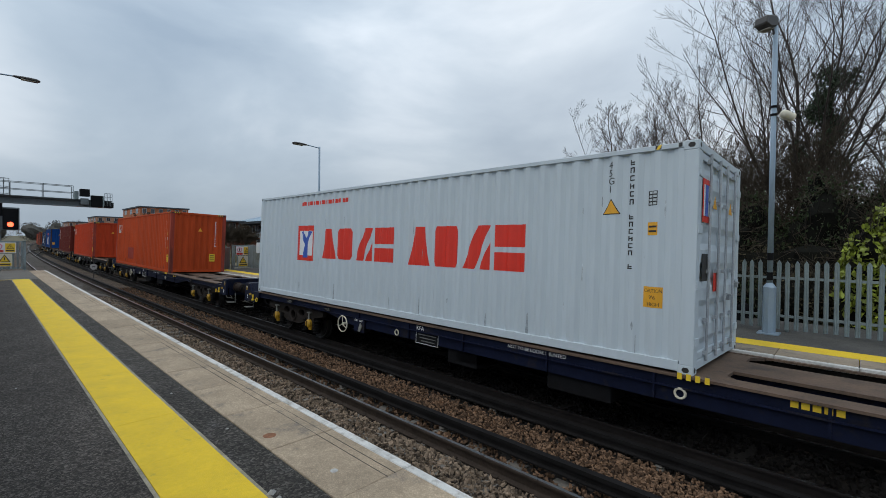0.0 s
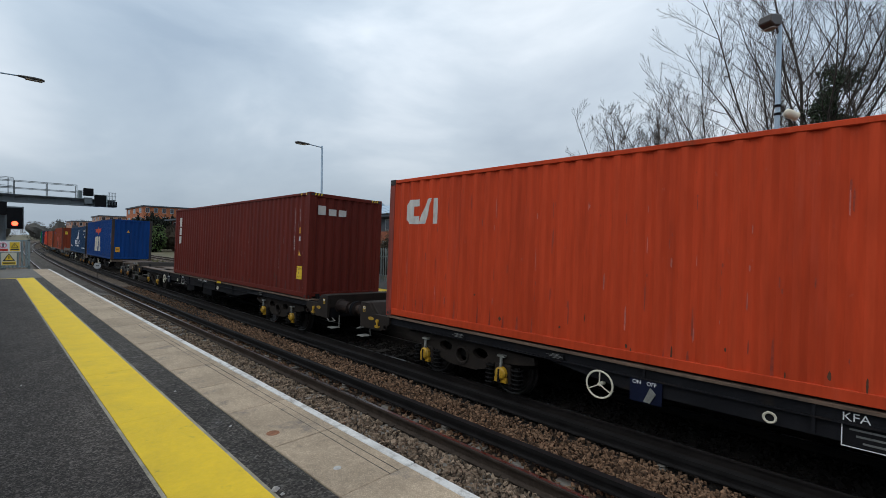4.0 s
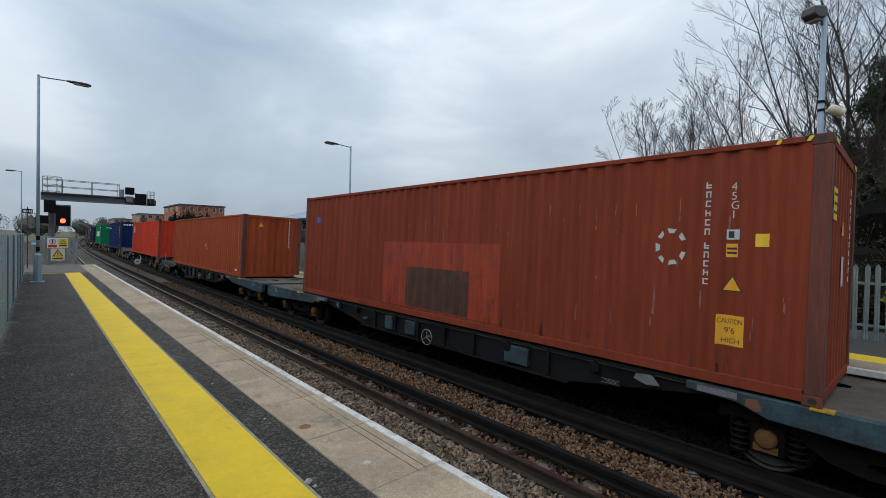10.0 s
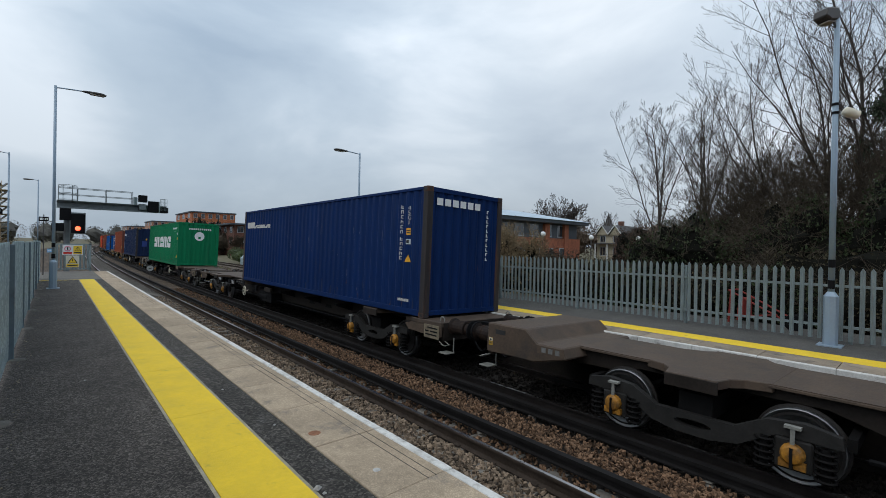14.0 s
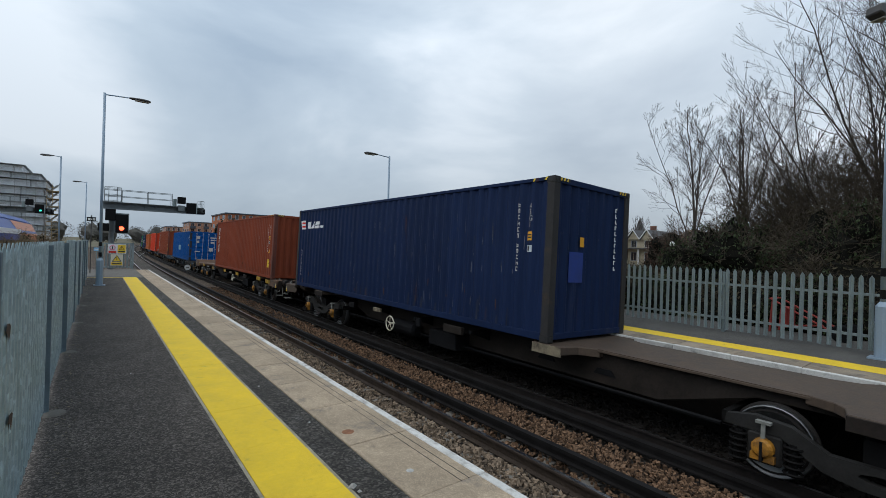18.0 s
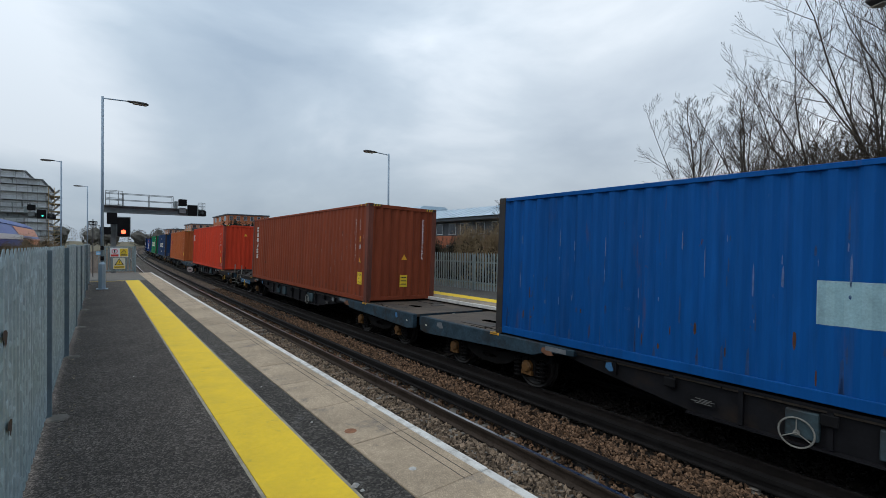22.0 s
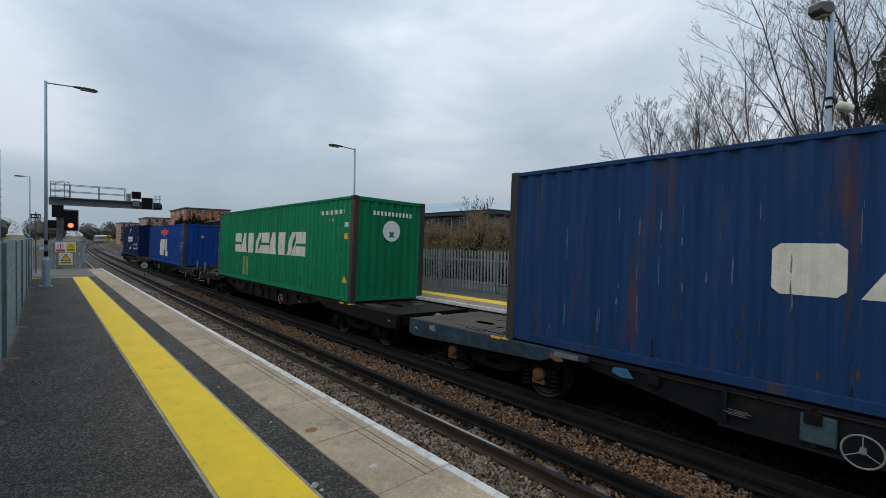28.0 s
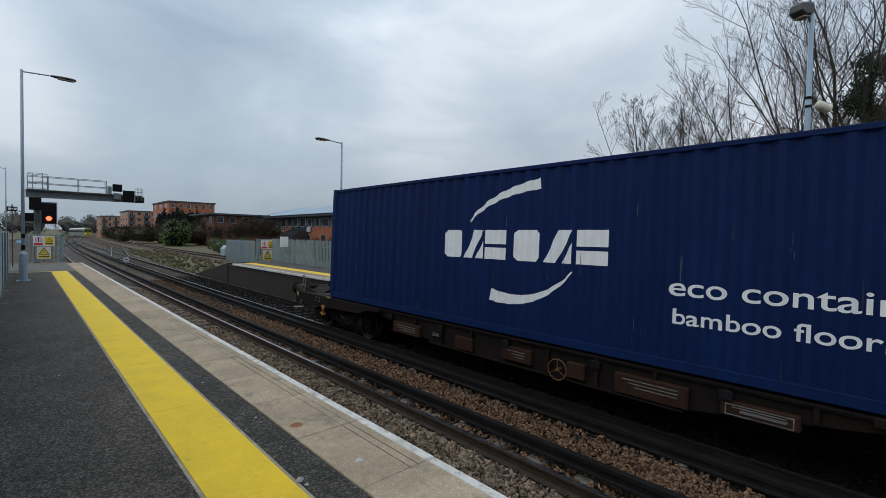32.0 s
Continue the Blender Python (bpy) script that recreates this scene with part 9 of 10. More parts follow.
for k, (x, y, h) in enumerate(((17.5, -2.0, 5.4), (18.5, 0.4, 5.8), (18.5, 2.0, 5.6), (19.0, 3.3, 5.6), (20.0, 4.6, 5.4), (21.5, 6.0, 4.8), (24.0, 7.4, 4.4))):
    bare_tree(x, y, -0.1, h, 150 + k, 10, 0.42, (0, 0), 0.06, label="tangled brown leafless shrub behind the thicket", trunk_r=0.055, up=0.25, wood=TWIG_BROWN, name="shrub", least=0.006)
for k, (x, y, rx, ry, rz) in enumerate(((15.4, -2.2, 1.3, 1.5, 3.3), (15.8, 0.0, 1.5, 1.5, 4.0), (16.2, 1.9, 1.5, 1.6, 3.6), (17.0, 3.6, 1.6, 1.7, 3.3), (18.4, 5.0, 1.8, 1.7, 3.1), (20.4, 6.2, 1.9, 1.6, 3.0), (23.5, 7.5, 2.0, 1.3, 2.8), (14.4, 1.0, 0.9, 3.6, 2.4), (15.0, 4.8, 0.9, 2.6, 2.5))):
    bush("thicket", x, y, -0.1, (rx, ry, rz), 30 + k, SCRUB_DARK if k in (0, 3, 7) else LEAF_DARK, 0.085, 11000, "dense brown twiggy thicket behind the fence" if k in (0, 3, 7) else "dense dark evergreen thicket behind the fence", 11, 60 if k in (0, 3, 7) else 36)
for k, (x, y) in enumerate(((12.7, -2.6), (12.9, 1.5), (12.8, 2.7), (12.9, 4.4), (12.8, 6.2), (12.9, 7.8))):
    bush("undergrowth", x, y, -0.1, (0.6, 1.15, 1.45), 130 + k, SCRUB_DARK if k % 2 else LEAF_DARK, 0.07, 3600, "low dark undergrowth close behind the fence", 7, 30)
bush("laurel_bush", 12.9, -0.38, -0.1, (0.8, 0.95, 2.5), 41, LEAF_LAUREL, 0.13, 6500, "yellow green laurel bush behind the fence", 9, 10)


SCRUB_TWIG = mat("straw_twigs", (0.19, 0.135, 0.075), 0.9, vary=0.4, scale=4)


def far_scrub():
    for k in range(9):
        y = 8.8 + k * 2.2
        brown = k in (1, 2, 3)
        bush("scrub", 13.4 + 0.15 * k, y, -0.1, (1.0, 1.5, (1.7, 2.5, 2.9, 2.6, 2.1, 1.7, 1.7, 1.6, 1.5)[k]), 50 + k, SCRUB if brown else LEAF_GREEN if k % 2 else SCRUB_DARK, 0.07, 5000, "brown winter scrub behind the fence" if brown else "low green shrub behind the fence", 8, 90 if brown else 50, twig=SCRUB_TWIG if brown else None, core_k=0.35 if brown else 0.55)
    red = mat("red_brown_scrub", (0.100, 0.050, 0.035), 0.9, vary=0.3, scale=3, island=0.5)
    bush("scrub", 42, 19.2, -0.1, (2.4, 2.9, 3.9), 71, red, 0.10, 9000, "red brown winter bush in the garden", 9, 60)
    bush("scrub", 33, 11.4, -0.1, (3.0, 1.7, 3.2), 72, SCRUB_DARK, 0.13, 6000, "dark brown winter bush in the garden", 9, 60)
    bush("scrub", 60, 27.4, -0.1, (2.5, 1.9, 4.3), 73, red, 0.2, 4000, "red brown hedge beside the house", 8, 40)


far_scrub()
bare_tree(30, 28.5, -0.1, 6.4, 74, 6, 0.40, fork=0.35, label="small bare tree by the office", level=2, least=0.016, trunk_r=0.10)
bare_tree(82, 54.5, -0.1, 12.5, 75, 13, 0.75, fork=0.2, label="rounded bare tree behind the office", up=0.1, trunk_r=0.3, least=0.028)
bare_tree(92, 50, -0.1, 11.0, 76, 6, 0.7, label="bare tree beside the house", level=2, least=0.03, trunk_r=0.3)
bare_tree(66, 28.5, -0.1, 9.5, 77, 6, 0.6, label="bare tree near the house", level=2, least=0.02, trunk_r=0.2)


# ---- buildings
BRICK = mat("red_brick", (0.30, 0.095, 0.048), 0.85, vary=0.2, scale=1.5, bump=0.3, bump_scale=20, speckle=0.25, speckle_scale=7)
BRICK_DARK = mat("brown_brick", (0.14, 0.060, 0.040), 0.85, vary=0.2, scale=1.5, bump=0.3, bump_scale=20, speckle=0.25, speckle_scale=7)
BRICK_ORANGE = mat("orange_brick", (0.40, 0.13, 0.055), 0.85, vary=0.15, scale=1.5, speckle=0.2, speckle_scale=5)
BRICK_PALE = mat("pale_orange_brick", (0.42, 0.22, 0.14), 0.85, vary=0.15, scale=1.5, speckle=0.2, speckle_scale=5)
ROOF_METAL = mat("blue_grey_metal_roof", (0.42, 0.52, 0.60), 0.5, 0.2, vary=0.10, scale=0.4)
FASCIA = mat("dark_fascia", (0.055, 0.065, 0.08), 0.6, vary=0.15)
FRAME = mat("pale_frame", (0.42, 0.45, 0.48), 0.6, vary=0.08)
STONE_WALL = mat("pale_stone_wall", (0.42, 0.37, 0.27), 0.85, vary=0.15, scale=1.0)
SLATE = mat("slate_roof", (0.09, 0.085, 0.085), 0.8, vary=0.2, scale=1.0)


def window(parent, centre, width, height, normal, panes=2, sill=True):
    """A window in a wall: frame, panes and sill. normal is '-x', '-y' or 'x'."""
    turn = {"-x": -90, "-y": 0, "x": 90}[normal]
    at = Matrix.Translation(centre) @ pose(0, 0, 0, 0, 0, turn)
    w = part("window", Mesh().box(-width / 2, width / 2, -0.05, 0.02, height / 2 - 0.08, height / 2).box(-width / 2, width / 2, -0.05, 0.02, -height / 2, -height / 2 + 0.08)
             .box(-width / 2, -width / 2 + 0.08, -0.05, 0.02, -height / 2 + 0.08, height / 2 - 0.08).box(width / 2 - 0.08, width / 2, -0.05, 0.02, -height / 2 + 0.08, height / 2 - 0.08), FRAME, parent, at=at)
    pw = (width - 0.16) / panes
    for k in range(panes):
        x = -width / 2 + 0.08 + k * pw
        part("pane", Mesh().box(x + 0.03, x + pw - 0.03, -0.02, 0.0, -height / 2 + 0.08, height / 2 - 0.08), GLASS_DARK, w)
    if sill:
        part("sill", Mesh().box(-width / 2 - 0.05, width / 2 + 0.05, -0.12, -0.05, -height / 2 - 0.06, -height / 2), FRAME, w)
    return w


def office():
    o = thing("office_building", "two storey brick office with blue grey metal roof", "building", at=pose(0, 0, 0))
    x0, x1, y0, y1 = 48.0, 71.0, 43.2, 124.0
    part("wall", Mesh().box(x0, x1, y0, y1, -1.0, 3.35), BRICK, o, "red brick lower wall")
    part("wall", Mesh().box(x0 + 0.4, x1 - 0.4, y0 + 0.4, y1 - 0.4, 3.35, 5.7), FASCIA, o, "dark upper wall band")
    part("fascia", Mesh().box(x0 - 1.2, x1 + 1.2, y0 - 1.2, y1 + 1.2, 5.75, 6.35), FASCIA, o, "dark overhanging eaves", bevel=0.1)
    e, r = 1.5, 6.35
    roof = Mesh().add([(x0 - e, y0 - e, r), (x1 + e, y0 - e, r), (x1 + e, y1 + e, r), (x0 - e, y1 + e, r), (x0 + 6, y0 + 10, 8.6), (x1 - 6, y0 + 10, 8.6), (x1 - 6, y1 - 10, 8.6), (x0 + 6, y1 - 10, 8.6), (x0 + 11.5, y0 + 20, 9.2), (x0 + 11.5, y1 - 20, 9.2)],
                      [(0, 1, 5, 4), (1, 2, 6, 5), (2, 3, 7, 6), (3, 0, 4, 7), (4, 5, 8), (6, 7, 9), (5, 6, 9, 8), (7, 4, 8, 9), (0, 3, 2, 1)])
    rf = part("roof", roof, ROOF_METAL, o, "shallow blue grey standing seam roof")
    for k in range(40):
        y = y0 + 1 + k * 2.0
        part("seam", Mesh().add([(x0 - e, y, r + 0.02), (x0 - e, y + 0.06, r + 0.02), (x0 + 6, min(max(y, y0 + 10), y1 - 10) + 0.06, 8.64), (x0 + 6, min(max(y, y0 + 10), y1 - 10), 8.64), (x0 - e, y, r + 0.08), (x0 - e, y + 0.06, r + 0.08), (x0 + 6, min(max(y, y0 + 10), y1 - 10) + 0.06, 8.70), (x0 + 6, min(max(y, y0 + 10), y1 - 10), 8.70)],
                                [(0, 3, 2, 1), (4, 5, 6, 7), (0, 1, 5, 4), (1, 2, 6, 5), (2, 3, 7, 6), (3, 0, 4, 7)]), ROOF_METAL, rf)
    part("roof_lantern", Mesh().prism([(x0 + 4, 8.3), (x0 + 16, 8.3), (x0 + 13, 10.2), (x0 + 7, 10.2)], 1, 78, 88), ROOF_METAL, o, "raised roof section")
    k, y = 0, y0 + 2.2
    while y < y1 - 3:
        window(o, (x0 + 0.38, y, 4.55), 1.9 if k % 3 else 2.8, 1.9, "-x", 2 if k % 3 else 3)
        if k % 2 == 0:
            window(o, (x0 - 0.02, y, 0.9), 2.2, 1.6, "-x", 2)
        if k % 4 == 2:
            part("balcony_panel", Mesh().box(x0 - 0.35, x0 - 0.25, y - 1.6, y + 1.6, 2.3, 3.4), FRAME, o, "pale grey panel")
        y += 3.6
        k += 1
    x = x0 + 2.4
    while x < x1 - 2:
        window(o, (x, y0 + 0.38, 4.55), 2.2, 1.9, "-y", 2)
        window(o, (x, y0 - 0.02, 0.9), 2.0, 1.6, "-y", 2)
        x += 3.8
    for x in (x0 + 12.4, x0 + 18.0):
        part("pier", Mesh().box(x, x + 1.2, y0 - 0.15, y0 + 0.5, -1, 5.7), BRICK, o, "brick pier")
    for y in (70.0, 96.0):
        part("glass_porch", Mesh().prism([(x0, -1), (x0 - 3.5, -1), (x0 - 3.5, 1.6), (x0, 3.6)], 1, y, y + 7), GLASS_DARK, o, "glazed porch")


office()


def brick_block(x0, x1, y0, y1, z1, floors, material, label, cols, balconies=False, top_set=0.0, eaves=0.3):
    t = thing("apartment_block", label, "building", "apartment blocks")
    part("wall", Mesh().box(x0, x1, y0, y1, -1.5, z1), material, t)
    part("roof", Mesh().box(x0 - eaves, x1 + eaves, y0 - eaves, y1 + eaves, z1, z1 + 0.35), FASCIA, t, "flat dark roof edge")
    if top_set:
        part("penthouse", Mesh().box(x0 + top_set, x1 - top_set, y0 + 1.5, y1 - 1.5, z1 + 0.35, z1 + 2.6), material, t)
    h = (z1 - 0.5) / floors
    for f in range(floors):
        for k in range(cols):
            x = x0 + (k + 0.5) * (x1 - x0) / cols
            window(t, (x, y0 - 0.01, 0.9 + h * (f + 0.45)), (x1 - x0) / cols * 0.5, h * 0.55, "-y", 2, False)
            if balconies and k % 2 == 0:
                part("balcony", Mesh().box(x - 1.0, x + 1.0, y0 - 1.2, y0, 0.3 + h * f, 0.45 + h * f).box(x - 1.0, x + 1.0, y0 - 1.2, y0 - 1.15, 0.45 + h * f, 1.4 + h * f), FASCIA, t)
        for k in range(3):
            y = y0 + (k + 0.5) * (y1 - y0) / 3
            window(t, (x0 - 0.01, y, 0.9 + h * (f + 0.45)), (y1 - y0) / 3 * 0.4, h * 0.55, "-x", 2, False)
    return t


brick_block(31.2, 43.6, 150, 172, 10.7, 4, BRICK_ORANGE, "four storey orange brick apartment block", 6)
brick_block(29.4, 39.2, 208, 226, 9.6, 4, BRICK_PALE, "orange brick apartments with balconies", 4, True)
brick_block(25.6, 34.0, 250, 268, 8.4, 3, BRICK_PALE, "pale brick apartments further along the line", 4, True)
brick_block(31.8, 43.0, 110, 124, 5.9, 2, BRICK_DARK, "low brown brick block with dark overhanging roof", 4, eaves=1.3)


def gabled_house():
    t = thing("gabled_house", "pale stone house with two pointed gables", "house")
    x0, x1, y0, y1 = 75.0, 82.0, 37.3, 42.0
    part("wall", Mesh().box(x0, x1, y0, y1, -1, 4.3), STONE_WALL, t)
    for ya, yb in ((37.3, 39.5), (39.8, 42.0)):
        ym = (ya + yb) / 2
        g = part("gable", Mesh().prism([(ya, 4.3), (yb, 4.3), (ym, 5.8)], 0, x0 - 0.3, x1), STONE_WALL, t, "pointed stone gable")
        part("gable_roof", Mesh().add([(x0 - 0.6, ya - 0.2, 4.2), (x1, ya - 0.2, 4.2), (x1, ym, 6.0), (x0 - 0.6, ym, 6.0), (x0 - 0.6, yb + 0.2, 4.2), (x1, yb + 0.2, 4.2)], [(0, 1, 2, 3), (3, 2, 5, 4)]), SLATE, g, "dark slate roof")
        window(t, (x0 - 0.02, ym, 3.5), 1.1, 1.2, "-x", 3, False)
        window(t, (x0 - 0.02, ym, 1.3), 1.1, 1.6, "-x", 2, False)
        for y2 in (ya - 0.2, yb + 0.2):
            part("barge_board", Mesh().add([(x0 - 0.66, y2, 4.15), (x0 - 0.66, ym, 5.9), (x0 - 0.66, ym, 6.12), (x0 - 0.66, y2, 4.40), (x0 - 0.60, y2, 4.15), (x0 - 0.60, ym, 5.9), (x0 - 0.60, ym, 6.12), (x0 - 0.60, y2, 4.40)], [(0, 1, 2, 3), (7, 6, 5, 4), (0, 4, 5, 1), (3, 2, 6, 7)]), WHITE_PAINT, t, "white sloping barge board")
    for y2 in (37.35, 39.65, 41.95):
        part("white_post", Mesh().box(x0 - 0.9, x0 - 0.7, y2 - 0.1, y2 + 0.1, -1, 2.6), WHITE_PAINT, t, "white porch post")
    part("porch_roof", Mesh().box(x0 - 1.1, x0 - 0.01, 37.2, 42.1, 2.6, 2.8), SLATE, t, "dark porch roof")
    part("chimney", Mesh().box(79, 79.8, 39.3, 40.1, 4.3, 6.9), BRICK_DARK, t)


gabled_house()
spire = thing("church_spire", "distant thin dark church spire", "church")
part("tower", Mesh().box(109, 111, 57.5, 59.5, -1, 7.2), STONE_WALL, spire)
part("steeple", Mesh().add([(109, 57.5, 7.2), (111, 57.5, 7.2), (111, 59.5, 7.2), (109, 59.5, 7.2), (110, 58.5, 11.4)], [(0, 1, 4), (1, 2, 4), (2, 3, 4), (3, 0, 4), (3, 2, 1, 0)]), SLATE, spire)


def scaffolded_building():
    """Stepped floors behind layers of pale netting, with an open timber stair scaffold at the end."""
    t = thing("scaffolded_building", "tall building wrapped in grey scaffold sheeting", "building")
    sheets = [mat("scaffold_sheet", (0.60, 0.62, 0.64), 0.8, vary=0.15, scale=0.5, stain=(0.42, 0.44, 0.46), stain_amount=0.5, stain_scale=0.35),
              mat("worn_scaffold_sheet", (0.48, 0.505, 0.52), 0.8, vary=0.2, scale=0.4, stain=(0.33, 0.35, 0.365), stain_amount=0.5, stain_scale=0.3)]
    deck = mat("scaffold_deck", (0.30, 0.31, 0.315), 0.8, vary=0.2, scale=0.5)
    wood = mat("scaffold_boards", (0.33, 0.24, 0.12), 0.8, vary=0.25, scale=0.6)
    rng = random.Random(77)
    z, k = -1.0, 0
    while z < 14.1:
        h = rng.uniform(0.95, 1.5)
        x1 = -7.8 - rng.uniform(0, 0.3) - (0.7 if z > 11.6 else 0) - (2.4 if z > 13.0 else 0)
        x = -40.0
        while x < x1 - 0.5:
            w = min(rng.uniform(2.2, 5.0), x1 - x)
            part("sheeting", Mesh().box(x, x + w - 0.05, 110 + rng.uniform(0, 0.3), 125 - 0.01 * k, z, z + h * rng.uniform(0.9, 1.0)), sheets[rng.random() < 0.35], t, bevel=0.1)
            x += w
            k += 1
        part("scaffold_deck", Mesh().box(-40.3, x1 + 0.3, 109.5, 124.9, z + h - 0.04, z + h + 0.04), deck, t)
        part("guard_rail", Mesh().tube((-40.3, 109.3, z + h * 0.55), (x1 + 0.4, 109.3, z + h * 0.55), 0.03, 5), deck, t)
        z += h
    for k in range(8):
        zz = 0.3 + k * 1.42
        part("scaffold_board", Mesh().box(-7.7, -6.0, 109.6, 114, zz, zz + 0.10), wood, t, "timber scaffold boards")
        part("guard_rail", Mesh().tube((-7.8, 109.5, zz + 0.7), (-5.9, 109.5, zz + 0.7), 0.035, 5), wood, t)
        part("stair_flight", Mesh().add([(-7.6, 111, zz + 0.1), (-7.3, 111, zz + 0.1), (-6.1, 111, zz + 1.4), (-6.4, 111, zz + 1.4), (-7.6, 112, zz + 0.1), (-7.3, 112, zz + 0.1), (-6.1, 112, zz + 1.4), (-6.4, 112, zz + 1.4)], [(0, 1, 2, 3), (7, 6, 5, 4), (0, 4, 5, 1), (1, 5, 6, 2), (2, 6, 7, 3), (3, 7, 4, 0)]), deck, t)
    for x in (-39, -36.5, -34, -31.5, -29, -26.5, -24, -21.5, -19, -16.5, -14, -12, -10.5, -9.2, -7.7, -6.9, -6.0):
        part("scaffold_pole", Mesh().tube((x, 109.2, -1), (x, 109.2, 14.4 if x < -12 else 12.9 if x < -10 else 11.8), 0.04, 6), deck if x < -9 else wood, t)


scaffolded_building()


def parked_train():
    t = thing("passenger_train", "parked passenger train with blue sides and orange end", "train", at=pose(-5.6, 52.6, -1.1))
    blue = mat("train_blue", (0.016, 0.055, 0.30), 0.4, vary=0.12)
    red = mat("train_red", (0.60, 0.16, 0.03), 0.4, vary=0.1)
    roof = mat("train_roof", (0.03, 0.075, 0.27), 0.5, vary=0.15)
    o = [(-1.4, 0.3), (1.4, 0.3), (1.45, 1.6), (1.38, 3.0), (1.0, 3.8), (0.5, 4.15), (-0.5, 4.15), (-1.0, 3.8), (-1.38, 3.0), (-1.45, 1.6)]
    n = len(o)
    part("body", Mesh().prism(o, 1, -40, -1.2), blue, t, "blue passenger coach side", bevel=0.05)
    part("end_car", Mesh().add([(x, -1.2, z) for x, z in o] + [(x * 0.96, -0.6, 0.3 + (z - 0.3) * 0.95) for x, z in o] + [(x * 0.75, 0.0, 0.3 + (z - 0.3) * 0.72) for x, z in o], [tuple(range(2 * n, 3 * n))] + [(r * n + i, (r + 1) * n + i, (r + 1) * n + (i + 1) % n, r * n + (i + 1) % n) for r in (0, 1) for i in range(n)]), red, t, "orange red rounded end")
    part("end_panel", Mesh().add([(1.41, -11.5, 2.9), (1.475, -9.0, 1.6), (1.43, -7.5, 0.4), (1.43, -1.25, 0.4), (1.475, -1.25, 1.6), (1.41, -1.25, 2.9), (1.05, -1.25, 3.78), (1.05, -13.0, 3.78)], [(0, 1, 4, 5), (1, 2, 3, 4), (7, 0, 5, 6)]), red, t, "orange red sweep towards the end of the coach")
    part("roof", Mesh().prism([(-1.0, 3.86), (1.0, 3.86), (0.5, 4.22), (-0.5, 4.22)], 1, -40, -1.2), roof, t, "blue grey roof")
    part("white_stripe", Mesh().box(1.36, 1.44, -40, -11.5, 2.9, 3.2), WHITE_PAINT, t)
    for k in range(14):
        part("window", Mesh().box(1.42, 1.462, -38.5 + k * 2.5, -36.9 + k * 2.5, 1.6, 2.5), GLASS_DARK, t)
    part("underframe", Mesh().box(-1.1, 1.1, -38, -3, -0.7, 0.32), BLACK, t)


parked_train()


def distant_train():
    t = thing("commuter_train", "distant commuter train with yellow front and pale roof", "train")
    o = [(-1.4, 0.4), (1.4, 0.4), (1.45, 2.0), (1.3, 3.2), (0.7, 3.75), (-0.7, 3.75), (-1.3, 3.2), (-1.45, 2.0)]
    part("body", Mesh().prism(o, 1, 0.3, 60), mat("train_pale_grey", (0.20, 0.22, 0.21), 0.5, vary=0.1), t)
    part("front", Mesh().prism([(x * 0.98, 0.4 + (z - 0.4) * 0.97) for x, z in o], 1, 0.0, 0.3), mat("train_yellow", (0.30, 0.25, 0.03), 0.5, vary=0.1), t, "yellow train front")
    part("window_band", Mesh().box(-1.475, -1.40, 1.0, 59.0, 1.9, 2.7), GLASS_DARK, t, "dark window band")
    part("windscreen", Mesh().box(-1.15, -0.1, -0.02, 0.0, 2.1, 3.0).box(0.1, 1.15, -0.02, 0.0, 2.1, 3.0), GLASS_DARK, t)
    part("roof", Mesh().prism([(-1.2, 3.4), (1.2, 3.4), (0.6, 3.85), (-0.6, 3.85)], 1, 0.4, 60), STICKER, t)
    part("headlamp", Mesh().turned([(0.14, 0), (0.12, 0.02)], (-0.9, -0.001, 1.3), (0, -1, 0), 10), glow("headlamp", (1.0, 0.95, 0.85), 1.0), t)
    part("headlamp", Mesh().turned([(0.14, 0), (0.12, 0.02)], (0.9, -0.001, 1.3), (0, -1, 0), 10), bpy.data.materials["headlamp"], t)
    return t


EMU = distant_train()
build_track("yard_track", 11.2, -1.1, 86, 700, 0, 0, False, "rusty yard track beyond the platforms")
build_track("yard_track", 16.7, -1.1, 42, 700, 0, 0, False, "rusty yard track near the bank")
build_track("side_track", -5.6, -1.1, 0, 500, 0, 0, False, "track behind the near fence")
cab = thing("relay_cabinet", "grey rounded trackside cabinet", "cabinet", at=pose(19.2, 60, -1.2))
part("cabinet_body", Mesh().prism([(-0.85, 0), (0.85, 0), (0.85, 0.85), (0.5, 1.3), (-0.5, 1.3), (-0.85, 0.85)], 1, -0.7, 0.7), GALV_NEAR, cab, bevel=0.05)
part("cabinet_door", Mesh().box(-0.4, 0.4, -0.73, -0.7, 0.1, 0.95), GALV, cab)


def globe_lamp(x, y, z, h):
    t = thing("globe_lamp", "small white globe lamp on a dark post", "street lamp", "globe lamps", at=pose(x, y, z))
    part("lamp_post", Mesh().tube((0, 0, 0), (0, 0, h), 0.04, 8), LAMP_DARK, t)
    part("globe", Mesh().turned([(0.05, -0.2), (0.18, -0.1), (0.21, 0.02), (0.15, 0.16), (0.03, 0.21)], (0, 0, h + 0.2), (0, 0, 1), 12), WHITE_PAINT, t, smooth=True)


globe_lamp(30, 21.6, -0.1, 2.7)
globe_lamp(34, 19.6, -0.1, 2.5)
globe_lamp(38, 17.4, -0.1, 2.5)


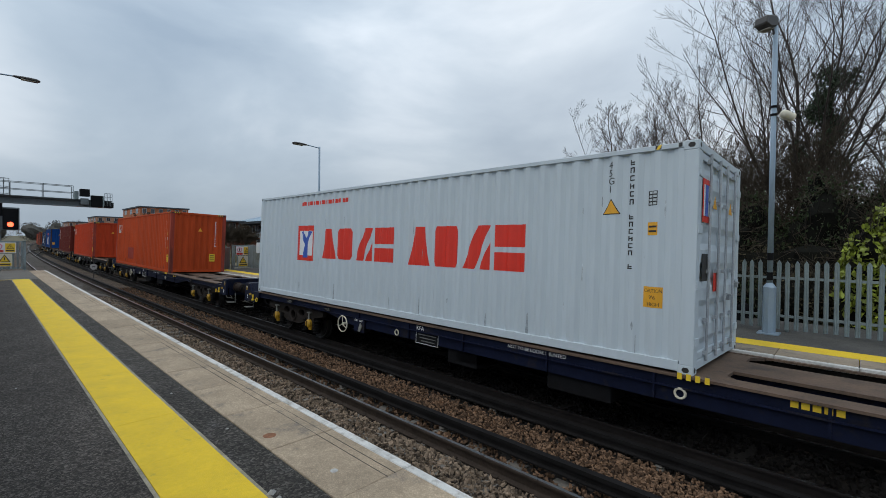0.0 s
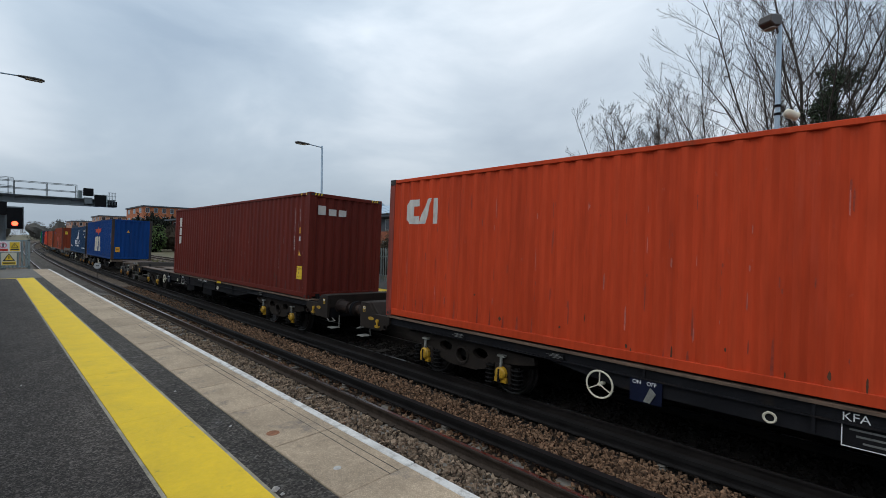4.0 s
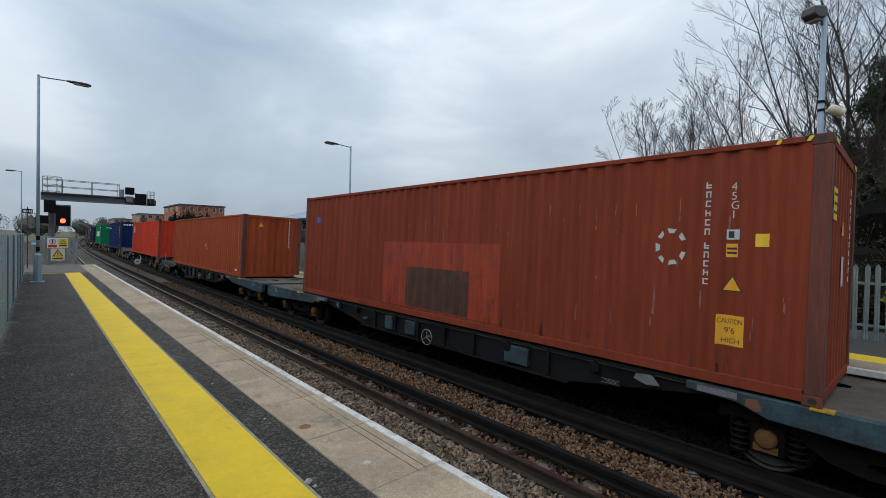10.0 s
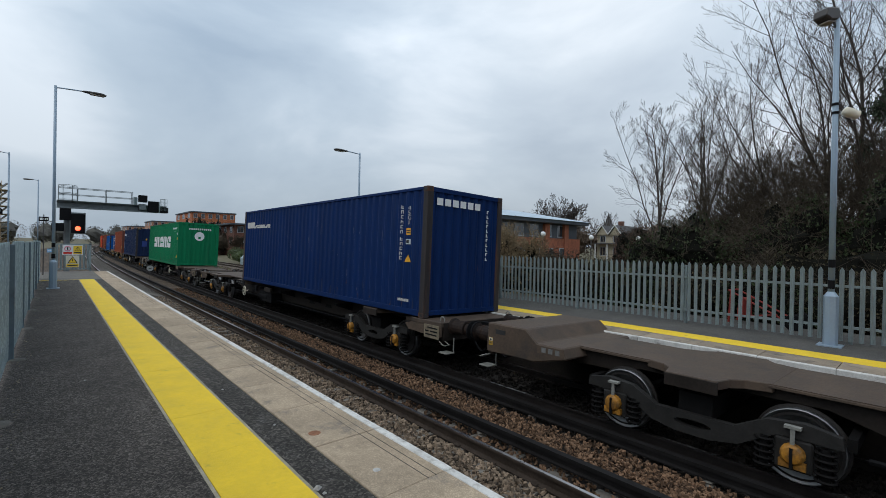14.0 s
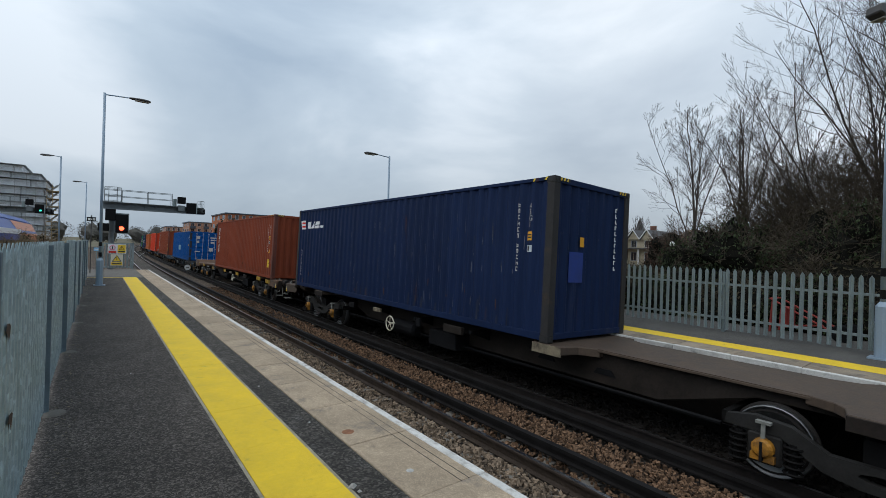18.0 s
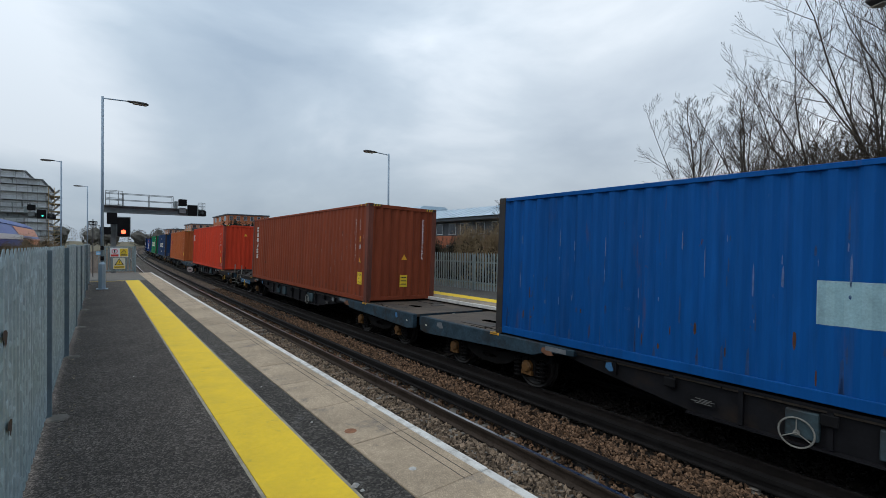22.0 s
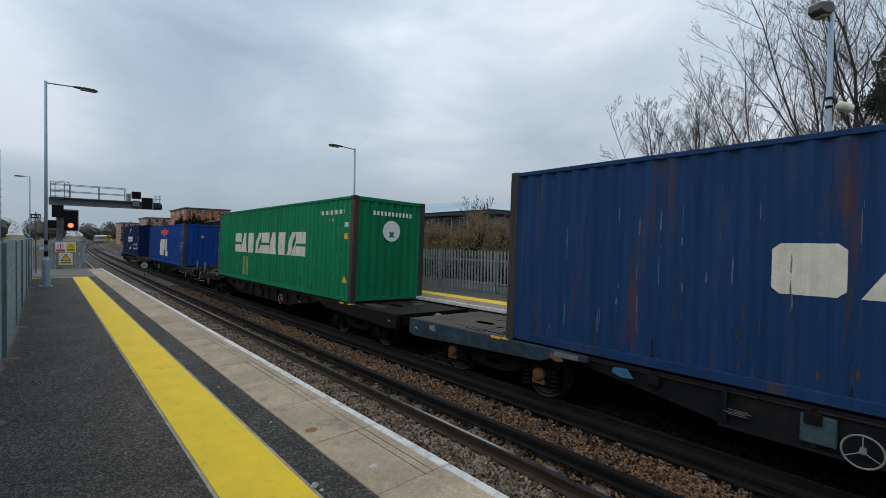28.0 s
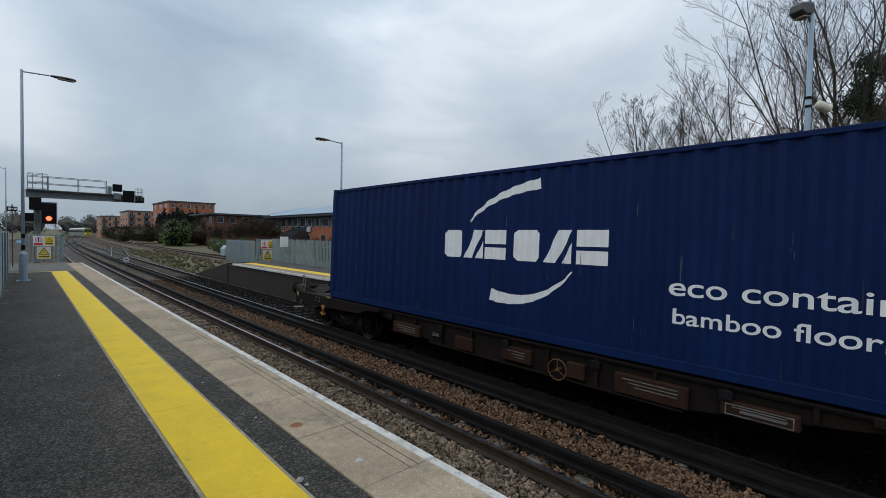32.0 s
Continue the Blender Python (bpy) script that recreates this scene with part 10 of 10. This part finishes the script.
def red_barrow():
    t = thing("red_site_barrow", "red tubular site trolley behind the fence", "trolley", at=pose(11.7, 2.9, -0.02, 0, 0, -8))
    r = mat("dull_red_paint", (0.24, 0.026, 0.018), 0.6, vary=0.2, scale=5)
    part("frame", Mesh().tube((0, 0.35, 0.75), (0, -0.9, 0.12), 0.02, 8).tube((0.45, 0.35, 0.75), (0.45, -0.9, 0.12), 0.02, 8).tube((0, 0.35, 0.75), (0.45, 0.35, 0.75), 0.02, 8), r, t)
    part("leg", Mesh().tube((0, 0.30, 0.72), (0, 0.35, 0.0), 0.025, 8), r, t)
    part("leg", Mesh().tube((0.45, 0.30, 0.72), (0.45, 0.35, 0.0), 0.025, 8), r, t)
    part("panel", Mesh().box(0.0, 0.45, 0.05, 0.10, 0.15, 0.6), r, t)
    part("brace", Mesh().tube((0, 0.3, 0.15), (0, -0.6, 0.30), 0.02, 6), r, t)
    for x in (-0.04, 0.45):
        part("wheel", Mesh().turned([(0.05, 0), (0.16, 0.0), (0.18, 0.02), (0.16, 0.05), (0.05, 0.05)], (x, -0.9, 0.18), (1, 0, 0), 16), BLACK, t)


red_barrow()


def woodland(name, x0, y0, x1, y1, h, n, material, label, seed, leaf=1.0, per=90, low=-1.0, spread=4.0):
    rng = random.Random(seed)
    m = Mesh()
    for k in range(n):
        a = (k + rng.uniform(-0.4, 0.4)) / n
        x, y = x0 + (x1 - x0) * a, y0 + (y1 - y0) * a
        hh = h * rng.uniform(0.6, 1.15)
        w = hh * rng.uniform(0.45, 0.8)
        c = (x + rng.uniform(-spread, spread), y + rng.uniform(-4, 4), low + hh * 0.55)
        lump(m, rng, c, (w * 0.6, w * 0.6, hh * 0.36), 0.3)
        leaf_cloud(m, rng, c, (w, w, hh * 0.55), per, leaf, 0.8)
    return tagged(part(name, m, material), label, "trees", kind="stuff")


FAR_WOOD = mat("far_woods", (0.085, 0.080, 0.070), 0.95, vary=0.3, scale=0.1, island=0.35)
CONIFER = mat("conifer", (0.016, 0.022, 0.014), 0.9, vary=0.3, scale=1, island=0.4)
woodland("far_woods", -260, 330, 300, 520, 13, 70, FAR_WOOD, "distant winter woods along the horizon", 90, 0.7, 900)
woodland("far_woods", 40, 520, 420, 260, 16, 40, FAR_WOOD, "distant winter woods beyond the buildings", 91, 0.7, 900)
woodland("far_woods", 92, 110, 150, 20, 9, 26, mat("brown_winter_woods", (0.085, 0.058, 0.040), 0.95, vary=0.3, scale=0.1, island=0.35), "brown winter trees behind the house", 92, 0.5, 900)
woodland("far_woods", -160, 160, -4, 210, 7, 34, SCRUB_DARK, "low winter trees beyond the side tracks", 93, 0.32, 1300)
WEEDS = mat("yellow_green_weeds", (0.105, 0.092, 0.042), 0.9, vary=0.35, scale=2, island=0.5)
woodland("trackside_weeds", 11.0, 35, 14.0, 82, 0.34, 420, WEEDS, "yellow green weeds between the yard tracks", 101, 0.07, 26, low=-1.45, spread=2.6)
woodland("trackside_weeds", 21, 46, 32, 92, 0.8, 260, WEEDS, "yellow green weeds on the bank", 102, 0.11, 40, low=-1.3)
woodland("bank_scrub", 19.5, 62, 31, 84, 1.7, 22, LEAF_GREEN, "low green and yellow scrub on the bank", 95, 0.16, 700)
woodland("bank_scrub", 20, 140, 27.5, 150, 4.6, 10, SCRUB_DARK, "dark winter scrub before the apartments", 103, 0.3, 900)
woodland("bank_scrub", 27, 118, 34, 124, 5.2, 10, TWIG_BROWN, "brown leafless scrub before the apartments", 104, 0.3, 900)
woodland("bank_scrub", 22, 180, 30, 230, 4.5, 12, SCRUB_DARK, "winter scrub on the railway bank", 94, 0.35, 500)
for k, (x, y, h) in enumerate(((30.5, 92, 4.2), (32.5, 90, 5.0), (34.5, 91, 5.6), (36.0, 90, 5.2), (37.6, 91, 4.6), (28.0, 95, 3.6))):
    bare_tree(x, y, -0.6, h, 180 + k, 9, 0.6, (0, 0), 0.06, label="brown leafless shrub before the low brick block", trunk_r=0.06, up=0.2, wood=TWIG_BROWN, name="shrub", least=0.016)
for k, (x, y, r) in enumerate(((-3.1, 27.0, 2.6), (-3.4, 31.5, 2.9), (-3.2, 36.5, 3.3), (-3.3, 42.0, 3.2), (-3.0, 48.0, 3.0))):
    bush("bramble", x, y, -1.3, (0.75, 2.6, r), 190 + k, WEEDS if k % 2 else SCRUB_DARK, 0.09, 4200, "straggling brown and yellow bramble behind the fence", 8, 60, twig=SCRUB_TWIG)
bush("green_bush", 24.5, 112, -1.2, (3.6, 3.2, 5.4), 96, mat("bright_leaves", (0.075, 0.125, 0.028), 0.6, vary=0.3, scale=3, island=0.45), 0.4, 2600, "bright green evergreen bush beside the line", 8, 4)
for k, (x, y, hh) in enumerate(((27.2, 138, 11.5), (29.2, 140, 12.6), (31.4, 139, 11.6), (33.6, 141, 10.4), (35.8, 140, 10.6), (38.0, 141, 9.2))):
    bush("conifer", x, y, -1.2, (1.7, 1.7, hh * 0.86), 97 + k, CONIFER, 0.5, 1800, "tall dark conifer before the apartments", 9, 3, category="tree")


# ---------------------------------------------------------------- motion of the train
def motions():
    walk(EMU, [(t, Matrix.Translation((10.4 + bend(678 - 13.9 * t), 678 - 13.9 * t, -0.8)) @ pose(0, 0, 0, 0, 0, 1.2)) for t in (0.0, 8.0, 16.0, 24.0, 28.0, 32.0)])
    for ob, s, length, lift in TRAIN:
        walk(ob, [(t, on_track(s - SPEED * t, length) @ pose(0, 0, lift)) for t in range(0, 33)])
        if lift:
            continue
        for wheel in [c for c in ob.children if c.name.startswith("wheelset")]:
            p = wheel.location.copy()
            r = p.z
            t_mid = (s + p.y) / SPEED
            t0, t1 = max(0.0, t_mid - 1.6), min(32.0, t_mid + 0.5)
            times = [0.0] if t0 > 0.05 else []
            t = t0
            while t < t1:
                times.append(t)
                t += 1 / 15
            times.append(max(t1, t0 + 0.1))
            if times[-1] < 31.9:
                times.append(32.0)
            rows = []
            for t in times:
                turn = -math.degrees(SPEED * (min(max(t, t0), t1) - t0) / r)
                rows.append((t, Matrix.Translation(p) @ pose(0, 0, 0, -turn, 0, 0)))
            walk(wheel, rows)


motions()
